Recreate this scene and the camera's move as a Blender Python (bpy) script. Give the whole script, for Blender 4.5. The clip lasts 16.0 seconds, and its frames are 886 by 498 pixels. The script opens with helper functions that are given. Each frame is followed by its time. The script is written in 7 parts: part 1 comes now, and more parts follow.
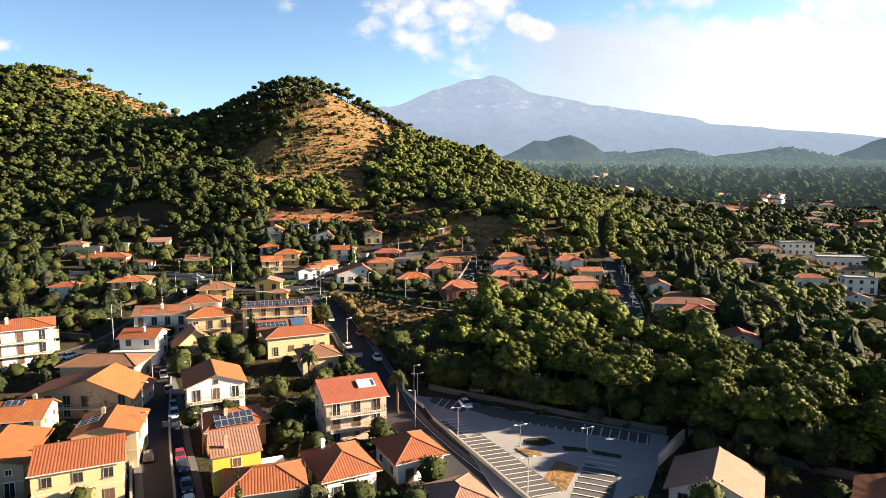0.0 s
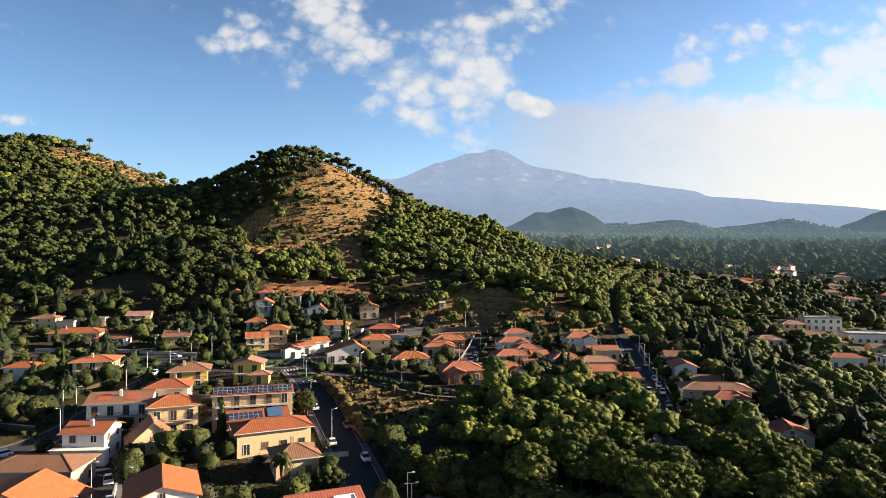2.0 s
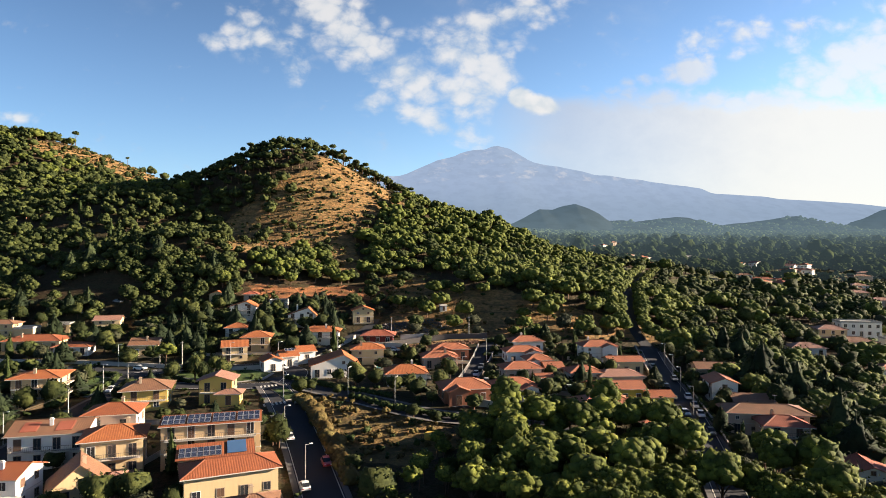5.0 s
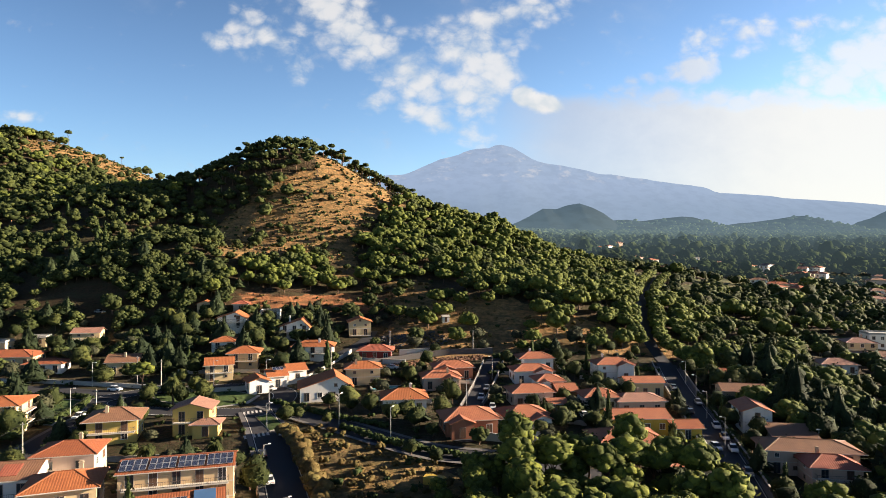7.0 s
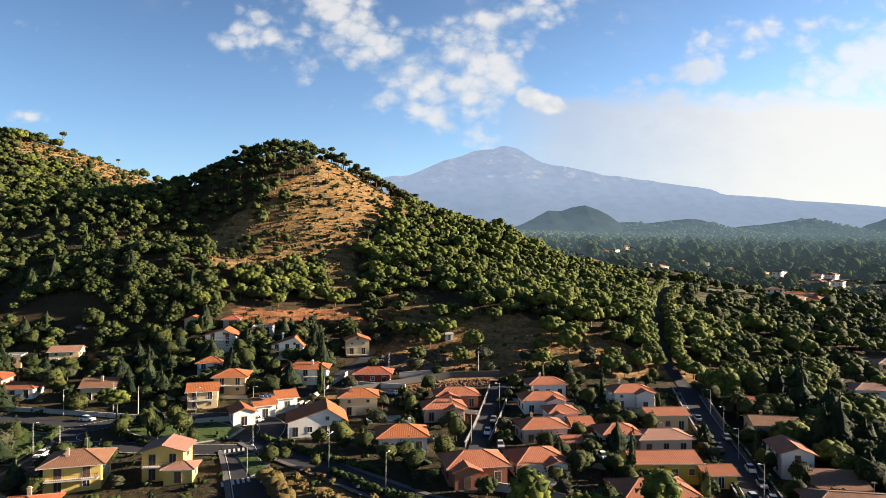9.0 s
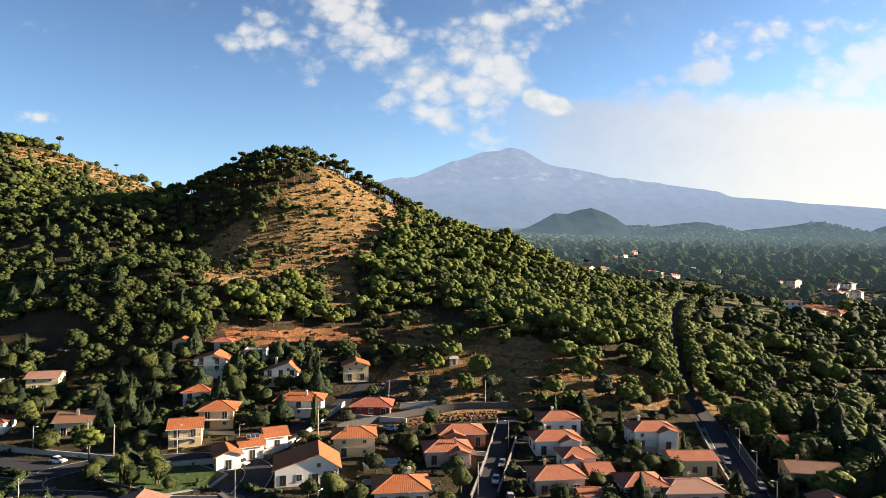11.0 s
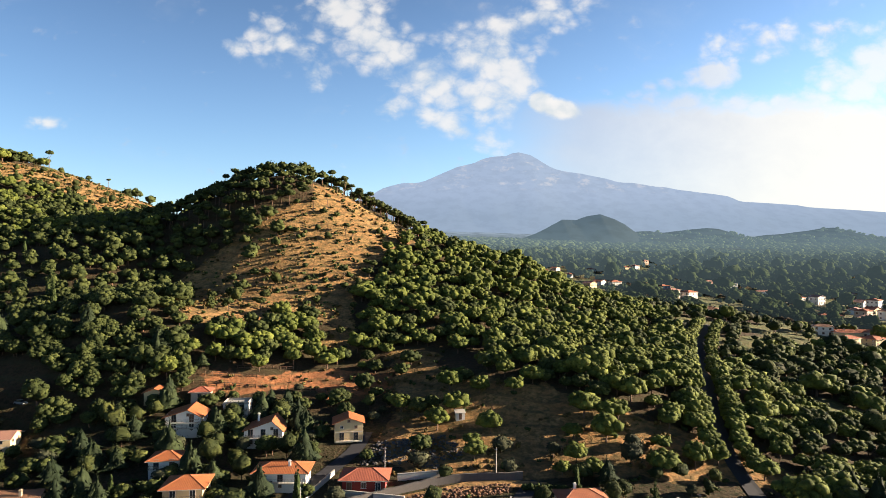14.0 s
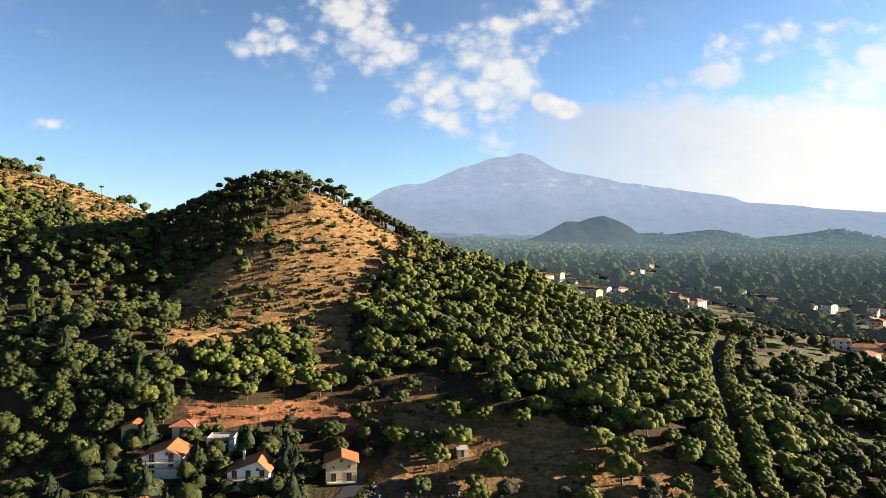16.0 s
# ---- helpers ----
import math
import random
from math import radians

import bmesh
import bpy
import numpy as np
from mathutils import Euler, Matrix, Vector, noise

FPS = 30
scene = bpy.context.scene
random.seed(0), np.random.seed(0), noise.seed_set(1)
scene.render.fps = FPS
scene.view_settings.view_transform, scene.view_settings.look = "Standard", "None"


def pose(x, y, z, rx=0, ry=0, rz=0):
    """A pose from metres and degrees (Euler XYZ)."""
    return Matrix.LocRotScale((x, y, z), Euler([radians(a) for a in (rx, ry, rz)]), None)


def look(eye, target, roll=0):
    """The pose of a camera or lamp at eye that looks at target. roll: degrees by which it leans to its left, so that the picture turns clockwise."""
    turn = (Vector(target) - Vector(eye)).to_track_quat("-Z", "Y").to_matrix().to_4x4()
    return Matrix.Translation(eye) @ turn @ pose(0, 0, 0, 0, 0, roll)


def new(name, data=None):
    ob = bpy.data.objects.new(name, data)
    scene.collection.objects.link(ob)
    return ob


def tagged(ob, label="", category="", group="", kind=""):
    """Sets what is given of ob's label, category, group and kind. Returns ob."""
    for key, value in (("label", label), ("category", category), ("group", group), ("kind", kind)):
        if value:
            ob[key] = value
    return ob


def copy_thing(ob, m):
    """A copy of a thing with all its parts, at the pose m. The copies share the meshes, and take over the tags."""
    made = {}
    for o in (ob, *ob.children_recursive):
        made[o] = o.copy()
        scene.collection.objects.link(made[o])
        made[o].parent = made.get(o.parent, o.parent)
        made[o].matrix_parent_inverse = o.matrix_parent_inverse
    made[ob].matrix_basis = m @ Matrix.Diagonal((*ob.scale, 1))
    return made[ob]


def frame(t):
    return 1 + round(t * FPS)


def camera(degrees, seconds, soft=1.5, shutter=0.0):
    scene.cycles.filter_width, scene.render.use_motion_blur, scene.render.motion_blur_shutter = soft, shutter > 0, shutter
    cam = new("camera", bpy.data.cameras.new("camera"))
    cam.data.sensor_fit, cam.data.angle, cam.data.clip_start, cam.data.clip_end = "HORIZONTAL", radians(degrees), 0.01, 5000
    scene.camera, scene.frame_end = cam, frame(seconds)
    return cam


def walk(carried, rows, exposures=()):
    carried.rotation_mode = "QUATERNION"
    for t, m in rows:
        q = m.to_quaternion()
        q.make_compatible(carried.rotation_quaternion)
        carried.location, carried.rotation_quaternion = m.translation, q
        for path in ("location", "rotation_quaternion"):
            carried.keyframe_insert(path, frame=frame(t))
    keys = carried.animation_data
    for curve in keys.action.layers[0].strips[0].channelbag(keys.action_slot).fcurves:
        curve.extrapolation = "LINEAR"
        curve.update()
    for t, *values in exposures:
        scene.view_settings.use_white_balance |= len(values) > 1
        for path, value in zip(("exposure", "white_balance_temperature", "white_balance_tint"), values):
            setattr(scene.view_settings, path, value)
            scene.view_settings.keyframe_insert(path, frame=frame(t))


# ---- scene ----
cam = camera(70.6, 16.0, soft=0.85)
METRES, EYE, TILT, LEAN, TURN = 140.0, 45.0, -6.0, 0.0, 0.0
ROWS = [
    (0.0, 0.0, 0.0, 0.0, 0.0, 0.0, -0.0),
    (0.5, 0.0005, 0.0357, 0.0034, 0.05, 2.58, -0.05),
    (1.0, 0.0006, 0.0694, 0.0067, 0.09, 5.05, -0.08),
    (1.5, 0.0011, 0.1046, 0.0093, 0.13, 6.53, -0.11),
    (2.0, 0.0017, 0.1387, 0.0126, 0.15, 6.49, -0.14),
    (2.5, 0.0021, 0.1731, 0.0155, 0.17, 6.44, -0.15),
    (3.0, 0.0026, 0.2053, 0.0184, 0.19, 6.4, -0.15),
    (3.5, 0.0031, 0.2382, 0.0216, 0.22, 6.37, -0.16),
    (4.0, 0.0037, 0.2691, 0.0246, 0.26, 6.34, -0.16),
    (6.5, 0.0061, 0.4164, 0.0612, 0.58, 6.17, -0.19),
    (7.0, 0.0063, 0.4445, 0.0722, 0.65, 6.15, -0.24),
    (7.5, 0.0065, 0.4735, 0.0835, 0.73, 6.16, -0.29),
    (8.0, 0.0067, 0.5006, 0.0947, 0.81, 6.16, -0.35),
    (8.5, 0.0067, 0.528, 0.1064, 0.91, 6.18, -0.41),
    (9.0, 0.0065, 0.5537, 0.1177, 1.01, 6.2, -0.49),
    (11.5, 0.0061, 0.6796, 0.188, 1.6, 6.34, -0.73),
    (12.0, 0.006, 0.7049, 0.2027, 1.7, 6.4, -0.73),
    (12.5, 0.0058, 0.7311, 0.2183, 1.8, 6.46, -0.73),
    (13.0, 0.0058, 0.7567, 0.2327, 1.9, 6.53, -0.72),
    (13.5, 0.0059, 0.7996, 0.2582, 2.03, 6.61, -0.69),
    (14.0, 0.0058, 0.825, 0.273, 2.11, 6.65, -0.67),
    (14.5, 0.0057, 0.851, 0.2886, 2.17, 6.67, -0.64),
    (15.0, 0.0058, 0.8758, 0.303, 2.23, 6.68, -0.62),
    (15.5, 0.0057, 0.9013, 0.3179, 2.3, 6.68, -0.63),
    (16.0, 0.0059, 0.925, 0.3329, 2.37, 6.67, -0.65),
]
walk(cam, [(t, pose(0, 0, EYE, TILT, LEAN, TURN) @ pose(METRES * x, METRES * y, METRES * z, 90 + pitch, roll, yaw)) for t, x, y, z, yaw, pitch, roll in ROWS],
     [(0.0, 1.40, 7150, 10), (0.6, 1.30, 6950, 10), (1.2, 1.15, 6750, 10), (2.0, 1.06, 6680, 10), (9.0, 1.06, 6680, 10), (13.0, 1.14, 6780, 10), (16.0, 1.17, 6830, 10)])

# ---- light ----
SUN_AZ, SUN_EL = radians(82), radians(16)
to_sun = Vector((math.sin(SUN_AZ) * math.cos(SUN_EL), math.cos(SUN_AZ) * math.cos(SUN_EL), math.sin(SUN_EL)))
sun_lamp = new("sun", bpy.data.lights.new("sun", "SUN"))
sun_lamp.data.energy, sun_lamp.data.angle, sun_lamp.data.color = 10.2, radians(0.6), (1.0, 0.835, 0.65)
sun_lamp.matrix_world = look(to_sun * 400, (0, 0, 0))

world = bpy.data.worlds.new("world")
scene.world = world
world.use_nodes = True


def wire(tree, kind, props=None, **links):
    """A node of that kind; links name its sockets (spaces as _), as values or other nodes' outputs."""
    n = tree.nodes.new(kind)
    p = props or {}
    if "operation" in p:
        n.operation = p["operation"]
        if "use_clamp" in p:
            n.use_clamp = p["use_clamp"]
    if "data_type" in p:
        n.data_type = p["data_type"]
    if "interpolation_type" in p:
        n.interpolation_type = p["interpolation_type"]
    if "noise_dimensions" in p:
        n.noise_dimensions = p["noise_dimensions"]
    if "uv_map" in p:
        n.uv_map = p["uv_map"]
    if "offset" in p:
        n.offset = p["offset"]
    for k, v in links.items():
        sock = n.inputs[int(k[1:])] if k[0] == "i" and k[1:].isdigit() else n.inputs[k.replace("_", " ")]
        if isinstance(v, bpy.types.NodeSocket):
            tree.links.new(v, sock)
        else:
            sock.default_value = v
    return n


def calc(tree, op, a, b=0.0, c=0.0, clamp=False):
    n = wire(tree, "ShaderNodeMath", {"operation": op, "use_clamp": clamp}, i0=a, i1=b, i2=c)
    return n.outputs[0]


def blend(tree, fac, a, b):
    n = wire(tree, "ShaderNodeMix", {"data_type": "RGBA"}, i0=fac, i6=a, i7=b)
    return n.outputs[2]


def ramp(tree, fac, lo, hi):
    n = wire(tree, "ShaderNodeMapRange", {"interpolation_type": "SMOOTHSTEP"}, i0=fac, i1=lo, i2=hi, i3=0.0, i4=1.0)
    return n.outputs[0]


wt = world.node_tree
wt.nodes.clear()
sky = wire(wt, "ShaderNodeTexSky")
sky.sky_type, sky.sun_disc, sky.sun_elevation, sky.sun_rotation = "NISHITA", False, SUN_EL, SUN_AZ
sky.altitude, sky.air_density, sky.dust_density, sky.ozone_density = 600.0, 1.0, 0.3, 3.5
wco = wire(wt, "ShaderNodeTexCoord")
wxyz = wire(wt, "ShaderNodeSeparateXYZ", Vector=wco.outputs["Generated"])
dx, dy, dz = wxyz.outputs
ahead = calc(wt, "MAXIMUM", dy, 0.05)
su, sv = calc(wt, "DIVIDE", dx, ahead), calc(wt, "DIVIDE", dz, ahead)
flat = wire(wt, "ShaderNodeCombineXYZ", X=su, Y=calc(wt, "MULTIPLY", sv, 1.35), Z=0.3)
n_big = wire(wt, "ShaderNodeTexNoise", Vector=flat.outputs[0], Scale=6.0, Detail=6.0, Roughness=0.6, Distortion=0.3).outputs[0]
n_fine = wire(wt, "ShaderNodeTexNoise", Vector=flat.outputs[0], Scale=19.0, Detail=6.0, Roughness=0.62, Distortion=0.25).outputs[0]
curl = wire(wt, "ShaderNodeTexNoise", Vector=flat.outputs[0], Scale=22.0, Detail=3.0, Roughness=0.55)
stirred = wire(wt, "ShaderNodeVectorMath", {"operation": "MULTIPLY_ADD"}, i0=curl.outputs["Color"], i1=(0.045, 0.045, 0.0), i2=flat.outputs[0]).outputs[0]
cells = wire(wt, "ShaderNodeTexVoronoi", Vector=stirred, Scale=30.0).outputs["Distance"]
tufted = calc(wt, "SUBTRACT", 0.75, cells)


def puff(u, v, ru, rv, lean):
    """A soft oval of cloud round the direction (u, v)."""
    a, b = calc(wt, "SUBTRACT", su, u), calc(wt, "SUBTRACT", sv, v)
    p = calc(wt, "DIVIDE", calc(wt, "ADD", a, calc(wt, "MULTIPLY", b, lean)), ru)
    q = calc(wt, "DIVIDE", calc(wt, "SUBTRACT", b, calc(wt, "MULTIPLY", a, lean)), rv)
    r = calc(wt, "SQRT", calc(wt, "ADD", calc(wt, "MULTIPLY", p, p), calc(wt, "MULTIPLY", q, q)))
    return calc(wt, "SUBTRACT", 1.0, r, clamp=True)


def most(*values):
    out = values[0]
    for v in values[1:]:
        out = calc(wt, "MAXIMUM", out, v)
    return out


def total(*pairs):
    """The sum of each value times its weight."""
    out = 0.0
    for v, w in pairs:
        out = calc(wt, "MULTIPLY_ADD", v, w, out)
    return out


grain = total((calc(wt, "SUBTRACT", n_fine, 0.5), 1.7), (calc(wt, "SUBTRACT", n_big, 0.5), 0.9), (calc(wt, "SUBTRACT", tufted, 0.32), 0.95))
# the broken diagonal field, its outliers and the streaks over it
field = most(puff(-0.20, 0.40, 0.14, 0.10, -0.75), puff(-0.15, 0.345, 0.16, 0.085, -0.75), puff(-0.06, 0.285, 0.16, 0.085, -0.6), puff(0.03, 0.32, 0.12, 0.075, 0.0), puff(0.02, 0.25, 0.09, 0.06, -0.4))
outlier = most(puff(-0.30, 0.345, 0.115, 0.065, -0.5), puff(-0.25, 0.295, 0.035, 0.045, 0.2), puff(-0.377, 0.338, 0.04, 0.025, 0.0), puff(-0.01, 0.20, 0.13, 0.028, -0.38), puff(0.12, 0.385, 0.12, 0.045, 0.2),
               puff(-0.69, 0.215, 0.05, 0.018, 0.0), puff(-0.125, 0.235, 0.035, 0.03, 0.0), puff(0.45, 0.34, 0.11, 0.045, 0.1), puff(0.56, 0.36, 0.05, 0.025, 0.2), puff(0.08, 0.27, 0.06, 0.06, 0.5))
c1 = ramp(wt, total((field, 0.80), (outlier, 0.66), (grain, 0.85)), 0.0, 0.84)
c1 = calc(wt, "MULTIPLY", c1, ramp(wt, most(field, outlier), 0.02, 0.30))
# the bank behind the volcano: a level deck with heaped tops, thicker towards the sun
rough_line = calc(wt, "MULTIPLY_ADD", calc(wt, "SUBTRACT", n_fine, 0.5), 0.05, sv)
deck = calc(wt, "MULTIPLY", ramp(wt, rough_line, 0.262, 0.222), ramp(wt, calc(wt, "MULTIPLY_ADD", calc(wt, "SUBTRACT", n_big, 0.5), 0.10, su), 0.0, 0.20))
heaps = most(puff(0.34, 0.245, 0.14, 0.055, 0.1), puff(0.385, 0.285, 0.07, 0.055, 0.3), puff(0.66, 0.30, 0.22, 0.12, 0.35), puff(0.78, 0.34, 0.25, 0.14, 0.3), puff(0.50, 0.235, 0.22, 0.06, 0.0))
heaped = ramp(wt, total((heaps, 1.0), (grain, 0.7)), 0.15, 0.85)
knob = ramp(wt, total((most(puff(0.118, 0.247, 0.036, 0.026, -0.4), puff(0.145, 0.236, 0.05, 0.022, -0.2)), 1.0), (calc(wt, "SUBTRACT", n_fine, 0.5), 0.8)), 0.12, 0.5)
bank = calc(wt, "MAXIMUM", calc(wt, "MULTIPLY", deck, calc(wt, "MULTIPLY_ADD", ramp(wt, su, 0.05, 0.55), 0.26, 0.66)), calc(wt, "MULTIPLY", heaped, 0.72))
front = ramp(wt, dy, 0.05, 0.2)
shade = blend(wt, ramp(wt, calc(wt, "MULTIPLY_ADD", calc(wt, "SUBTRACT", n_fine, 0.5), 0.2, su), 0.08, 0.62), (4.7, 5.05, 5.9, 1), (8.0, 7.9, 7.55, 1))
white = blend(wt, ramp(wt, grain, -0.5, 0.4), (5.6, 6.2, 6.7, 1), (7.7, 7.6, 7.5, 1))
depth_of_blue = ramp(wt, dz, 0.11, 0.95)
haze = wire(wt, "ShaderNodeMix", {"data_type": "RGBA"}, i0=1.0, i6=sky.outputs[0], i7=blend(wt, depth_of_blue, (1.85, 1.85, 1.88, 1), (0.15, 0.20, 0.34, 1)))
haze.blend_type = "MULTIPLY"
sunward = wire(wt, "ShaderNodeMix", {"data_type": "RGBA"}, i0=1.0, i6=haze.outputs[2], i7=blend(wt, ramp(wt, dx, -1.0, 0.7), (0.75, 0.79, 0.83, 1), (1.33, 1.28, 1.24, 1)))
sunward.blend_type = "MULTIPLY"
sky_out = blend(wt, calc(wt, "MULTIPLY", bank, front), sunward.outputs[2], shade)
sky_out = blend(wt, calc(wt, "MULTIPLY", calc(wt, "MAXIMUM", calc(wt, "MULTIPLY", c1, 0.80), calc(wt, "MULTIPLY", knob, 0.9)), front), sky_out, white)
sky_out = blend(wt, calc(wt, "MULTIPLY", ramp(wt, n_big, 0.52, 0.8), 0.08), sky_out, white)
bg = wire(wt, "ShaderNodeBackground", Color=sky_out, Strength=0.057)
wt.links.new(bg.outputs[0], wire(wt, "ShaderNodeOutputWorld").inputs[0])

# ---- materials ----
def material(name, rough=0.8):
    m = bpy.data.materials.new(name)
    m.use_nodes = True
    t = m.node_tree
    t.nodes.clear()
    b = wire(t, "ShaderNodeBsdfPrincipled", Roughness=rough)
    b.inputs["Specular IOR Level"].default_value = 0.25
    t.links.new(b.outputs[0], wire(t, "ShaderNodeOutputMaterial").inputs[0])
    return m, t, b


def noise_of(t, vec, scale, detail=4.0, rough=0.6):
    return wire(t, "ShaderNodeTexNoise", Vector=vec, Scale=scale, Detail=detail, Roughness=rough).outputs[0]


def bump(t, b, height, strength=0.4, distance=0.1):
    n = wire(t, "ShaderNodeBump", Height=height, Strength=strength, Distance=distance)
    t.links.new(n.outputs[0], b.inputs["Normal"])


def rgb(c):
    return (c[0], c[1], c[2], 1.0)


def plaster(name, c, rough=0.85):
    """Painted render with rain streaks and blotches."""
    m, t, b = material(name, rough)
    pos = wire(t, "ShaderNodeTexCoord").outputs["Object"]
    squash = wire(t, "ShaderNodeMapping", Vector=pos, Scale=(2.2, 2.2, 0.35)).outputs[0]
    streak = ramp(t, noise_of(t, squash, 1.4), 0.45, 0.8)
    blot = noise_of(t, pos, 0.5)
    c2 = tuple(v * 0.78 for v in c)
    col = blend(t, calc(t, "MULTIPLY", streak, 0.45), rgb(c), rgb(c2))
    col = blend(t, calc(t, "MULTIPLY", blot, 0.25), col, rgb(tuple(v * 0.85 for v in c)))
    t.links.new(col, b.inputs["Base Color"])
    bump(t, b, noise_of(t, pos, 14.0), 0.12, 0.02)
    return m


def tiles(name, c, c_dark):
    """Clay pantiles: ribs along u, courses along v, single tiles off in colour."""
    m, t, b = material(name, 0.72)
    uv = wire(t, "ShaderNodeUVMap", {"uv_map": "UVMap"}).outputs[0]
    sep = wire(t, "ShaderNodeSeparateXYZ", Vector=uv)
    u, v = sep.outputs[0], sep.outputs[1]
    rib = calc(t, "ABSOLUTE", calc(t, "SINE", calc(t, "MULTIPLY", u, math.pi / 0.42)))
    course = calc(t, "FRACT", calc(t, "DIVIDE", v, 0.38))
    cell = wire(t, "ShaderNodeCombineXYZ", X=calc(t, "FLOOR", calc(t, "DIVIDE", u, 0.42)), Y=calc(t, "FLOOR", calc(t, "DIVIDE", v, 0.38)))
    single = wire(t, "ShaderNodeTexWhiteNoise", {"noise_dimensions": "2D"}, Vector=cell.outputs[0]).outputs[0]
    weather = noise_of(t, uv, 0.45, 6.0)
    col = blend(t, ramp(t, weather, 0.35, 0.75), rgb(c), rgb(tuple(0.5 * (a + d) for a, d in zip(c, c_dark))))
    col = blend(t, calc(t, "MULTIPLY", single, 0.38), col, rgb(c_dark))
    # the troughs between the ribs are coloured darker
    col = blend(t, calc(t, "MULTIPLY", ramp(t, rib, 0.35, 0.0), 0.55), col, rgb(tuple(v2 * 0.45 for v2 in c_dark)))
    col = blend(t, calc(t, "MULTIPLY", ramp(t, noise_of(t, uv, 2.6, 5.0), 0.58, 0.75), 0.35), col, (0.20, 0.19, 0.14, 1))
    t.links.new(col, b.inputs["Base Color"])
    bump(t, b, calc(t, "ADD", calc(t, "MULTIPLY", rib, 0.7), calc(t, "MULTIPLY", course, -0.3)), 0.55, 0.08)
    return m


def plain(name, c, rough=0.6, metal=0.0, vary=0.25, scale=3.0):
    m, t, b = material(name, rough)
    pos = wire(t, "ShaderNodeTexCoord").outputs["Object"]
    col = blend(t, calc(t, "MULTIPLY", noise_of(t, pos, scale), vary * 2), rgb(c), rgb(tuple(v * 0.6 for v in c)))
    t.links.new(col, b.inputs["Base Color"])
    b.inputs["Metallic"].default_value = metal
    return m


def foliage(name, c_a, c_b, c_dry=None, scale=0.25):
    """Leaf mass: crowns differ one from the next, with finer flecks of light and dark sprays on each."""
    m, t, b = material(name, 0.8)
    b.inputs["Specular IOR Level"].default_value = 0.10
    geo = wire(t, "ShaderNodeNewGeometry")
    pos = geo.outputs["Position"]
    col = blend(t, geo.outputs["Random Per Island"], rgb(c_a), rgb(c_b))
    col = blend(t, ramp(t, noise_of(t, pos, scale, 3.0), 0.35, 0.7), col, rgb(tuple(0.78 * v for v in c_a)))
    col = blend(t, calc(t, "MULTIPLY", ramp(t, noise_of(t, pos, 1.9, 3.0), 0.45, 0.72), 0.55), col, rgb(tuple(0.55 * v for v in c_a)))
    if c_dry:
        col = blend(t, ramp(t, noise_of(t, pos, 0.09, 3.0), 0.55, 0.75), col, rgb(c_dry))
    t.links.new(col, b.inputs["Base Color"])
    bump(t, b, noise_of(t, pos, 2.6, 5.0, 0.7), 0.6, 0.35)
    return m


M_PINE = foliage("pine_needles", (0.048, 0.063, 0.013), (0.138, 0.152, 0.031))
M_GROVE = foliage("grove_needles", (0.040, 0.054, 0.011), (0.180, 0.192, 0.033))
M_PINE_DEEP = foliage("pine_needles_deep", (0.024, 0.033, 0.010), (0.074, 0.085, 0.023))
M_LEAF = foliage("broad_leaves", (0.018, 0.026, 0.008), (0.078, 0.084, 0.022))
M_OLIVE = foliage("olive_leaves", (0.028, 0.032, 0.018), (0.080, 0.080, 0.042))
M_CEDAR = foliage("cedar_needles", (0.013, 0.021, 0.010), (0.044, 0.058, 0.022))
M_SCRUB = foliage("dry_scrub", (0.105, 0.071, 0.025), (0.105, 0.090, 0.031))
M_HEDGE = foliage("hedge_leaves", (0.021, 0.034, 0.010), (0.069, 0.088, 0.026))
M_BARK = plain("bark", (0.14, 0.085, 0.055), 0.9, vary=0.5, scale=2.0)
M_ASPHALT = plain("asphalt", (0.036, 0.036, 0.041), 0.85, vary=0.3, scale=0.15)
M_PAVE = plain("paving", (0.13, 0.122, 0.118), 0.85, vary=0.3, scale=0.3)
M_LINE = plain("road_paint", (0.62, 0.60, 0.55), 0.7, vary=0.4, scale=2.0)
M_CONCRETE = plain("concrete", (0.34, 0.32, 0.29), 0.9, vary=0.35, scale=0.6)
M_PALEWALL = plaster("pale_wall", (0.403, 0.378, 0.336))
M_STONE = plain("lava_stone", (0.10, 0.09, 0.085), 0.9, vary=0.5, scale=1.5)
M_RUBBLE = plain("brown_rubble", (0.16, 0.085, 0.052), 0.95, vary=0.6, scale=0.8)
M_METAL = plain("galvanised_steel", (0.42, 0.42, 0.42), 0.45, 0.7, 0.2)
M_RAIL = plain("railing_paint", (0.10, 0.085, 0.075), 0.6)
M_SHUTTER = plain("brown_shutter", (0.115, 0.062, 0.038), 0.7, vary=0.4, scale=5)
M_FRAME = plain("window_frame", (0.30, 0.24, 0.19), 0.6)
M_WHITEFRAME = plain("white_frame", (0.72, 0.70, 0.66), 0.6)
M_TYRE = plain("tyre_rubber", (0.02, 0.02, 0.02), 0.9)
M_TRIM = plaster("cornice", (0.504, 0.454, 0.386))
M_TARP = plain("blue_tarpaulin", (0.055, 0.12, 0.24), 0.5, vary=0.3, scale=0.8)
M_AWNING = plain("white_awning", (0.74, 0.73, 0.70), 0.7, vary=0.15)
M_POOL, _t, _b = material("pool_water", 0.08)
_b.inputs["Base Color"].default_value = (0.10, 0.33, 0.38, 1)
M_GLASS, _t, _b = material("dark_glass", 0.12)
_b.inputs["Base Color"].default_value = (0.025, 0.028, 0.032, 1)
_b.inputs["Specular IOR Level"].default_value = 0.5
M_SOLAR, _t, _b = material("solar_cells", 0.18)
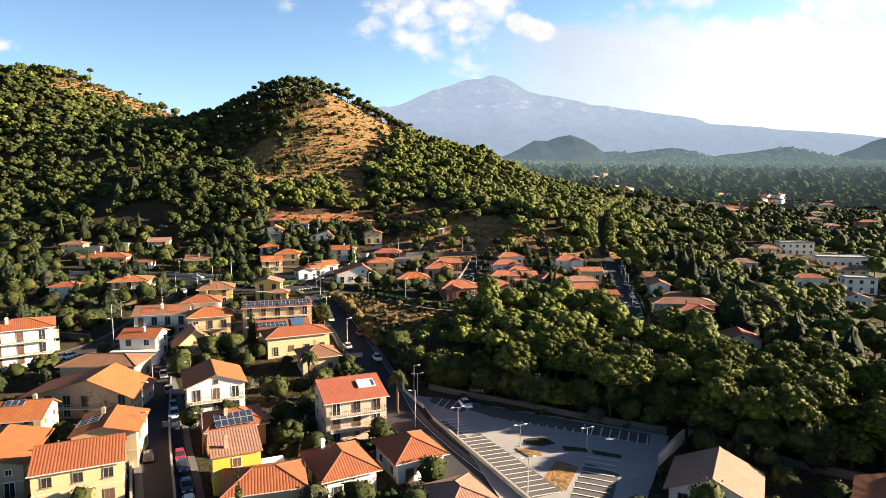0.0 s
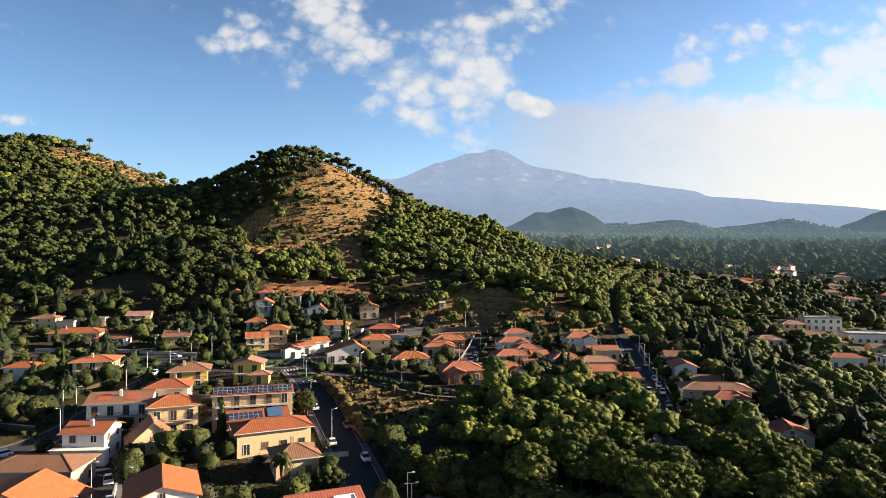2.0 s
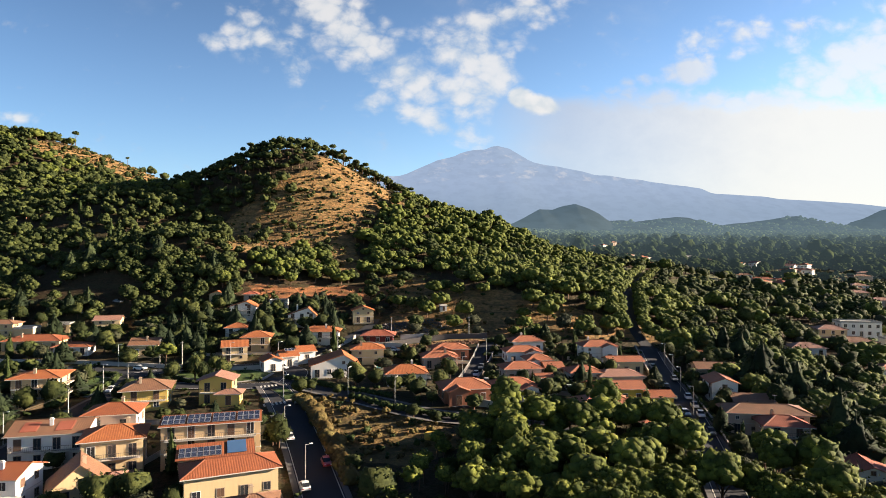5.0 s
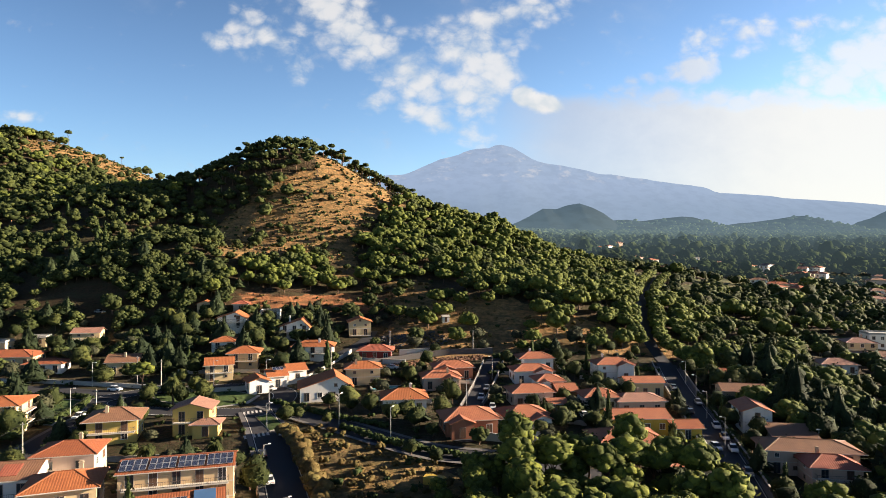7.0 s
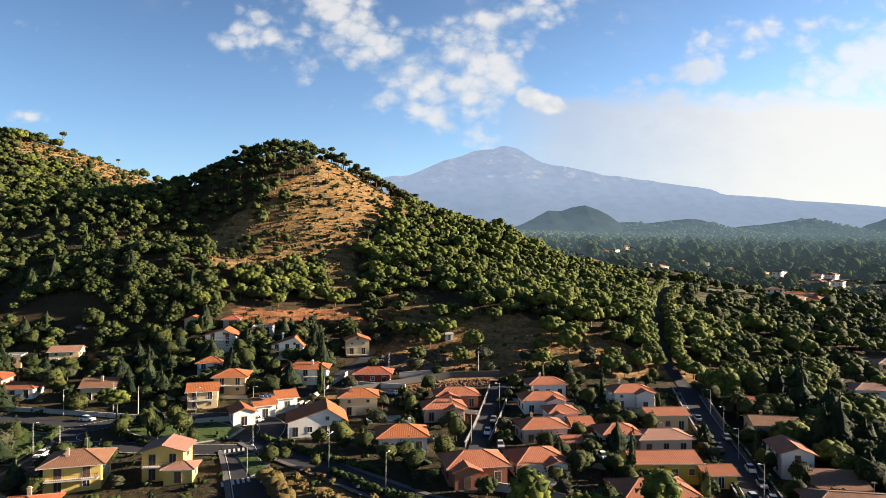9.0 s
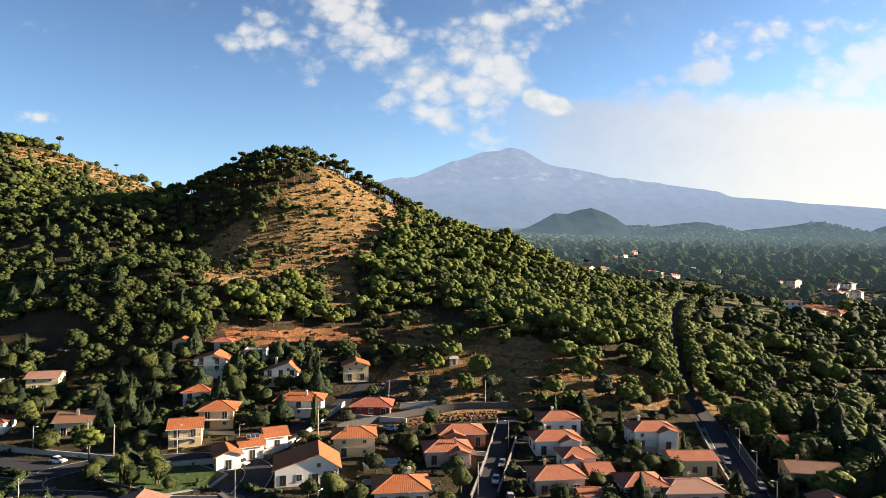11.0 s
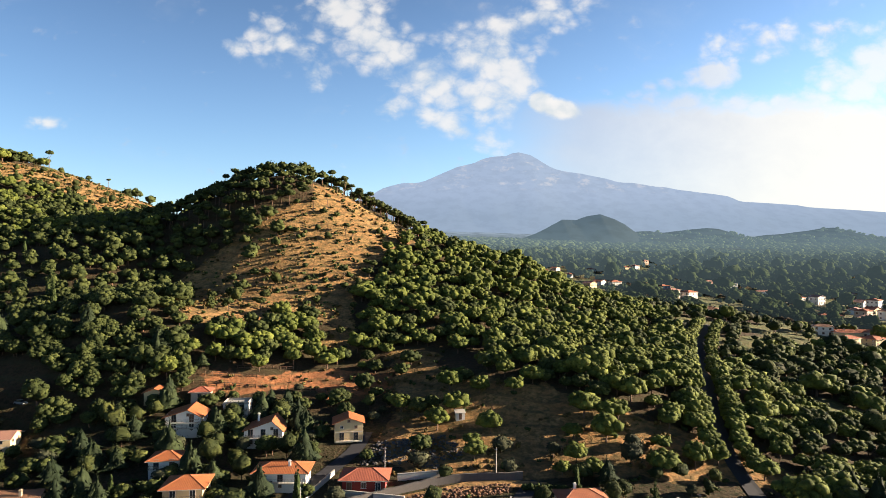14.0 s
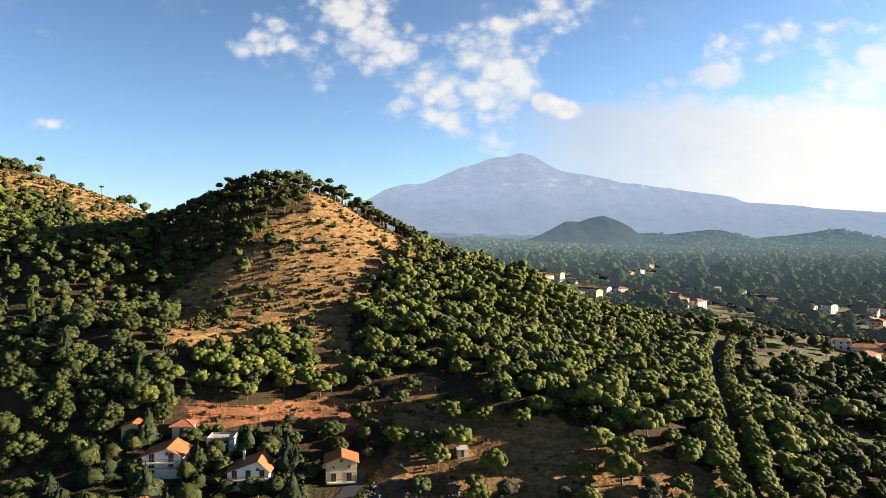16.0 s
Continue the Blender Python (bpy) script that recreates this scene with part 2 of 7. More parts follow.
_pos = wire(_t, "ShaderNodeTexCoord").outputs["Object"]
_cell = wire(_t, "ShaderNodeTexBrick", {"offset": 0.0}, Vector=_pos, Color1=(0.012, 0.018, 0.042, 1), Color2=(0.016, 0.024, 0.055, 1),
             Mortar=(0.08, 0.09, 0.11, 1), Scale=1.0, Mortar_Size=0.012, Brick_Width=0.17, Row_Height=0.17)
_t.links.new(_cell.outputs[0], _b.inputs["Base Color"])
_b.inputs["Specular IOR Level"].default_value = 0.5
M_ALU = plain("aluminium_edge", (0.55, 0.55, 0.56), 0.4, 0.6)

WALLS = dict(cream=plaster("cream_render", (0.520, 0.390, 0.220)), white=plaster("white_render", (0.640, 0.605, 0.550)), straw=plaster("straw_yellow_render", (0.580, 0.400, 0.110)), yellow=plaster("yellow_render", (0.600, 0.390, 0.060)),
             ochre=plaster("ochre_render", (0.524, 0.368, 0.206)), orange=plaster("orange_render", (0.525, 0.228, 0.076)), pink=plaster("pale_pink_render", (0.491, 0.364, 0.288)),
             tan=plaster("tan_render", (0.356, 0.271, 0.187)), red=plaster("dark_red_render", (0.195, 0.029, 0.021)), brick=plaster("brown_red_render", (0.305, 0.119, 0.067)),
             grey=plaster("grey_render", (0.356, 0.330, 0.305)))
TILES = dict(orange=tiles("orange_tiles", (0.352, 0.118, 0.041), (0.232, 0.070, 0.030)), terra=tiles("terracotta_tiles", (0.290, 0.091, 0.037), (0.188, 0.057, 0.030)),
             red=tiles("red_tiles", (0.330, 0.098, 0.056), (0.215, 0.062, 0.040)), coral=tiles("coral_tiles", (0.350, 0.124, 0.062), (0.215, 0.076, 0.044)), brown=tiles("brown_tiles", (0.232, 0.116, 0.065), (0.132, 0.070, 0.046)),
             rose=tiles("rose_tiles", (0.309, 0.158, 0.112), (0.201, 0.109, 0.081)))

# ---- land ----
def bm_object(name, bm, mats, parent=None, smooth=False):
    me = bpy.data.meshes.new(name)
    bm.to_mesh(me)
    bm.free()
    for m in mats if isinstance(mats, (list, tuple)) else [mats]:
        me.materials.append(m)
    if smooth:
        me.shade_smooth()
    ob = new(name, me)
    if parent is not None:
        ob.parent = parent
    return ob


def part(name, bm, mat, parent, label="", smooth=False):
    ob = bm_object(name, bm, mat, parent, smooth)
    return tagged(ob, label)


def array_mesh(name, verts, faces, mats, index=None, smooth=False):
    """A mesh from numpy arrays of corners and of triangles or quads."""
    me = bpy.data.meshes.new(name)
    k = faces.shape[1]
    me.vertices.add(len(verts))
    me.vertices.foreach_set("co", np.ascontiguousarray(verts, np.float32).ravel())
    me.loops.add(faces.size)
    me.loops.foreach_set("vertex_index", np.ascontiguousarray(faces, np.int32).ravel())
    me.polygons.add(len(faces))
    me.polygons.foreach_set("loop_start", np.arange(0, faces.size, k, dtype=np.int32))
    for m in mats:
        me.materials.append(m)
    if index is not None:
        me.polygons.foreach_set("material_index", np.ascontiguousarray(index, np.int32))
    me.update(calc_edges=True)
    if smooth:
        me.shade_smooth()
    return me


def bump_hill(x, y, cx, cy, h, sx, sy, turn):
    c, s = math.cos(turn), math.sin(turn)
    u, v = ((x - cx) * c + (y - cy) * s) / sx, (-(x - cx) * s + (y - cy) * c) / sy
    return h * np.exp(-((u * u + v * v + 0.02) ** 0.8))


# the long right flank of the cone: knolls and spurs from its crest down to the town
FLANK = [(-5, 500, 2.3, 45), (35, 500, 15.4, 45), (78, 495, 1.9, 42), (-8, 445, 7.9, 38), (32, 440, 1.7, 42), (72, 430, 3.7, 42), (-22, 400, 7.2, 28), (12, 395, 7.4, 30),
         (48, 385, 6.1, 36), (-20, 362, 2.7, 24), (12, 345, 10.6, 30), (50, 335, 9.6, 32), (88, 360, 10.2, 34), (20, 300, 5.3, 95), (-62, 420, 8.0, 62), (10, 225, -1.6, 52)]


def ground_z(x, y):
    """Height of the ground: the town on a gentle rise, the wooded cone, its left neighbour and its spurs."""
    x, y = np.asarray(x, float), np.asarray(y, float)
    z = -1.465 - 0.021 * np.clip(x, -500, 500) + 0.0392 * np.maximum(y - 120, 0) + 0.0203 * np.maximum(y - 260, 0)
    z = z + bump_hill(x, y, -110.6, 501.0, 93.1, 80.6, 127.9, -1.221)
    z = z + bump_hill(x, y, -370.9, 590.2, 118.6, 215.7, 146.6, 0.8)
    z = z + bump_hill(x, y, -127.5, 357.5, 33.1, 62.9, 45.2, 0.146)
    z = z + bump_hill(x, y, -152.2, 436.5, -17.2, 34.7, 85.2, 0.445)
    z = z + bump_hill(x, y, 3.0, 201.7, 5.36, 67.1, 45.2, -0.212)
    z = z + bump_hill(x, y, -137.0, 296.0, -5.0, 26.0, 18.0, 0.3) + bump_hill(x, y, 170.0, 650.0, 9.0, 90.0, 130.0, 0.0)
    z = z + bump_hill(x, y, 130.0, 500.0, 9.0, 105.0, 130.0, 0.0)
    for cx, cy, h, r in FLANK:
        z = z + bump_hill(x, y, cx, cy, h, r, r, 0.0)
    return z


def gz(x, y):
    return float(ground_z(x, y))


def inside(poly, x, y):
    x, y = np.asarray(x, float), np.asarray(y, float)
    hit = np.zeros(x.shape, bool)
    for (ax, ay), (bx, by) in zip(poly, poly[1:] + poly[:1]):
        if ay != by:
            hit ^= ((ay > y) != (by > y)) & (x < (bx - ax) * (y - ay) / (by - ay) + ax)
    return hit


def edge_far(poly, x, y):
    """Distance from points to the outline of a polygon or line."""
    x, y = np.asarray(x, float), np.asarray(y, float)
    best = np.full(x.shape, 1e9)
    for (ax, ay), (bx, by) in zip(poly, poly[1:]):
        lx, ly = bx - ax, by - ay
        if lx * lx + ly * ly < 1e-9:
            continue
        f = np.clip(((x - ax) * lx + (y - ay) * ly) / (lx * lx + ly * ly), 0, 1)
        best = np.minimum(best, np.hypot(x - ax - f * lx, y - ay - f * ly))
    return best


BARE_SLOPE = [(-92, 500), (-78, 507), (-57, 505), (-33, 500), (-28, 492), (-45, 457), (-45, 444), (-47, 429), (-52, 408), (-47, 390), (-42, 370), (-50, 358), (-60, 366), (-62, 384), (-66, 394), (-74, 383), (-83, 367), (-94, 358), (-104, 353), (-120, 362), (-137, 395), (-146, 422), (-131, 440), (-123, 450), (-114, 458), (-108, 464), (-97, 472), (-90, 482)]
RED_CUT = [(-92, 331), (-83, 336), (-67, 340), (-59, 345), (-48, 351), (-36, 352), (-29, 346), (-26, 338), (-34, 332), (-44, 330), (-52, 336), (-66, 331), (-84, 325)]
DRY_FOOT = [(-26, 336), (-24, 300), (-20, 286), (22, 287), (50, 291), (96, 290), (94, 304), (64, 316), (52, 322), (30, 326), (14, 336), (0, 342), (-8, 364), (-30, 366), (-30, 350)]
LEFT_CREST = [(-352, 570), (-331, 596), (-300, 632), (-271, 655), (-250, 645), (-247, 590), (-250, 552), (-271, 556), (-293, 563), (-314, 558), (-330, 548)]
CUTTING = [(-34, 261), (-18, 268.5), (-2, 275), (13, 279), (13, 283), (-2, 280.5), (-18, 274), (-33, 266)]
YARD = [(-172, 303), (-132, 305), (-130, 316), (-150, 326), (-172, 322)]
VALLEY = [(-231, 422), (-232, 446), (-208, 435), (-180, 401), (-134, 339), (-154, 330), (-190, 340)]
FIELD = [(-37, 205), (-27, 208), (-2, 189), (4, 176), (-4, 168), (-18, 170), (-28, 184)]
GROVE = [(-12, 147), (-3, 132), (13, 125), (34, 118), (46, 115), (55, 101), (92, 92), (98, 112), (84, 138), (66, 156), (52, 172), (40, 182), (18, 188), (4, 178), (-6, 166)]
TOWN = [(-230, 40), (-230, 300), (-150, 312), (-120, 300), (-100, 322), (-25, 322), (-20, 288), (20, 284), (72, 292), (112, 284), (112, 205), (95, 150), (98, 112), (92, 92), (92, 40)]
CAR_PARK = [(-5.5, 129), (6, 126), (24, 119.5), (42, 112), (30, 88), (22, 74), (12, 74), (4, 105), (-1, 115)]


def road_line(points, step=2.0):
    """A smooth line through the given places."""
    pts = [np.array(p, float) for p in points]
    pts = [2 * pts[0] - pts[1]] + pts + [2 * pts[-1] - pts[-2]]
    out = []
    for a, b, c, d in zip(pts, pts[1:], pts[2:], pts[3:]):
        n = max(2, int(np.linalg.norm(c - b) / step))
        for i in range(n):
            f = i / n
            out.append(0.5 * (2 * b + (c - a) * f + (2 * a - 5 * b + 4 * c - d) * f * f + (3 * b - a - 3 * c + d) * f ** 3))
    out.append(pts[-2])
    return [(float(p[0]), float(p[1])) for p in out]


ROADS = dict(
    street=(road_line([(-30, 66), (-40.3, 88), (-47.5, 102), (-56, 120), (-64.3, 135), (-72, 148.5), (-80, 158)]), 7.0),
    avenue=(road_line([(14, 74), (4.5, 92), (-2.5, 105), (-8.5, 118), (-14, 136), (-21.5, 157), (-30.6, 181), (-41.7, 207.8), (-50, 226)]), 7.5),
    ring=(road_line([(-44, 222), (-46, 240), (-57, 247), (-72, 246), (-86, 243), (-95, 234), (-91, 226), (-76, 224), (-58, 222), (-44, 222)]), 7.0),
    east_road=(road_line([(-50, 232), (-41, 222.5), (-28, 211.5), (-15.6, 201), (-2, 192), (14, 189), (30, 184)]), 6.5),
    hill_lane=(road_line([(-56, 250), (-47, 262), (-41.5, 275), (-36.5, 288), (-31.5, 301), (-30, 312)]), 4.5),
    west_road=(road_line([(-150, 243), (-120, 243), (-100, 240), (-90, 238)]), 7.0),
    lower_road=(road_line([(-140, 128), (-108, 139), (-95, 149), (-89, 163), (-89, 182), (-90, 205), (-90, 222), (-93, 232)]), 6.5),
    long_street=(road_line([(50, 152), (57.3, 182.5), (63, 208), (68, 235), (72, 258), (76.5, 283)]), 6.5),
    upper_lane=(road_line([(76.5, 283), (78.5, 310), (87, 345), (97, 378), (122, 447), (150, 509)]), 4.6),
    cluster_lane=(road_line([(4, 198), (6.5, 224), (10, 252), (15, 276), (20, 284)]), 4.2),
    foot_track=(road_line([(22, 282), (6, 283), (-4, 279), (-18, 273), (-34, 266), (-46, 262)]), 4.0),
)

# one sheet of ground, fine near the town and coarse towards the horizon
gu = np.linspace(-1, 1, 361)
gv = np.concatenate([np.linspace(-1, -0.34, 30), np.linspace(-0.32, 1, 341)])
gx = 10 + 330 * gu + 4300 * np.sign(gu) * np.abs(gu) ** 7
gy = 205 + 520 * gv + 4000 * np.sign(gv) * np.abs(gv) ** 8
GX, GY = np.meshgrid(gx, gy)
GZ = ground_z(GX, GY)
near_road = np.full(GX.shape, 1e9)
for line, width in ROADS.values():
    thin = line[::3] + [line[-1]]
    near_road = np.minimum(near_road, edge_far(thin, GX, GY) - width / 2)
wob = np.array([noise.fractal((a * 0.06, b * 0.06, 0.0), 1.0, 2.0, 4) for a, b in zip(GX.ravel(), GY.ravel())]).reshape(GX.shape)
GZ = GZ + wob * 0.7 * np.clip((near_road - 1.5) / 6, 0, 1) * (1 - inside(CAR_PARK, GX, GY)) - 0.10 * (near_road < 0.5)
rows_n, cols_n = GX.shape
ids = np.arange(rows_n * cols_n).reshape(GX.shape)
quads = np.stack([ids[:-1, :-1], ids[:-1, 1:], ids[1:, 1:], ids[1:, :-1]], -1).reshape(-1, 4)


SOILS = {}


def soil(name, c_a, c_b, c_c, scale=0.12):
    SOILS[name] = (c_a, c_b, c_c, scale)
    m, t, b = material(name, 0.95)
    pos = wire(t, "ShaderNodeTexCoord").outputs["Object"]
    col = blend(t, ramp(t, noise_of(t, pos, scale, 6.0), 0.35, 0.65), rgb(c_a), rgb(c_b))
    col = blend(t, ramp(t, noise_of(t, pos, scale * 6, 5.0), 0.48, 0.68), col, rgb(c_c))
    col = blend(t, calc(t, "MULTIPLY", noise_of(t, pos, 1.7, 5.0), 0.5), col, rgb(tuple(0.5 * v for v in c_a)))
    t.links.new(col, b.inputs["Base Color"])
    z = wire(t, "ShaderNodeSeparateXYZ", Vector=pos).outputs[2]
    terrace = calc(t, "SINE", calc(t, "ADD", calc(t, "MULTIPLY", z, 1.9), calc(t, "MULTIPLY", noise_of(t, pos, 0.05, 3.0), 16.0)))
    t.links.new(blend(t, calc(t, "MULTIPLY", ramp(t, terrace, 0.45, 0.95), 0.5), col, rgb(tuple(0.6 * v for v in c_c))), b.inputs["Base Color"])
    bump(t, b, noise_of(t, pos, 0.8, 6.0), 0.8, 0.5)
    return m


G_WOOD = soil("forest_floor", (0.050, 0.033, 0.017), (0.062, 0.038, 0.020), (0.034, 0.028, 0.013))
G_DRY = soil("dry_grass", (0.320, 0.188, 0.078), (0.270, 0.138, 0.055), (0.128, 0.087, 0.033), 0.09)
G_RED = soil("red_earth", (0.318, 0.128, 0.055), (0.227, 0.094, 0.044), (0.181, 0.091, 0.041))
G_GARDEN = soil("garden_ground", (0.042, 0.032, 0.016), (0.068, 0.045, 0.026), (0.024, 0.030, 0.010), 0.2)
G_FIELD = soil("field_grass", (0.227, 0.143, 0.057), (0.114, 0.091, 0.032), (0.273, 0.159, 0.064), 0.15)
G_MEADOW = soil("meadow", (0.084, 0.092, 0.035), (0.132, 0.110, 0.051), (0.057, 0.075, 0.026), 0.06)
G_LAWN = soil("lawn_grass", (0.053, 0.092, 0.021), (0.075, 0.106, 0.026), (0.040, 0.075, 0.018), 0.3)
# how strongly each kind of cover holds at every corner of the sheet: 0.5 on its outline
def cover_of(poly, soft=5.0, wander=0.0):
    lo, hi = np.min(poly, 0) - 25, np.max(poly, 0) + 25
    near = (GX > lo[0]) & (GX < hi[0]) & (GY > lo[1]) & (GY < hi[1])
    out = np.zeros(GX.shape)
    x, y = GX[near] + wander * drift[near], GY[near] + wander * drift[near]
    out[near] = np.clip(0.5 + np.where(inside(poly, x, y), 1, -1) * edge_far(poly + poly[:1], x, y) / (2 * soft), 0, 1)
    return out


drift = np.array([noise.fractal((a * 0.06, b * 0.06, 5.0), 0.8, 2.0, 4) for a, b in zip(GX.ravel(), GY.ravel())]).reshape(GX.shape) * 12
glades = np.array([noise.fractal((a * 0.011, b * 0.011, 3.0), 1.0, 2.0, 3) for a, b in zip(GX.ravel(), GY.ravel())]).reshape(GX.shape)
open_land = (GX > 120) | (GY > 600)
# beyond y = 620 paler meadow shows through, standing in for ground haze
# the valley gets dark garden soil in place of the hill's shadow
COVER = [("meadow", G_MEADOW, np.clip(0.5 - (glades - np.where(GY > 560, -0.02, -0.14)) * 4, 0.46 * (GY > 620), 1) * open_land), ("garden", G_GARDEN, np.maximum(cover_of(TOWN, 3.0), cover_of(VALLEY, 6.0, 1.0))),
         ("dry", G_DRY, np.maximum(np.maximum(np.maximum(cover_of(BARE_SLOPE, 6.0, 0.8), cover_of(LEFT_CREST, 8.0, 1.0)), cover_of(DRY_FOOT, 4.0, 0.5)), cover_of(CUTTING, 1.5))), ("red", G_RED, cover_of(RED_CUT, 3.0, 0.4)), ("field", G_FIELD, cover_of(FIELD, 1.5, 0.2))]
G_LAND = bpy.data.materials.new("land")
G_LAND.use_nodes = True
_t = G_LAND.node_tree
_t.nodes.clear()
_pos = wire(_t, "ShaderNodeTexCoord").outputs["Object"]
_edge = calc(_t, "SUBTRACT", noise_of(_t, _pos, 0.22, 6.0, 0.7), 0.5)


def soil_colour(t, pos, c_a, c_b, c_c, scale):
    """Earth in broad patches with tufts, stones and faint terrace lines."""
    col = blend(t, ramp(t, noise_of(t, pos, scale, 6.0), 0.35, 0.65), rgb(c_a), rgb(c_b))
    col = blend(t, ramp(t, noise_of(t, pos, scale * 6, 5.0), 0.46, 0.62), col, rgb(c_c))
    return blend(t, calc(t, "MULTIPLY", ramp(t, noise_of(t, pos, 1.1, 5.0, 0.7), 0.42, 0.7), 0.75), col, rgb(tuple(0.42 * v for v in c_a)))


_tuft = ramp(_t, noise_of(_t, wire(_t, "ShaderNodeMapping", Vector=_pos, Scale=(0.5, 1.0, 1.6)).outputs[0], 0.42, 6.0, 0.72), 0.47, 0.60)
_col = soil_colour(_t, _pos, *SOILS["forest_floor"])
for nm, mat, values in COVER:
    _held = wire(_t, "ShaderNodeAttribute")
    _held.attribute_name = nm
    _mask = ramp(_t, calc(_t, "MULTIPLY_ADD", _edge, 0.9, _held.outputs["Fac"]), 0.42, 0.58)
    _own = soil_colour(_t, _pos, *SOILS[mat.name])
    if nm in ("dry", "field"):
        _own = blend(_t, calc(_t, "MULTIPLY", _tuft, 0.5), _own, (0.082, 0.064, 0.028, 1))
    _col = blend(_t, _mask, _col, _own)
_z = wire(_t, "ShaderNodeSeparateXYZ", Vector=_pos).outputs[2]
_step = calc(_t, "SINE", calc(_t, "MULTIPLY_ADD", noise_of(_t, _pos, 0.05, 3.0), 16.0, calc(_t, "MULTIPLY", _z, 1.7)))
_col = blend(_t, calc(_t, "MULTIPLY", ramp(_t, calc(_t, "MULTIPLY", _step, calc(_t, "ADD", 0.4, noise_of(_t, _pos, 0.12, 3.0))), 0.35, 0.85), 0.45), _col, (0.045, 0.042, 0.020, 1))
_b = wire(_t, "ShaderNodeBsdfPrincipled", Base_Color=_col, Roughness=0.95)
_b.inputs["Specular IOR Level"].default_value = 0.15
bump(_t, _b, calc(_t, "ADD", noise_of(_t, _pos, 0.8, 6.0), calc(_t, "MULTIPLY", _step, 0.15)), 0.9, 0.6)
_t.links.new(_b.outputs[0], wire(_t, "ShaderNodeOutputMaterial").inputs[0])
land = array_mesh("ground", np.stack([GX, GY, GZ], -1).reshape(-1, 3), quads, [G_LAND], None, True)
for nm, mat, values in COVER:
    land.attributes.new(nm, "FLOAT", "POINT").data.foreach_set("value", np.ascontiguousarray(values, np.float32).ravel())
ground = new("ground", land)
tagged(ground, "sloping ground of dry grass, red earth and gardens under woods", "ground", kind="structure")


def strip(name, line, width, mat, lift=0.06, offset=0.0):
    """A ribbon of paving laid along a line on the ground."""
    bm = bmesh.new()
    p = np.array(line)
    d = np.gradient(p, axis=0)
    d /= np.linalg.norm(d, axis=1)[:, None]
    n = np.stack([-d[:, 1], d[:, 0]], 1)
    rows = []
    cut = 4
    for i in range(len(p)):
        row = []
        mid = gz(*(p[i]))
        for j in range(cut + 1):
            q = p[i] + n[i] * (offset + width * (j / cut - 0.5))
            row.append(bm.verts.new((q[0], q[1], max(gz(q[0], q[1]), mid - 0.1) + lift)))
        rows.append(row)
    for a, b in zip(rows, rows[1:]):
        for j in range(cut):
            bm.faces.new((a[j], b[j], b[j + 1], a[j + 1]))
    bmesh.ops.recalc_face_normals(bm, faces=bm.faces)
    if bm.faces[0].normal.z < 0:
        bmesh.ops.reverse_faces(bm, faces=bm.faces)
    return bm_object(name, bm, mat)


for k, (line, width) in enumerate(ROADS.values()):
    tagged(strip("road", line, width, M_ASPHALT if k != 10 else G_DRY, 0.05 + 0.006 * k), "worn grey asphalt street between the houses" if k != 10 else "pale dirt track at the foot of the hill", "road", kind="structure")
for nm in ("street", "avenue", "east_road", "long_street", "lower_road"):
    line, width = ROADS[nm]
    for s in (-1, 1):
        k = strip("pavement", line[2:-2], 1.1, M_PAVE, 0.17, s * (width / 2 + 0.5))
        tagged(k, "narrow concrete pavement with a raised kerb", "pavement", kind="structure")

# far backdrop: the volcano, three old cones and the wooded plain, all kilometres off; their haze is painted as glow
def haze_glow(name, c_low, c_high, glow, z_lo, z_hi, own, c_bare=None, axis=2):
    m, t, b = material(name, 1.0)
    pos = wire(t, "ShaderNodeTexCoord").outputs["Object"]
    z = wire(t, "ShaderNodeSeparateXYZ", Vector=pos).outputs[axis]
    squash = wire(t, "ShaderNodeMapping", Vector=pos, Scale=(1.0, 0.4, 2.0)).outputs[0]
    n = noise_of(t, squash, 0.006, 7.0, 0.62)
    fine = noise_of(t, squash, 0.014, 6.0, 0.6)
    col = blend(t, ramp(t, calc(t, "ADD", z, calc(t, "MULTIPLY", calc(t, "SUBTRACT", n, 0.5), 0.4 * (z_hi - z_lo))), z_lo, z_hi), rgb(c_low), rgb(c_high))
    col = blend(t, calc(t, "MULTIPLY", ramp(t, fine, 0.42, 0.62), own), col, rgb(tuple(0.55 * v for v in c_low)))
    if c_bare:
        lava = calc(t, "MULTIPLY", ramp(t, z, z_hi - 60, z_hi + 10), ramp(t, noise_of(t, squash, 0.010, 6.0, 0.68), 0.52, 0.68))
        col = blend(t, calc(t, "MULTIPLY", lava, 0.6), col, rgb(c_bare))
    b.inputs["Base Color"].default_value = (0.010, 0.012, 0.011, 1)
    # the emission is painted haze, graded along the chosen axis
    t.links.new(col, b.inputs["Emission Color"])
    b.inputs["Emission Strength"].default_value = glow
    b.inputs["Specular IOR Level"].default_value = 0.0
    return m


M_VOLCANO = haze_glow("haze_glow_volcano", (0.140, 0.187, 0.262), (0.172, 0.222, 0.315), 1.0, 260, 520, 0.13, (0.29, 0.30, 0.345))
M_CONE = haze_glow("haze_glow_cone", (0.066, 0.096, 0.114), (0.046, 0.070, 0.092), 1.0, 60, 250, 0.30)
M_FARWOOD = haze_glow("haze_glow_woods", (0.036, 0.053, 0.054), (0.140, 0.182, 0.240), 1.0, 1300, 3900, 0.40, None, 1)

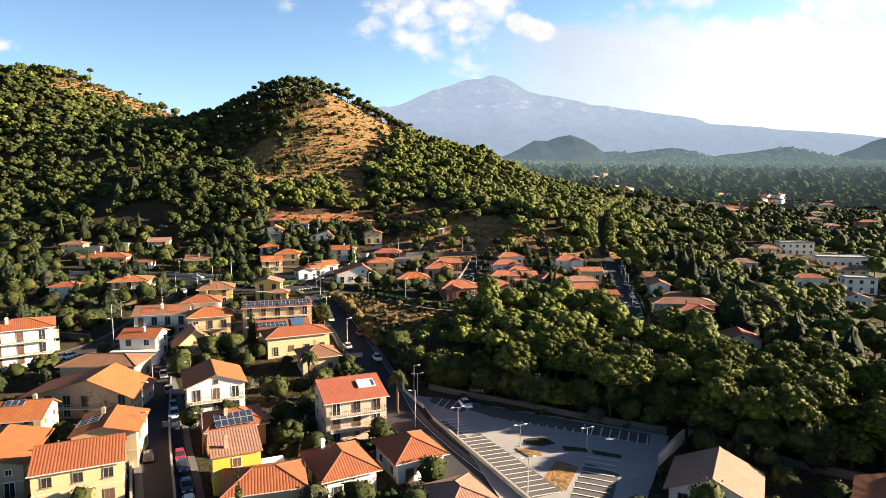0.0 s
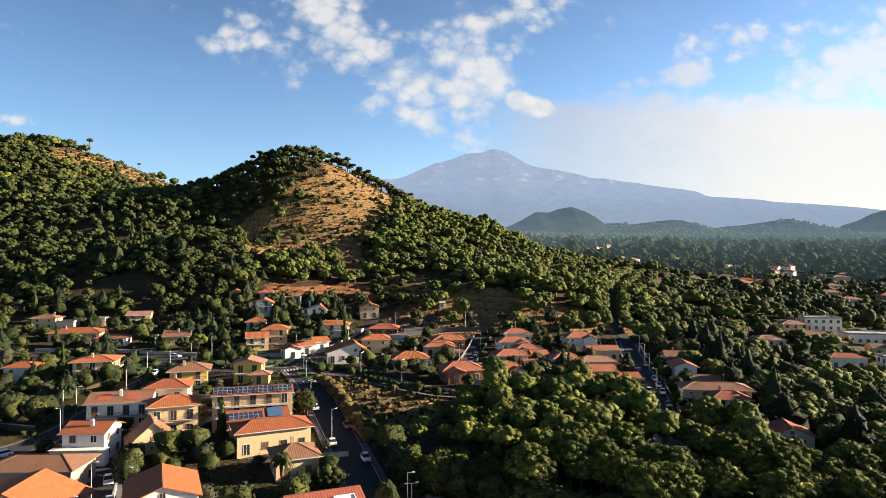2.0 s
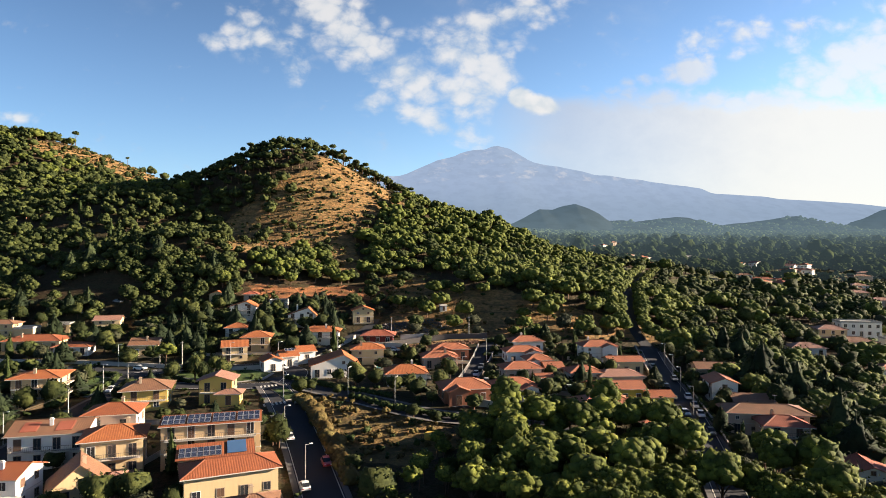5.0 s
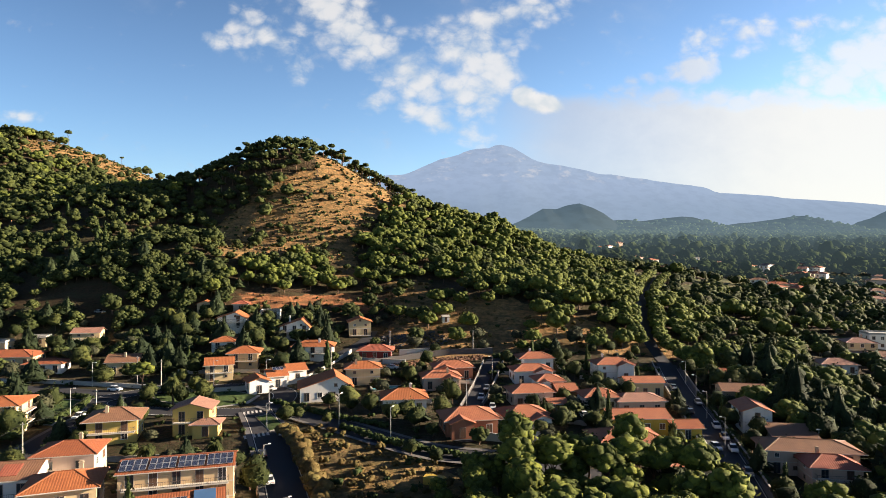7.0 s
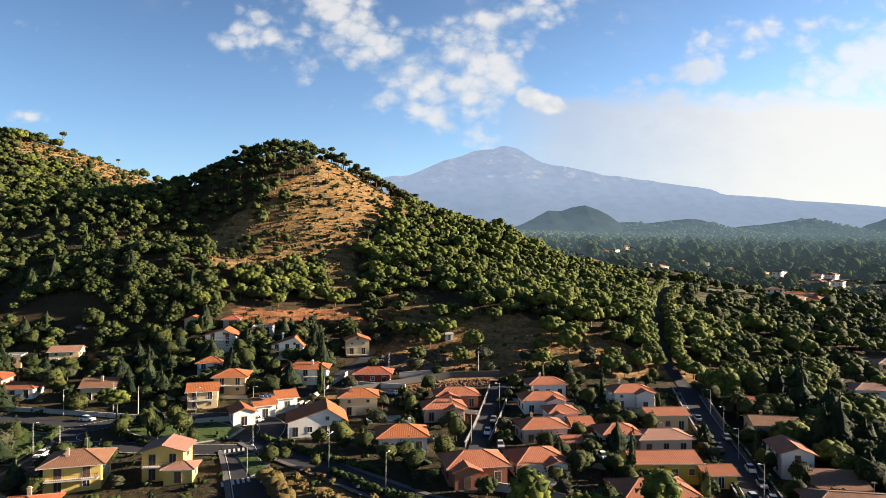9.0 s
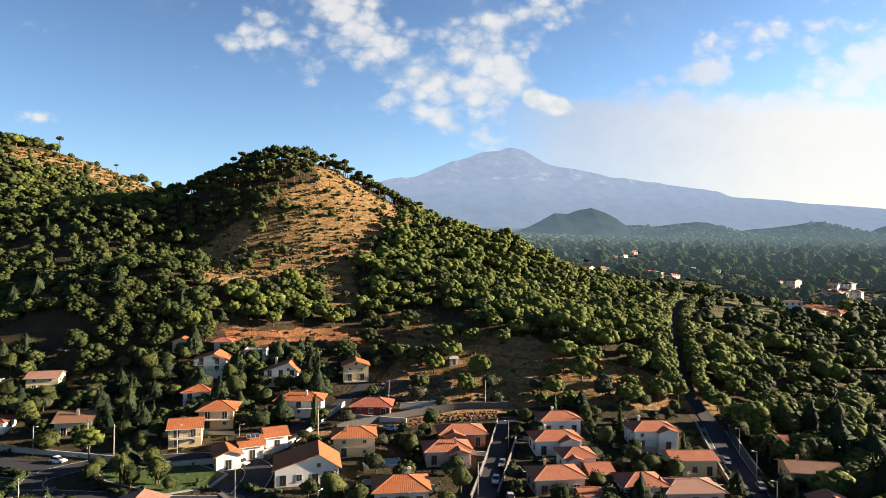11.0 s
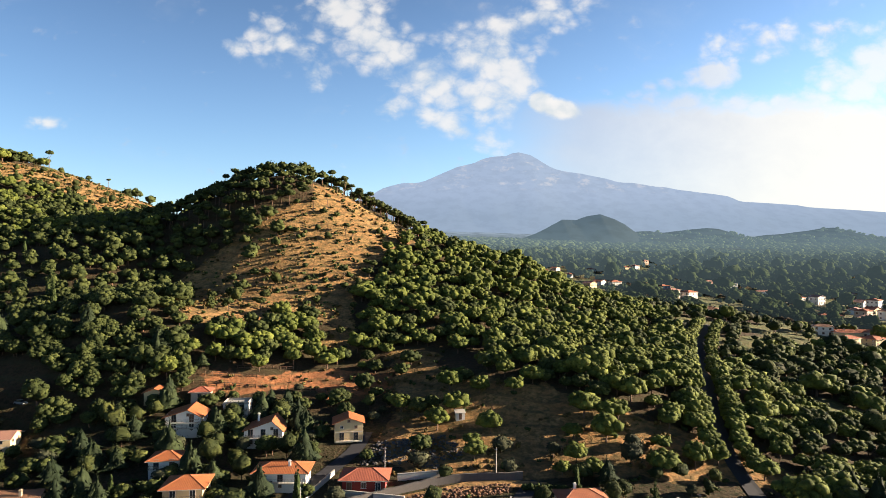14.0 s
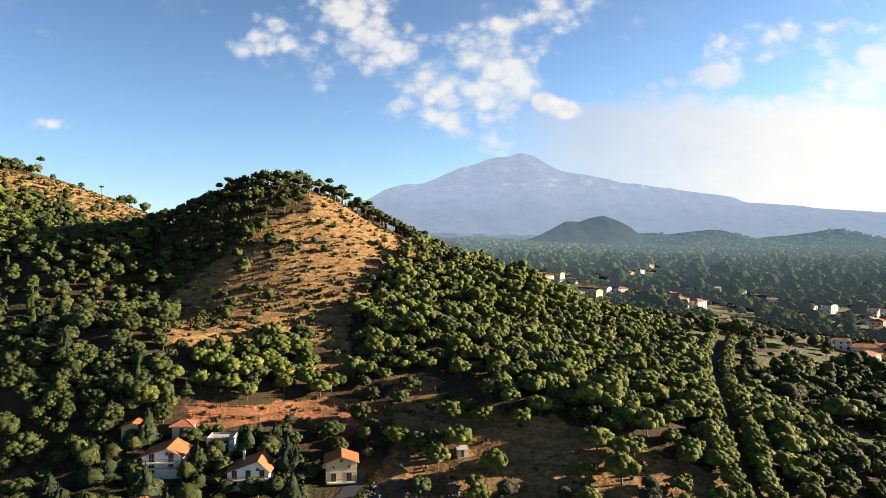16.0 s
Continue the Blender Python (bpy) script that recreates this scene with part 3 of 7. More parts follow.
# the far woods' haze is painted as a blue glow that grows with distance
M_FARTREES, _t, _b = material("haze_glow_trees", 1.0)
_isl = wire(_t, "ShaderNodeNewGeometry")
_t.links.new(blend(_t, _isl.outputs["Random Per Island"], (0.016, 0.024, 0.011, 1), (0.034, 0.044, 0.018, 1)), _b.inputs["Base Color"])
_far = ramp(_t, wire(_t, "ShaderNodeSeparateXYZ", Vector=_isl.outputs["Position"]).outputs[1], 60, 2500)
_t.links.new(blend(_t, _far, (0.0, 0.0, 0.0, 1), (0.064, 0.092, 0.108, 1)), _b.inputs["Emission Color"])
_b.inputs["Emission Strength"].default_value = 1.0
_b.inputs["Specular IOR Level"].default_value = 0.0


def massif(name, outline, y, depth, mat, label, foot=0.0, rough=16.0, seed=3.0, n=160):
    """A mountain backdrop: its crest follows outline(x), its face runs forward to the plain."""
    bm = bmesh.new()
    x0, x1 = outline[0][0], outline[-1][0]
    xs_, zs_ = [p[0] for p in outline], [p[1] for p in outline]
    rows = []
    for j in range(19):
        f = j / 18
        row = []
        for i in range(n + 1):
            x = x0 + (x1 - x0) * i / n
            crest = float(np.interp(x, xs_, zs_))
            w = noise.fractal((x * 0.008, f * 3.0, seed), 0.8, 2.1, 5) * rough
            z = foot + (crest - foot) * (1 - f) ** 1.25 + w * math.sin(math.pi * min(f + 0.08, 1)) * 1.6
            row.append(bm.verts.new((x, y - depth * f + w * 4, z)))
        rows.append(row)
    for a, b in zip(rows, rows[1:]):
        for i in range(n):
            bm.faces.new((a[i], b[i], b[i + 1], a[i + 1]))
    ob = bm_object(name, bm, mat, smooth=True)
    return tagged(ob, label, "mountain", kind="structure")


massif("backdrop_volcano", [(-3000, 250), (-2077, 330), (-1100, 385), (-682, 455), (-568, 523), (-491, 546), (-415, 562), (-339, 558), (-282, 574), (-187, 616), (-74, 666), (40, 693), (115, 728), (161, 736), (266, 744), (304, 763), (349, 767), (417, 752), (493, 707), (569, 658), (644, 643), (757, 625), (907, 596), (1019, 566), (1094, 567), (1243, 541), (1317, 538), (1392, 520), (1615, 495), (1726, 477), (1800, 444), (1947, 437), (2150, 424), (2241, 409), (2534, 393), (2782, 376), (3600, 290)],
       4300, 900, M_VOLCANO, "blue volcano with painted haze and a broken summit far away", 130, 10.0)
CONES = (([(180, 100), (220, 145), (263, 161), (306, 183), (359, 213), (413, 211), (455, 225), (502, 234), (552, 217), (594, 196), (627, 172), (690, 140), (760, 100)], 2500, 420),
         ([(430, 100), (489, 128), (577, 150), (642, 170), (708, 173), (762, 167), (838, 177), (914, 188), (968, 184), (1023, 167), (1077, 152), (1142, 135), (1260, 100)], 2560, 800),
         ([(980, 100), (1059, 138), (1147, 159), (1257, 171), (1345, 186), (1433, 195), (1488, 182), (1532, 160), (1587, 147), (1700, 125), (1800, 100)], 2620, 800),
         ([(1500, 100), (1600, 140), (1668, 163), (1738, 187), (1807, 218), (1880, 240), (1960, 225), (2150, 100)], 2680, 600))
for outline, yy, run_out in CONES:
    massif("backdrop_cone", outline, yy, run_out, M_CONE, "wooded old volcanic cone in painted blue haze", 70, 7.0, yy * 0.01, 90)

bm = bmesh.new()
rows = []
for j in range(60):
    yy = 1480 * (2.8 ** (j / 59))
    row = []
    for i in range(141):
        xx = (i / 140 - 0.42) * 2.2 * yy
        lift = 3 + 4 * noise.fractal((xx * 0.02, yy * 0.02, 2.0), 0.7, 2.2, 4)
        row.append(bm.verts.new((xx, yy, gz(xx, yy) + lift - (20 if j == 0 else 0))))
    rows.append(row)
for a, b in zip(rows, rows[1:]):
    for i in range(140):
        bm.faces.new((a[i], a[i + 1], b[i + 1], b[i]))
tagged(bm_object("backdrop_woods", bm, M_FARWOOD, smooth=True), "far wooded plain rising in painted blue haze", "woods", kind="structure")

for nm in ("avenue", "long_street", "ring"):
    line, width = ROADS[nm]
    for s in (-1, 1):
        tagged(strip("road_line", line[2:-2], 0.16, M_LINE, 0.13, s * (width / 2 - 0.35)), "worn white edge line on the asphalt", "road marking", kind="structure")

# ---- houses ----
def box(bm, x0, x1, y0, y1, z0, z1, index=0):
    v = [bm.verts.new(p) for p in ((x0, y0, z0), (x1, y0, z0), (x1, y1, z0), (x0, y1, z0), (x0, y0, z1), (x1, y0, z1), (x1, y1, z1), (x0, y1, z1))]
    for f in ((3, 2, 1, 0), (4, 5, 6, 7), (0, 1, 5, 4), (1, 2, 6, 5), (2, 3, 7, 6), (3, 0, 4, 7)):
        bm.faces.new([v[i] for i in f]).material_index = index


def box_mesh(name, mat, *dims):
    bm = bmesh.new()
    box(bm, *dims)
    me = bpy.data.meshes.new(name)
    bm.to_mesh(me)
    bm.free()
    me.materials.append(mat)
    return me


def frame_mesh(name, w, h, mat, sill=True):
    """A window's surround with its mullion and sill, in the plane y = 0, facing -y."""
    bm = bmesh.new()
    e = 0.09
    box(bm, -w / 2 - e, -w / 2, -0.07, 0.05, 0, h)
    box(bm, w / 2, w / 2 + e, -0.07, 0.05, 0, h)
    box(bm, -w / 2 - e, w / 2 + e, -0.07, 0.05, h, h + e)
    box(bm, -0.03, 0.03, -0.055, 0.05, 0, h)
    if sill:
        box(bm, -w / 2 - 0.16, w / 2 + 0.16, -0.16, 0.05, -0.08, 0)
    me = bpy.data.meshes.new(name)
    bm.to_mesh(me)
    bm.free()
    me.materials.append(mat)
    return me


def slats_mesh(name, w, h, mat):
    """A louvred shutter."""
    bm = bmesh.new()
    n = int(h / 0.16)
    prof = [(0.03, 0.0)] + [p for i in range(n) for p in ((-0.06, i * h / n), (-0.02, (i + 0.9) * h / n))] + [(0.03, h)]
    sides = [[bm.verts.new((x, y, z)) for y, z in prof] for x in (-w / 2, w / 2)]
    for i in range(len(prof) - 1):
        bm.faces.new((sides[0][i], sides[1][i], sides[1][i + 1], sides[0][i + 1]))
    bm.faces.new((sides[0][0], sides[0][-1], sides[1][-1], sides[1][0]))
    me = bpy.data.meshes.new(name)
    bm.to_mesh(me)
    bm.free()
    me.materials.append(mat)
    return me


WIN = {}
for tag_, w_, h_, sill_ in (("window", 1.15, 1.35, True), ("tall", 1.25, 2.2, False), ("small", 0.75, 0.75, True)):
    WIN[tag_] = dict(frame=frame_mesh("window", w_, h_, M_FRAME, sill_), pale=frame_mesh("window", w_, h_, M_WHITEFRAME, sill_),
                     pane=box_mesh("pane", M_GLASS, -w_ / 2, w_ / 2, -0.02, 0.02, 0, h_), blind=slats_mesh("shutter", w_, h_, M_SHUTTER),
                     leaf=slats_mesh("shutter", w_ / 2, h_, M_SHUTTER), w=w_, h=h_)


def opening(parent, m, size="window", closed=False, leaves=False, pale=False):
    """A window or French door on a wall, at the local pose m (facing -y)."""
    k = WIN[size]
    win = new("door" if size == "tall" else "window", k["pale" if pale else "frame"])
    win.parent, win.matrix_local = parent, m
    inner = new("shutter" if closed else "pane", k["blind" if closed else "pane"])
    inner.parent, inner.location = win, (0, -0.02, 0)
    if leaves and not closed:
        for s in (-1, 1):
            leaf = new("shutter", k["leaf"])
            leaf.parent, leaf.location = win, (s * (k["w"] * 0.75 + 0.12), -0.05, 0)
    return win


def roof_face(bm, uvl, pts, thick=0.16):
    """A roof slope as a slab, its texture laid out along the eave and up the slope."""
    v = [Vector(p) for p in pts]
    n = (v[1] - v[0]).cross(v[-1] - v[0]).normalized()
    e = (v[1] - v[0]).normalized()
    up = n.cross(e)
    top = [bm.verts.new(p) for p in v]
    low = [bm.verts.new(p - Vector((0, 0, thick))) for p in v]
    faces = [bm.faces.new(top), bm.faces.new(low[::-1])]
    for i in range(len(v)):
        j = (i + 1) % len(v)
        faces.append(bm.faces.new((top[j], top[i], low[i], low[j])))
    for f in faces:
        for l in f.loops:
            d = l.vert.co - v[0]
            l[uvl].uv = (d.dot(e) + 40, d.dot(up) + 40)


def ridge_cap(bm, a, b, r=0.15):
    a, b = Vector(a), Vector(b)
    d = (b - a).normalized()
    s = d.cross(Vector((0, 0, 1))).normalized() * r
    u = Vector((0, 0, r * 0.7))
    ring = []
    for p in (a, b):
        ring.append([bm.verts.new(p + q) for q in (s - u * 0.6, s * 0.6 + u * 0.7, u, -s * 0.6 + u * 0.7, -s - u * 0.6)])
    for i in range(4):
        bm.faces.new((ring[0][i], ring[1][i], ring[1][i + 1], ring[0][i + 1]))


def rail_mesh(length, mat, solid=False):
    bm = bmesh.new()
    if solid:
        box(bm, 0, length, -0.06, 0.06, 0, 0.95)
    else:
        box(bm, 0, length, -0.03, 0.03, 0.95, 1.0)
        box(bm, 0, length, -0.02, 0.02, 0.08, 0.12)
        n = max(2, int(length / 0.35))
        for i in range(n + 1):
            x = length * i / n
            box(bm, x - 0.015, x + 0.015, -0.015, 0.015, 0, 0.95)
    me = bpy.data.meshes.new("railing")
    bm.to_mesh(me)
    bm.free()
    me.materials.append(mat)
    return me


RAILS = {}


def balcony(parent, x0, x1, yfront, z, out=1.3, solid=False, wall=None):
    """A slab with a railing round three sides, out from a front wall."""
    bm = bmesh.new()
    box(bm, x0, x1, yfront - out, yfront, z - 0.2, z)
    slab = part("balcony", bm, M_TRIM, parent)
    for length, m in ((x1 - x0, pose(x0, yfront - out + 0.06, z)), (out - 0.1, pose(x0 + 0.06, yfront - out, z, 0, 0, 90)), (out - 0.1, pose(x1 - 0.06, yfront - out, z, 0, 0, 90))):
        key = (round(length, 1), solid, wall.name if wall else "")
        if key not in RAILS:
            RAILS[key] = rail_mesh(length, wall if solid and wall else M_RAIL, solid)
        r = new("railing", RAILS[key])
        r.parent, r.matrix_local = slab, m


HOUSES = []
house_rng = random.Random(11)


def house(x, y, rot, w, d, h, roof="hip", wall="cream", tile="terra", pitch=19.0, storeys=2, label="", balconies=(), over=0.7, ridge=0.0,
          side_balcony=False, chimney=True, open_ground=False, leaves=False, sink=3.5, z=None, antenna=False, wing=None, group="houses of the town"):
    """A rendered house, its front facing -y before it is turned by rot. h: height of the eaves. ridge: shift of the ridge off the middle."""
    z = gz(x, y) if z is None else z
    top = new("house")
    top.location, top.rotation_euler = (x, y, z), (0, 0, radians(rot))
    HOUSES.append((x, y, radians(rot), w / 2, d / 2))
    rnd = house_rng
    wm, tm = WALLS[wall], TILES[tile]
    X, Y, T = w / 2, d / 2, math.tan(radians(pitch))
    # walls, with gables where the roof has them
    bm = bmesh.new()
    box(bm, -X, X, -Y, Y, -sink, h)
    if roof == "gable_x":
        rz = h + min(Y - ridge, Y + ridge) * 0 + (Y + ridge) * T
        for s in (-1, 1):
            a = [bm.verts.new((s * (X - q), yy, zz)) for q in (0, 0.3) for yy, zz in ((-Y, h), (Y, h), (ridge, rz))]
            bm.faces.new(a[:3]), bm.faces.new(a[3:][::-1])
            bm.faces.new((a[0], a[2], a[5], a[3])), bm.faces.new((a[1], a[4], a[5], a[2]))
    elif roof == "gable_y":
        rz = h + (X + ridge) * T
        for s in (-1, 1):
            a = [bm.verts.new((xx, s * (Y - q), zz)) for q in (0, 0.3) for xx, zz in ((-X, h), (X, h), (ridge, rz))]
            bm.faces.new(a[:3]), bm.faces.new(a[3:][::-1])
            bm.faces.new((a[0], a[2], a[5], a[3])), bm.faces.new((a[1], a[4], a[5], a[2]))
    bmesh.ops.recalc_face_normals(bm, faces=bm.faces)
    part("wall", bm, wm, top)
    # roof
    bm = bmesh.new()
    uvl = bm.loops.layers.uv.new("UVMap")
    caps = []
    o = over
    if roof == "hip":
        if w >= d:
            e = X - Y * 0.92
            rz = h + (Y + o) * T
            ez = h - 0.0
            A, B, C, D = (-X - o, -Y - o, ez), (X + o, -Y - o, ez), (X + o, Y + o, ez), (-X - o, Y + o, ez)
            R0, R1 = (-max(e, 0.05), 0, rz), (max(e, 0.05), 0, rz)
            for f in ((A, B, R1, R0), (B, C, R1), (C, D, R0, R1), (D, A, R0)):
                roof_face(bm, uvl, f)
            caps = [(R0, R1), (A, R0), (B, R1), (C, R1), (D, R0)]
        else:
            e = Y - X * 0.92
            rz = h + (X + o) * T
            A, B, C, D = (-X - o, -Y - o, h), (X + o, -Y - o, h), (X + o, Y + o, h), (-X - o, Y + o, h)
            R0, R1 = (0, -max(e, 0.05), rz), (0, max(e, 0.05), rz)
            for f in ((A, B, R0), (B, C, R1, R0), (C, D, R1), (D, A, R0, R1)):
                roof_face(bm, uvl, f)
            caps = [(R0, R1), (A, R0), (B, R0), (C, R1), (D, R1)]
    elif roof == "gable_x":
        lo_f, lo_b = h - o * T, h - o * T * (Y + ridge) / max(Y - ridge, 0.1)
        R0, R1 = (-X - o * 0.7, ridge, rz + 0.12), (X + o * 0.7, ridge, rz + 0.12)
        roof_face(bm, uvl, ((-X - o * 0.7, -Y - o, lo_f + 0.12), (X + o * 0.7, -Y - o, lo_f + 0.12), R1, R0))
        roof_face(bm, uvl, ((X + o * 0.7, Y + o, lo_b + 0.12), (-X - o * 0.7, Y + o, lo_b + 0.12), R0, R1))
        caps = [(R0, R1)]
    elif roof == "gable_y":
        T2 = (rz - h) / max(X - ridge, 0.1)
        R0, R1 = (ridge, -Y - o * 0.8, rz + 0.12), (ridge, Y + o * 0.8, rz + 0.12)
        roof_face(bm, uvl, ((-X - o, Y + o * 0.8, h - o * T + 0.12), (-X - o, -Y - o * 0.8, h - o * T + 0.12), R0, R1))
        roof_face(bm, uvl, ((X + o, -Y - o * 0.8, h - o * T2 + 0.12), (X + o, Y + o * 0.8, h - o * T2 + 0.12), R1, R0))
        caps = [(R0, R1)]
    elif roof == "shed":
        rz = h + (2 * Y + o) * T
        roof_face(bm, uvl, ((-X - o, -Y - o, h - o * T + 0.1), (X + o, -Y - o, h - o * T + 0.1), (X + o, Y + o * 0.4, rz), (-X - o, Y + o * 0.4, rz)))
    else:
        rz = h
        box(bm, -X - 0.25, X + 0.25, -Y - 0.25, Y + 0.25, h, h + 0.22)
        for a in ((-X, X, -Y, -Y + 0.2), (-X, X, Y - 0.2, Y), (-X, -X + 0.2, -Y + 0.2, Y - 0.2), (X - 0.2, X, -Y + 0.2, Y - 0.2)):
            box(bm, a[0], a[1], a[2], a[3], h + 0.22, h + 0.75)
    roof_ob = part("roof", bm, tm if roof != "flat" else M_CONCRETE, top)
    if roof == "shed":
        bm = bmesh.new()
        for s in (-1, 1):
            a = [bm.verts.new((s * (X - q), yy, zz)) for q in (0, 0.3) for yy, zz in ((-Y, h), (Y, h), (Y, h + 2 * Y * T))]
            bm.faces.new(a[:3]), bm.faces.new(a[3:][::-1]), bm.faces.new((a[0], a[2], a[5], a[3]))
        box(bm, -X + 0.3, X - 0.3, Y - 0.3, Y, h, h + 2 * Y * T - 0.15)
        part("gable", bm, wm, top)
    if caps:
        bm = bmesh.new()
        for a, b in caps:
            ridge_cap(bm, a, b)
        part("ridge", bm, tm, roof_ob)
    # eave board
    if roof in ("hip", "gable_x"):
        low = h - 0.17 if roof == "hip" else h - o * T - 0.06
        for s in (-1, 1) if not ridge else (-1,):
            bm = bmesh.new()
            box(bm, -X - o, X + o, s * (Y + o) - 0.07, s * (Y + o) + 0.07, low - 0.02, low + 0.13)
            part("gutter", bm, M_TRIM, roof_ob)
    if wing:
        wx, ww, wo = wing
        wh, wr = h - 0.15, ww / 2 * T
        bm = bmesh.new()
        box(bm, wx - ww / 2, wx + ww / 2, -Y - wo, -Y + 0.02, -sink, wh)
        a = [bm.verts.new((xx, -Y - wo + q, zz)) for q in (0, 0.3) for xx, zz in ((wx - ww / 2, wh), (wx + ww / 2, wh), (wx, wh + wr))]
        bm.faces.new(a[:3]), bm.faces.new(a[3:][::-1]), bm.faces.new((a[0], a[2], a[5], a[3])), bm.faces.new((a[1], a[4], a[5], a[2]))
        bmesh.ops.recalc_face_normals(bm, faces=bm.faces)
        wg = part("wing", bm, wm, top)
        bm = bmesh.new()
        uvw = bm.loops.layers.uv.new("UVMap")
        y0_, y1_, q = -Y - wo - o * 0.7, -Y + wr / T * 0.9, o * 0.8
        R0, R1 = (wx, y0_, wh + wr + 0.14), (wx, y1_, wh + wr + 0.14)
        roof_face(bm, uvw, ((wx - ww / 2 - q, y1_ - ww / 2 - q, wh - q * T + 0.14), (wx - ww / 2 - q, y0_, wh - q * T + 0.14), R0, R1))
        roof_face(bm, uvw, ((wx + ww / 2 + q, y0_, wh - q * T + 0.14), (wx + ww / 2 + q, y1_ - ww / 2 - q, wh - q * T + 0.14), R1, R0))
        part("wing_roof", bm, tm, top)
        opening(top, pose(wx, -Y - wo - 0.01, 0.08), "tall", closed=True)
    # openings
    st_h = h / storeys
    for s in range(storeys):
        floor_z = s * st_h
        has_balc = s in balconies
        for side in range(4):
            length = w if side in (0, 2) else d
            if side == 2:
                continue
            n = max(1, int((length - 0.8) / 3.1))
            rotz = (0, 90, 180, 270)[side]
            for i in range(n):
                p = (i + 0.5) / n * length - length / 2
                if side == 0 and wing and abs(p - wing[0]) < wing[1] / 2 + 0.7:
                    continue
                tall = (side == 0 and (has_balc or (s == 0 and i % 2 == 0))) or (side == 1 and side_balcony and s)
                if side == 0:
                    m = pose(p, -Y - 0.01, floor_z + (0.08 if tall else 0.95))
                elif side == 1:
                    m = pose(X + 0.01, p, floor_z + (0.08 if tall else 0.95), 0, 0, 90)
                else:
                    m = pose(-X - 0.01, -p, floor_z + (0.08 if tall else 0.95), 0, 0, 270)
                opening(top, m, "tall" if tall else ("window" if st_h > 2.6 else "small"), closed=rnd.random() < 0.4, leaves=leaves and not tall, pale=rnd.random() < 0.25)
        if has_balc:
            balcony(top, -X * 0.92, X * 0.92, -Y, floor_z + 0.02)
        if side_balcony and s:
            bm = bmesh.new()
            box(bm, X, X + 1.3, -Y * 0.9, Y * 0.9, floor_z - 0.18, floor_z + 0.02)
            slab = part("balcony", bm, M_TRIM, top)
            key = (round(1.8 * Y, 1), False, "")
            if key not in RAILS:
                RAILS[key] = rail_mesh(1.8 * Y, M_RAIL)
            r = new("railing", RAILS[key])
            r.parent, r.matrix_local = slab, pose(X + 1.24, -Y * 0.9, floor_z + 0.02, 0, 0, 90)
        if s and roof != "flat":
            bm = bmesh.new()
            for a in ((-X - 0.05, X + 0.05, -Y - 0.05, -Y), (X, X + 0.05, -Y, Y), (-X - 0.05, -X, -Y, Y)):
                box(bm, a[0], a[1], a[2], a[3], floor_z - 0.14, floor_z + 0.0)
            part("string_course", bm, M_TRIM, top)
    if roof == "gable_y" and rz - h > 1.4:
        opening(top, pose(ridge, -Y - 0.01, h + 0.15), "small", closed=rnd.random() < 0.5)
    if chimney and rnd.random() < 0.45:
        cx, cy = (rnd.uniform(-0.5, 0.5) * X, rnd.choice((-0.45, 0.45)) * Y)
        bm = bmesh.new()
        box(bm, cx - 0.3, cx + 0.3, cy - 0.25, cy + 0.25, h - 0.2, rz + 0.55)
        box(bm, cx - 0.4, cx + 0.4, cy - 0.35, cy + 0.35, rz + 0.55, rz + 0.65)
        box(bm, cx - 0.25, cx + 0.25, cy - 0.2, cy + 0.2, rz + 0.65, rz + 0.9)
        part("chimney", bm, WALLS["tan"] if wall != "white" else WALLS["white"], top)
    if antenna:
        bm = bmesh.new()
        box(bm, X * 0.3, X * 0.3 + 0.06, 0.2, 0.26, rz - 0.6, rz + 2.2)
        for i in range(4):
            box(bm, X * 0.3 - 0.5 + 0.06 * i, X * 0.3 + 0.56 - 0.06 * i, 0.2 + 0.2 * i, 0.23 + 0.2 * i, rz + 1.9, rz + 1.93)
        box(bm, X * 0.3, X * 0.3 + 0.03, 0.1, 1.0, rz + 1.88, rz + 1.91)
        part("antenna", bm, M_METAL, top)
    words = {"hip": "hipped", "gable_x": "gabled", "gable_y": "gabled", "shed": "sloping", "flat": "flat"}[roof]
    colour = dict(cream="cream", white="white", yellow="bright yellow", straw="straw yellow", ochre="ochre", orange="orange", pink="pale pink", tan="tan", red="dark red", brick="brick-red", grey="grey")[wall]
    tagged(top, label or f"{colour} rendered {('one', 'two', 'three', 'four')[storeys - 1]}-storey house with {words} {'concrete' if roof == 'flat' else tile + ' tile'} roof", "house", group)
    return top


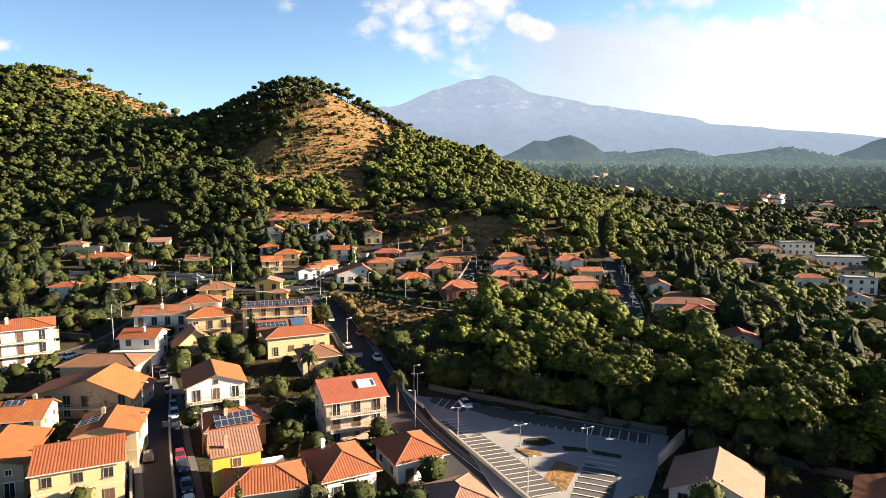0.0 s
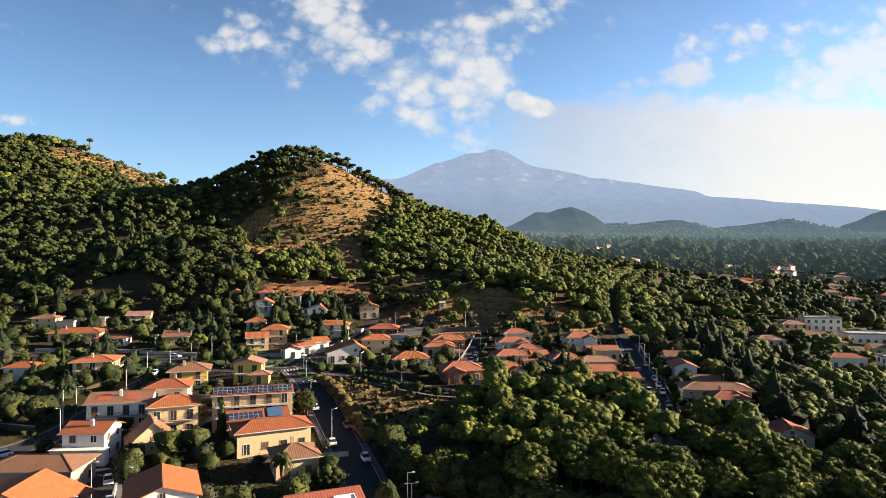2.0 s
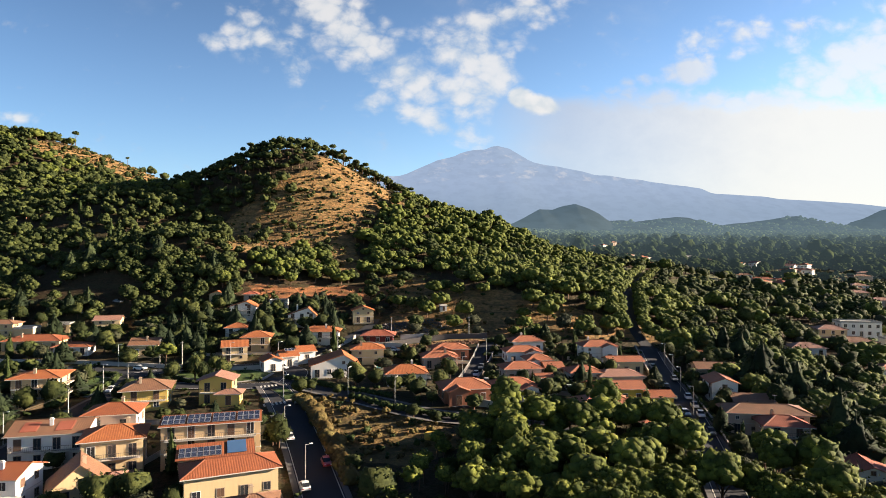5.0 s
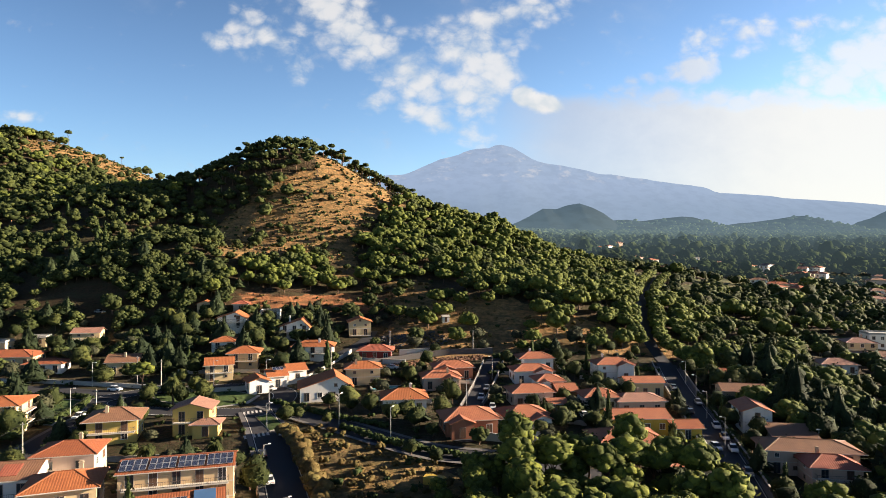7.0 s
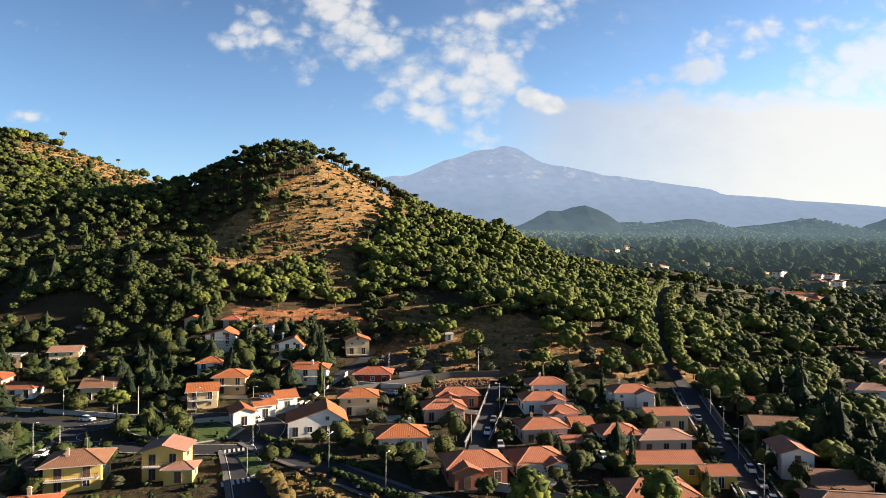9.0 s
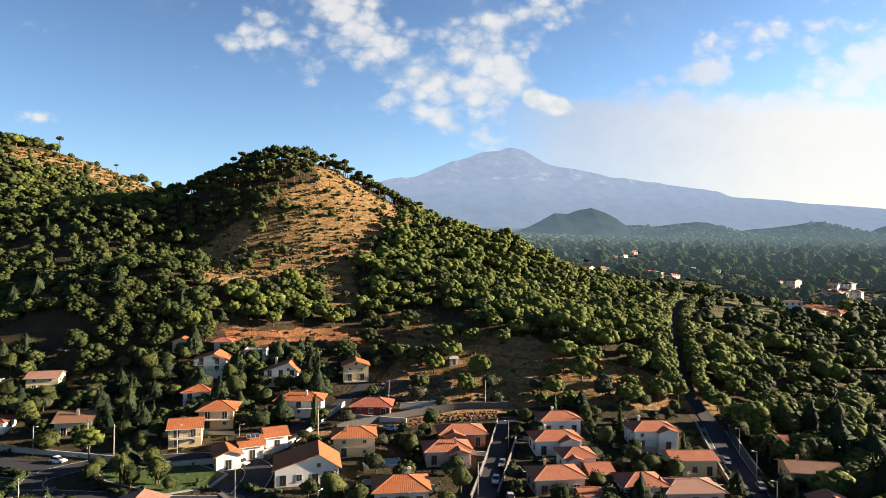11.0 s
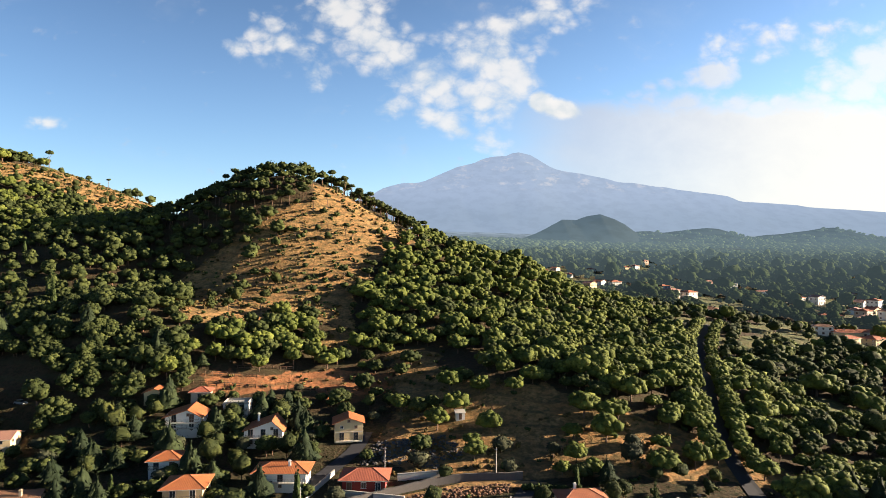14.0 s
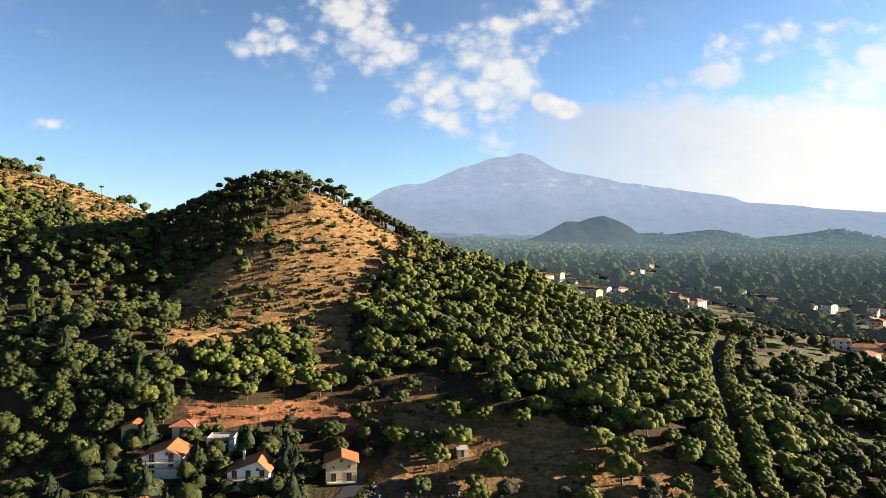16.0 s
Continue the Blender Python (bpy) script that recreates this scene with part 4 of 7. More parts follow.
def panels(top, n_u, n_v, x0, y0, z0, pitch, w=1.0, h=1.65, rz=0.0, gap=0.06, skip=()):
    """Solar panels in rows on a roof slope: each a frame with its cells."""
    if "frame" not in PANEL:
        bm = bmesh.new()
        for a in ((0, 1.0, 0, 0.05), (0, 1.0, 1.6, 1.65), (0, 0.05, 0.05, 1.6), (0.95, 1.0, 0.05, 1.6)):
            box(bm, a[0], a[1], a[2], a[3], 0, 0.06)
        me = bpy.data.meshes.new("solar_panel")
        bm.to_mesh(me), bm.free()
        me.materials.append(M_ALU)
        PANEL["frame"] = me
        PANEL["cell_sheet"] = box_mesh("cell_sheet", M_SOLAR, 0.05, 0.95, 0.05, 1.6, 0.01, 0.045)
    base = pose(x0, y0, z0, pitch, 0, rz) if not rz else pose(x0, y0, z0, 0, 0, rz) @ pose(0, 0, 0, pitch)
    for i in range(n_u):
        for j in range(n_v):
            if (i, j) in skip:
                continue
            p = new("solar_panel", PANEL["frame"])
            p.parent, p.matrix_local = top, base @ pose(i * (w + gap), j * (h + gap), 0.16)
            c = new("cell_sheet", PANEL["cell_sheet"])
            c.parent = p


PANEL = {}

# --- the quarter by the car park ---
h = house(-46.5, 123.3, 25, 10.6, 11.5, 6.0, "gable_y", "white", "orange", 20, 2, "white house with a brown and orange gabled roof", (1,), 0.6)
hs = house(-37.0, 106.4, 27, 9.6, 8.6, 4.3, "hip", "orange", "terra", 20, 1, "orange house with solar panels on its hipped roof", over=0.6)
panels(hs, 6, 2, -3.4, -4.6, 4.62, 20)
yl = house(-31.8, 91.8, 24, 6.8, 6.6, 5.9, "shed", "yellow", "rose", 12, 2, "bright yellow two-storey house with weathered rose tile roof", (), 0.3)
bm = bmesh.new()
box(bm, 3.6, 7.2, -3.0, 0.4, 2.7, 2.82)
for px_ in (3.8, 7.0):
    box(bm, px_ - 0.06, px_ + 0.06, -2.9, -2.78, -0.5, 2.7)
part("canopy", bm, M_AWNING, yl, "white flat canopy beside the wall")
house(-25.6, 85.6, 17, 10.6, 8.0, 3.9, "hip", "tan", "terra", 20, 1, over=0.6)
h2 = house(-17.2, 112.0, 23, 11.0, 9.6, 7.6, "gable_x", "pink", "red", 15, 3, "pale pink three-storey house with red roof and a sunken roof terrace", (1, 2), 0.5, ridge=2.4, chimney=False)
bm = bmesh.new()
for a in ((1.2, 4.4, -2.0, -1.85), (1.2, 4.4, 0.3, 0.45), (1.2, 1.35, -1.85, 0.3), (4.25, 4.4, -1.85, 0.3)):
    box(bm, a[0], a[1], a[2], a[3], -0.05, 0.22)
box(bm, 1.35, 4.25, -1.85, 0.3, -0.04, 0.03)
bmesh.ops.transform(bm, matrix=pose(0, 0, 9.08, 15), verts=bm.verts)
part("roof_terrace", bm, M_AWNING, h2, "white sunken roof terrace")
house(-15.9, 91.9, 28, 8.0, 10.4, 3.7, "hip", "white", "terra", 24, 1, "white bungalow with a large hipped terracotta roof and two small chimneys", over=0.7)
house(-5.5, 97.4, 27, 7.8, 9.2, 3.7, "hip", "white", "terra", 24, 1, "white bungalow with a hipped orange roof beside the avenue", over=0.7)
house(2.0, 82.5, 27, 8, 9, 3.4, "hip", "white", "rose", 20, 1)
house(40.8, 89.6, -28, 11.6, 11.0, 3.0, "gable_y", "white", "rose", 24, 1, "low white house with weathered pink tiles", (), 0.8)
house(63.5, 83.0, -35, 9.5, 12, 3.4, "gable_y", "tan", "orange", 20, 1)
# --- left of the street ---
house(-70.6, 121.4, 3, 20.5, 10.5, 3.8, "gable_y", "tan", "orange", 15, 2, "long tan two-storey house with a broad orange gabled roof", (1,), 0.8, ridge=2.5)
house(-75.0, 136.2, 2, 15.8, 8.6, 4.5, "hip", "tan", "brown", 17, 1)
hl = house(-74.6, 105.6, 14, 10.5, 8.2, 5.0, "gable_x", "cream", "orange", 17, 2, "cream house with orange roof carrying a dark solar panel", (1,), 0.7, ridge=1.0)
panels(hl, 3, 1, -1.6, -0.6, 6.15, 17)
house(-52.3, 86.6, 25, 11.2, 8.0, 6.1, "gable_x", "cream", "terra", 15, 2, "cream two-storey house with ribbed red roof next to the street", (), 0.4, ridge=2.0)
hb = house(-54.4, 99.0, 16, 9.2, 9.6, 6.1, "gable_y", "cream", "orange", 14, 2, "cream house with orange roof and blue solar panels", (), 0.5)
panels(hb, 3, 2, -4.6, 1.2, 6.35, 14, rz=-90)
house(-67.5, 90.5, 18, 11, 13, 5.0, "gable_y", "tan", "orange", 13, 2)
ht = house(-73.8, 151.3, 3, 8.4, 7.6, 6.0, "gable_x", "white", "terra", 19, 2, "white two-storey house with terracotta roof over a wide terrace", (), 0.7)
bm = bmesh.new()
box(bm, -5.6, 5.2, -5.8, -3.82, -2.5, 2.85)
box(bm, -5.8, 5.4, -6.0, -3.82, 2.85, 3.0)
part("terrace", bm, WALLS["white"], ht)
house(-101.5, 147.5, 32, 13, 11, 9.0, "hip", "white", "terra", 14, 3, "white three-storey apartment house with balconies and hipped roof", (1, 2), 0.8, side_balcony=True)
house(-63.2, 155.2, 30, 9.0, 7.5, 2.8, "gable_y", "cream", "brown", 40, 1, "chalet-like house with a steep brown gable roof", (), 0.8)
house(-57.6, 155.8, 30, 5, 5, 2.8, "hip", "cream", "rose", 20, 1, chimney=False)
br_ = house(-77.6, 171.3, 14, 13.5, 9.5, 6.4, "gable_x", "white", "brown", 17, 2, "white house with weathered brown roof and two red tile patches", (1,), 0.7)
for px_ in (-5.0, 1.2):
    bm = bmesh.new()
    uv_ = bm.loops.layers.uv.new("UVMap")
    tt_ = math.tan(radians(17))
    roof_face(bm, uv_, [(px_, -4.2, 6.62 + 0.55 * tt_), (px_ + 2.9, -4.2, 6.62 + 0.55 * tt_), (px_ + 2.9, -1.0, 6.62 + 3.75 * tt_), (px_, -1.0, 6.62 + 3.75 * tt_)], 0.1)
    part("roof_patch", bm, TILES["red"], br_, "newer dark red tiles")
house(-70.3, 180.0, 14, 9.9, 8, 7.0, "hip", "pink", "terra", 18, 2, "pale three-floor house with terracotta hipped roof")
house(-63.2, 166.6, 21, 10.4, 8.4, 6.8, "hip", "cream", "orange", 19, 2, "cream two-storey house with orange hipped roof and balconies", (1,), 0.7)
so = house(-46.2, 171.6, 16, 18.2, 7.6, 7.8, "gable_x", "ochre", "terra", 14, 3, "ochre terraced block of four homes with solar panels on the roof", (1, 2), 0.5)
for k in range(4):
    panels(so, 4, 2, -9.0 + k * 4.6, -3.8, 7.8 + 0.14, 14)
house(-37.6, 156.8, 25, 15.4, 7.6, 4.8, "hip", "cream", "terra", 19, 1, "cream house with a long terracotta hipped roof", (), 0.7)
sb = house(-42.6, 163.6, 20, 12.5, 4.6, 4.4, "shed", "cream", "terra", 12, 1, "cream annexe with solar panels and a blue tarpaulin on its roof", chimney=False)
panels(sb, 7, 2, -6.4, -2.5, 4.42, 12)
bm = bmesh.new()
box(bm, 2.0, 5.4, -2.4, 2.2, -0.03, 0.03)
bmesh.ops.transform(bm, matrix=pose(0, 0, 5.15, 12), verts=bm.verts)
part("tarpaulin", bm, M_TARP, sb, "blue tarpaulin")
house(-29.6, 144.2, 23, 8.2, 7.8, 4.0, "hip", "cream", "brown", 21, 1, "cream bungalow with a dark brown hipped roof among trees")
# --- round the ring ---
house(-104.4, 208, 14, 10.5, 9.5, 7.4, "hip", "ochre", "orange", 12, 3, "pale ochre three-storey house with balconies on two sides", (1, 2), 1.0, side_balcony=True)
house(-74.8, 204, 17, 10.1, 8.6, 5.3, "hip", "straw", "brown", 19, 2, "yellow villa with a brown hipped roof near the ring", (1,), 1.0, antenna=True)
house(-58.6, 208.4, 8, 8.0, 6.9, 5.9, "gable_y", "straw", "rose", 17, 2, "yellow villa with stepped rose tile roofs near the ring", (1,), 0.8)
house(-54.6, 205.6, 8, 5.5, 4.3, 2.9, "hip", "straw", "rose", 17, 1, chimney=False)
house(-127, 209, 8, 8.4, 6.9, 5.0, "hip", "white", "terra", 17, 2)
# --- foot of the hill, left ---
house(-103.5, 263, 12, 9.2, 7.7, 4.0, "gable_x", "cream", "brown", 24, 1)
house(-145, 268, 10, 18.5, 10.3, 3.2, "hip", "cream", "terra", 16, 1)
house(-128, 262, 10, 10.9, 6.9, 2.9, "hip", "white", "terra", 17, 1)
house(-166, 281, 8, 9.2, 6.9, 4.5, "hip", "cream", "brown", 17, 2)
house(-156, 279, 8, 6.7, 6.0, 4.0, "flat", "cream", "brown", 17, 1)
house(-134, 295, 16, 9.2, 7.7, 4.7, "gable_x", "cream", "rose", 18, 2)
house(-150, 290, 14, 7.6, 6.0, 2.9, "flat", "cream", "rose", 18, 1)
# --- foot of the hill, middle ---
house(-99, 318, 12, 6.2, 5.6, 2.8, "gable_y", "cream", "orange", 20, 1, "small cream house with a bright orange roof behind the trees", chimney=False)
house(-85.5, 321, 10, 5.6, 5.2, 3.0, "hip", "pink", "red", 20, 1, "small house with a dark red hipped roof below the terrace", chimney=False)
house(-72, 317, 8, 7.6, 6.0, 3.6, "flat", "white", "rose", 18, 2, "white flat-roofed house with an open terrace below the red earth", (1,), chimney=False)
house(-84, 307, 10, 10.1, 9.5, 4.8, "gable_y", "white", "orange", 17, 3, "white three-storey house with balconies and orange roof at the hill foot", (1, 2), 0.8, ridge=1.5)
house(-59, 305, 8, 10.9, 9.0, 3.9, "gable_y", "white", "orange", 19, 2, "white house with asymmetrical gable and orange roof at the hill foot", (1,), 0.6, ridge=2.5)
house(-34.8, 309, 12, 8.4, 7.7, 5.2, "gable_y", "cream", "orange", 20, 2, "cream two-storey house with gabled orange roof at the hill foot", (0,), 0.7)
house(-79.5, 286, 10, 8.0, 7.7, 4.0, "hip", "white", "orange", 19, 2, "", (1,))
house(-67.5, 271, 10, 9.2, 8.6, 5.0, "hip", "cream", "orange", 19, 2, "", (1,), 0.9)
house(-46.4, 280.5, 4, 13.0, 7.7, 4.7, "hip", "white", "orange", 19, 2, "white two-storey house with a long orange hipped roof", (1,), 0.9)
house(-25, 281, 2, 10.9, 7.7, 3.1, "hip", "red", "red", 19, 1, "dark red single-storey house with red hipped roof on a terrace", chimney=False, over=1.0)
house(-71, 257.5, 18, 8.0, 7.7, 5.0, "gable_x", "cream", "orange", 21, 2, "", (1,))
for k, (x_, y_) in enumerate(((-54.6, 242.5), (-51.2, 249.2), (-47.2, 256.4))):
    u_ = house(x_, y_, 28, 5.5, 6.9, 3.5, "gable_y" if k == 0 else "gable_x", "white", "orange", 20, 1, "small white row house with orange roof behind the road wall", chimney=False, group="white row houses")
    if k == 1:
        panels(u_, 3, 1, -1.2, -2.4, 4.75, 20)
house(-33.6, 236, 14, 13.8, 10.3, 3.6, "gable_y", "white", "orange", 17, 1, "white house with wide low gable and orange roof", (), 0.7, ridge=2.5)
house(-25.5, 252, 10, 10.1, 7.7, 5.0, "hip", "cream", "orange", 19, 2)
house(-11, 224, 8, 10.9, 8.6, 3.4, "hip", "white", "orange", 20, 1, leaves=True)
# --- the clustered villas ---
house(5, 206, 12, 11.8, 8.6, 3.5, "hip", "brick", "coral", 21, 1, "brick-red villa with an orange hipped roof", leaves=True, wing=(-2.6, 5.0, 1.9))
house(1.5, 261, 10, 11.8, 7.7, 3.4, "hip", "brick", "coral", 19, 1, wing=(-2.6, 5.0, 1.3))
house(-2, 249, 10, 10.9, 7.7, 3.4, "hip", "pink", "coral", 19, 1, wing=(2.4, 4.6, 2.0))
house(28.8, 271.5, 8, 10.9, 7.7, 3.8, "hip", "white", "coral", 19, 1)
house(26, 258, 8, 11.8, 7.7, 3.8, "hip", "white", "coral", 19, 1, wing=(2.6, 5.0, 1.5))
house(29.5, 247, 8, 7.6, 6.9, 3.8, "hip", "white", "coral", 19, 1, wing=(-1.7, 3.2, 1.5))
house(33, 240, 8, 5.5, 6.9, 3.1, "gable_x", "brick", "coral", 19, 1, chimney=False)
house(22.5, 234, 10, 10.9, 7.7, 3.8, "hip", "pink", "coral", 19, 1)
house(28.5, 227, 8, 4.6, 4.3, 2.7, "gable_x", "brick", "coral", 18, 1, chimney=False)
house(18.2, 211, 14, 10.5, 8.6, 3.4, "hip", "white", "coral", 20, 1, leaves=True, wing=(2.3, 4.4, 2.0))
house(53, 265, 6, 11.8, 7.7, 4.9, "hip", "white", "coral", 20, 2, antenna=True, wing=(2.6, 5.0, 1.5))
house(57.5, 249, 4, 10.9, 6.5, 4.1, "gable_x", "cream", "coral", 18, 1)
house(41, 233, 6, 9.2, 7.7, 3.6, "hip", "white", "coral", 20, 1)
house(51, 232, 6, 12.6, 7.7, 3.4, "hip", "pink", "rose", 17, 1)
house(45.5, 215, 4, 14.3, 7.7, 3.7, "gable_x", "yellow", "coral", 18, 1, "long yellow house with orange roof and brown doors", leaves=True)
house(56, 212, 4, 6.7, 6.0, 2.9, "gable_x", "yellow", "terra", 18, 1, chimney=False)
house(38.3, 197, 6, 13.9, 9.5, 3.8, "hip", "pink", "coral", 20, 1)
house(46.5, 187, 6, 7.6, 7.7, 3.6, "hip", "pink", "coral", 20, 1, wing=(1.7, 3.2, 1.9))
# --- right of the long street ---
house(92.5, 267, -8, 16.0, 8.6, 3.2, "hip", "tan", "terra", 17, 1)
house(86, 247.5, -8, 11.8, 8.6, 3.8, "gable_x", "tan", "brown", 17, 1)
house(77, 222, -8, 6.7, 9.5, 5.6, "gable_y", "white", "coral", 20, 2)
house(80, 209, -8, 9.2, 6.0, 3.1, "shed", "tan", "brown", 15, 1, chimney=False)
house(76, 196, -8, 17.6, 7.7, 5.0, "hip", "pink", "brown", 16, 2, "large villa with broad brown-red roofs under pines", (), 1.0, antenna=True)
house(76.5, 188.5, -8, 9.2, 6.9, 4.5, "hip", "pink", "red", 20, 2, "lower wing of the villa with red hipped roof", (1,), 0.9)
house(80.5, 166.5, -14, 9.2, 7.7, 3.2, "gable_y", "white", "red", 20, 1, "white house with a dark red gabled roof under trees")
# --- across the right-hand woods ---
house(190, 337, -10, 16.8, 9.5, 6.2, "flat", "white", "rose", 18, 2, "white flat-roofed building with a dark roof storey among trees")
house(167, 320, -12, 11.0, 8.6, 5.6, "hip", "cream", "rose", 18, 2)
house(166, 305, -12, 17.0, 10.0, 3.8, "hip", "white", "brown", 15, 1, "white house under a broad dark brown hipped roof")
house(167, 291, -10, 11.0, 8.6, 3.6, "hip", "cream", "terra", 17, 1)
house(198, 309, -10, 26.0, 12.3, 4.4, "flat", "white", "rose", 18, 1, "long white flat-roofed hall among trees")
house(222, 303, -10, 18.0, 10.3, 4.0, "flat", "white", "rose", 18, 1, "low white hall beside the long one")
house(186, 284, -12, 12.6, 8.6, 3.4, "gable_x", "cream", "brown", 17, 1)
house(152, 258, -10, 13.0, 7.7, 4.2, "hip", "white", "terra", 16, 1)
house(168, 251, -14, 11.5, 8.7, 5.8, "flat", "white", "rose", 17, 2, "white two-storey house with a flat pale roof")
house(149, 225, -14, 10.0, 8.0, 3.4, "gable_y", "white", "brown", 18, 1)
house(140, 291, -8, 11.8, 8.6, 3.2, "hip", "white", "rose", 18, 1)
house(278, 474, -10, 15.0, 9.5, 5.0, "hip", "cream", "rose", 17, 2)
house(276, 446, -12, 14.0, 9.0, 3.8, "hip", "pink", "rose", 17, 1)
house(304, 447, -10, 14.8, 9.5, 7.8, "hip", "brick", "terra", 15, 3, "brick-red three-storey block among trees")
house(242, 527, -12, 17.0, 9.6, 4.6, "hip", "cream", "terra", 17, 1)
house(262, 545, -12, 13.4, 8.6, 3.6, "gable_x", "white", "terra", 17, 1)
house(298, 509, -12, 15.1, 8.6, 4.4, "hip", "tan", "brown", 17, 1)
house(284, 617, -12, 15.1, 8.6, 5.4, "hip", "cream", "terra", 17, 2)
far_rng = random.Random(5)
for k in range(34):
    y_ = far_rng.uniform(430, 1200)
    x_ = far_rng.uniform(0.19, 0.72) * y_ + 40
    house(x_, y_, far_rng.uniform(-30, 20), far_rng.uniform(10, 17), far_rng.uniform(8, 11), far_rng.choice((3.4, 5.8, 5.8)), far_rng.choice(("hip", "gable_x", "hip", "flat")),
          far_rng.choice(("white", "cream", "pink", "white")), far_rng.choice(("terra", "rose", "brown")), 17, 1 if far_rng.random() < 0.4 else 2, chimney=False, group="far houses")

# the hamlet on the plain beyond the spur
FAR_PLOTS = [(111, 1020), (118, 954), (167, 1068), (112, 782), (158, 866), (198, 815), (186, 692), (255, 1138), (314, 1291), (299, 897), (324, 744), (328, 648), (228, 502), (405, 1239), (343, 684), (373, 727)]
for x_, y_ in FAR_PLOTS:
    for k in range(2):
        house(x_ + k * far_rng.uniform(16, 24), y_ + k * far_rng.uniform(4, 14), far_rng.uniform(22, 55), far_rng.uniform(11, 16), far_rng.uniform(8, 11), far_rng.choice((4.5, 6.5, 7.5)), far_rng.choice(("hip", "gable_y", "hip")),
              far_rng.choice(("white", "cream", "pink", "white")), far_rng.choice(("terra", "rose", "coral")), 17, 2, chimney=False, group="far houses")

# ---- car park, walls, islands, cars, lamps, poles ----
def slab(name, poly, mat, lift=0.08, label="", category="pavement", thick=0.3, kind="structure"):
    """A flat piece of paving or planting that follows the slope under its outline."""
    bm = bmesh.new()
    up = [bm.verts.new((x, y, gz(x, y) + lift)) for x, y in poly]
    dn = [bm.verts.new((x, y, gz(x, y) + lift - thick)) for x, y in poly]
    bm.faces.new(up)
    for i in range(len(poly)):
        j = (i + 1) % len(poly)
        bm.faces.new((up[j], up[i], dn[i], dn[j]))
    bmesh.ops.recalc_face_normals(bm, faces=bm.faces)
    bmesh.ops.triangulate(bm, faces=[f for f in bm.faces if len(f.verts) > 4])
    return tagged(bm_object(name, bm, mat), label, category, kind=kind)


def wall_run(name, line, height, mat, label, thick=0.3, step=1.6, cap=True, wobble=0.0, category="wall"):
    """A low wall along a line, with a coping, stepping with the ground."""
    top = new(name)
    top.location = (line[0][0], line[0][1], gz(*line[0]))
    ox, oy, oz = top.location
    pts = road_line(line, step) if len(line) > 2 else [tuple(np.array(line[0]) + (np.array(line[1]) - np.array(line[0])) * f) for f in np.linspace(0, 1, max(2, int(math.dist(*line) / step)))]
    p = np.array(pts)
    d = np.gradient(p, axis=0)
    d /= np.linalg.norm(d, axis=1)[:, None] + 1e-9
    n = np.stack([-d[:, 1], d[:, 0]], 1)
    for nm, half, z0, z1 in (("wall", thick / 2, -0.6, height), ("coping", thick / 2 + 0.06, height, height + 0.1))[: 2 if cap else 1]:
        bm = bmesh.new()
        rings = []
        for i in range(len(p)):
            g = gz(*p[i]) - oz
            k = random.uniform(-wobble, wobble)
            a, b = p[i] - n[i] * half, p[i] + n[i] * half
            rings.append([bm.verts.new(q) for q in ((a[0] - ox, a[1] - oy, g + z0), (a[0] - ox, a[1] - oy, g + z1 + k), (b[0] - ox, b[1] - oy, g + z1 + k), (b[0] - ox, b[1] - oy, g + z0))])
        for r, s in zip(rings, rings[1:]):
            for i in range(3):
                bm.faces.new((r[i], s[i], s[i + 1], r[i + 1]))
        bm.faces.new(rings[0])
        bm.faces.new(rings[-1][::-1])
        bmesh.ops.recalc_face_normals(bm, faces=bm.faces)
        part(nm, bm, mat if nm == "wall" else M_CONCRETE, top)
    return tagged(top, label, category)


M_CARPARK = plain("car_park_asphalt", (0.30, 0.295, 0.29), 0.85, vary=0.3, scale=0.2)
slab("pavement", [(x, y) for x, y in CAR_PARK], M_CARPARK, 0.16, "grey asphalt of the public car park")
M_BAY = plain("bay_asphalt", (0.10, 0.098, 0.10), 0.9, vary=0.4, scale=0.3)
for poly in ([(-2.6, 117.5), (2.6, 119.0), (18.2, 90.5), (12.2, 87.5)], [(-2.0, 128.6), (38.6, 112.4), (37, 108), (-3.8, 124)], [(25.0, 103.2), (30.4, 101.4), (24.4, 86.6), (18.6, 87.8)]):
    slab("pavement", poly, M_BAY, 0.20, "dark worn asphalt of the parking bays")
for k in range(22):
    f = k / 21
    a = np.array((-1.0, 116.5)) + f * (np.array((13.2, 88.5)) - np.array((-1.0, 116.5)))
    b = a + np.array((4.6, 1.6))
    q = np.array((0.05, 0.12))
    slab("parking_line", [tuple(a - q), tuple(b - q), tuple(b + q), tuple(a + q)], M_LINE, 0.30, "faded white parking bay line", "line", 0.02)
for k in range(26):
    f = k / 25
    a = np.array((0.0, 127.6)) + f * (np.array((38.0, 111.8)) - np.array((0.0, 127.6)))
    b = a + np.array((-1.6, -4.2))
    q = np.array((0.11, -0.04))
    slab("parking_line", [tuple(a - q), tuple(b - q), tuple(b + q), tuple(a + q)], M_LINE, 0.30, "faded white parking bay line", "line", 0.02)
for k in range(9):
    a = np.array((24.6, 102.6)) + k / 8 * (np.array((18.6, 88.0)) - np.array((24.6, 102.6)))
    b = a + np.array((5.0, -1.8))
    q = np.array((0.05, 0.12))
    slab("parking_line", [tuple(a - q), tuple(b - q), tuple(b + q), tuple(a + q)], M_LINE, 0.30, "faded white parking bay line", "line", 0.02)
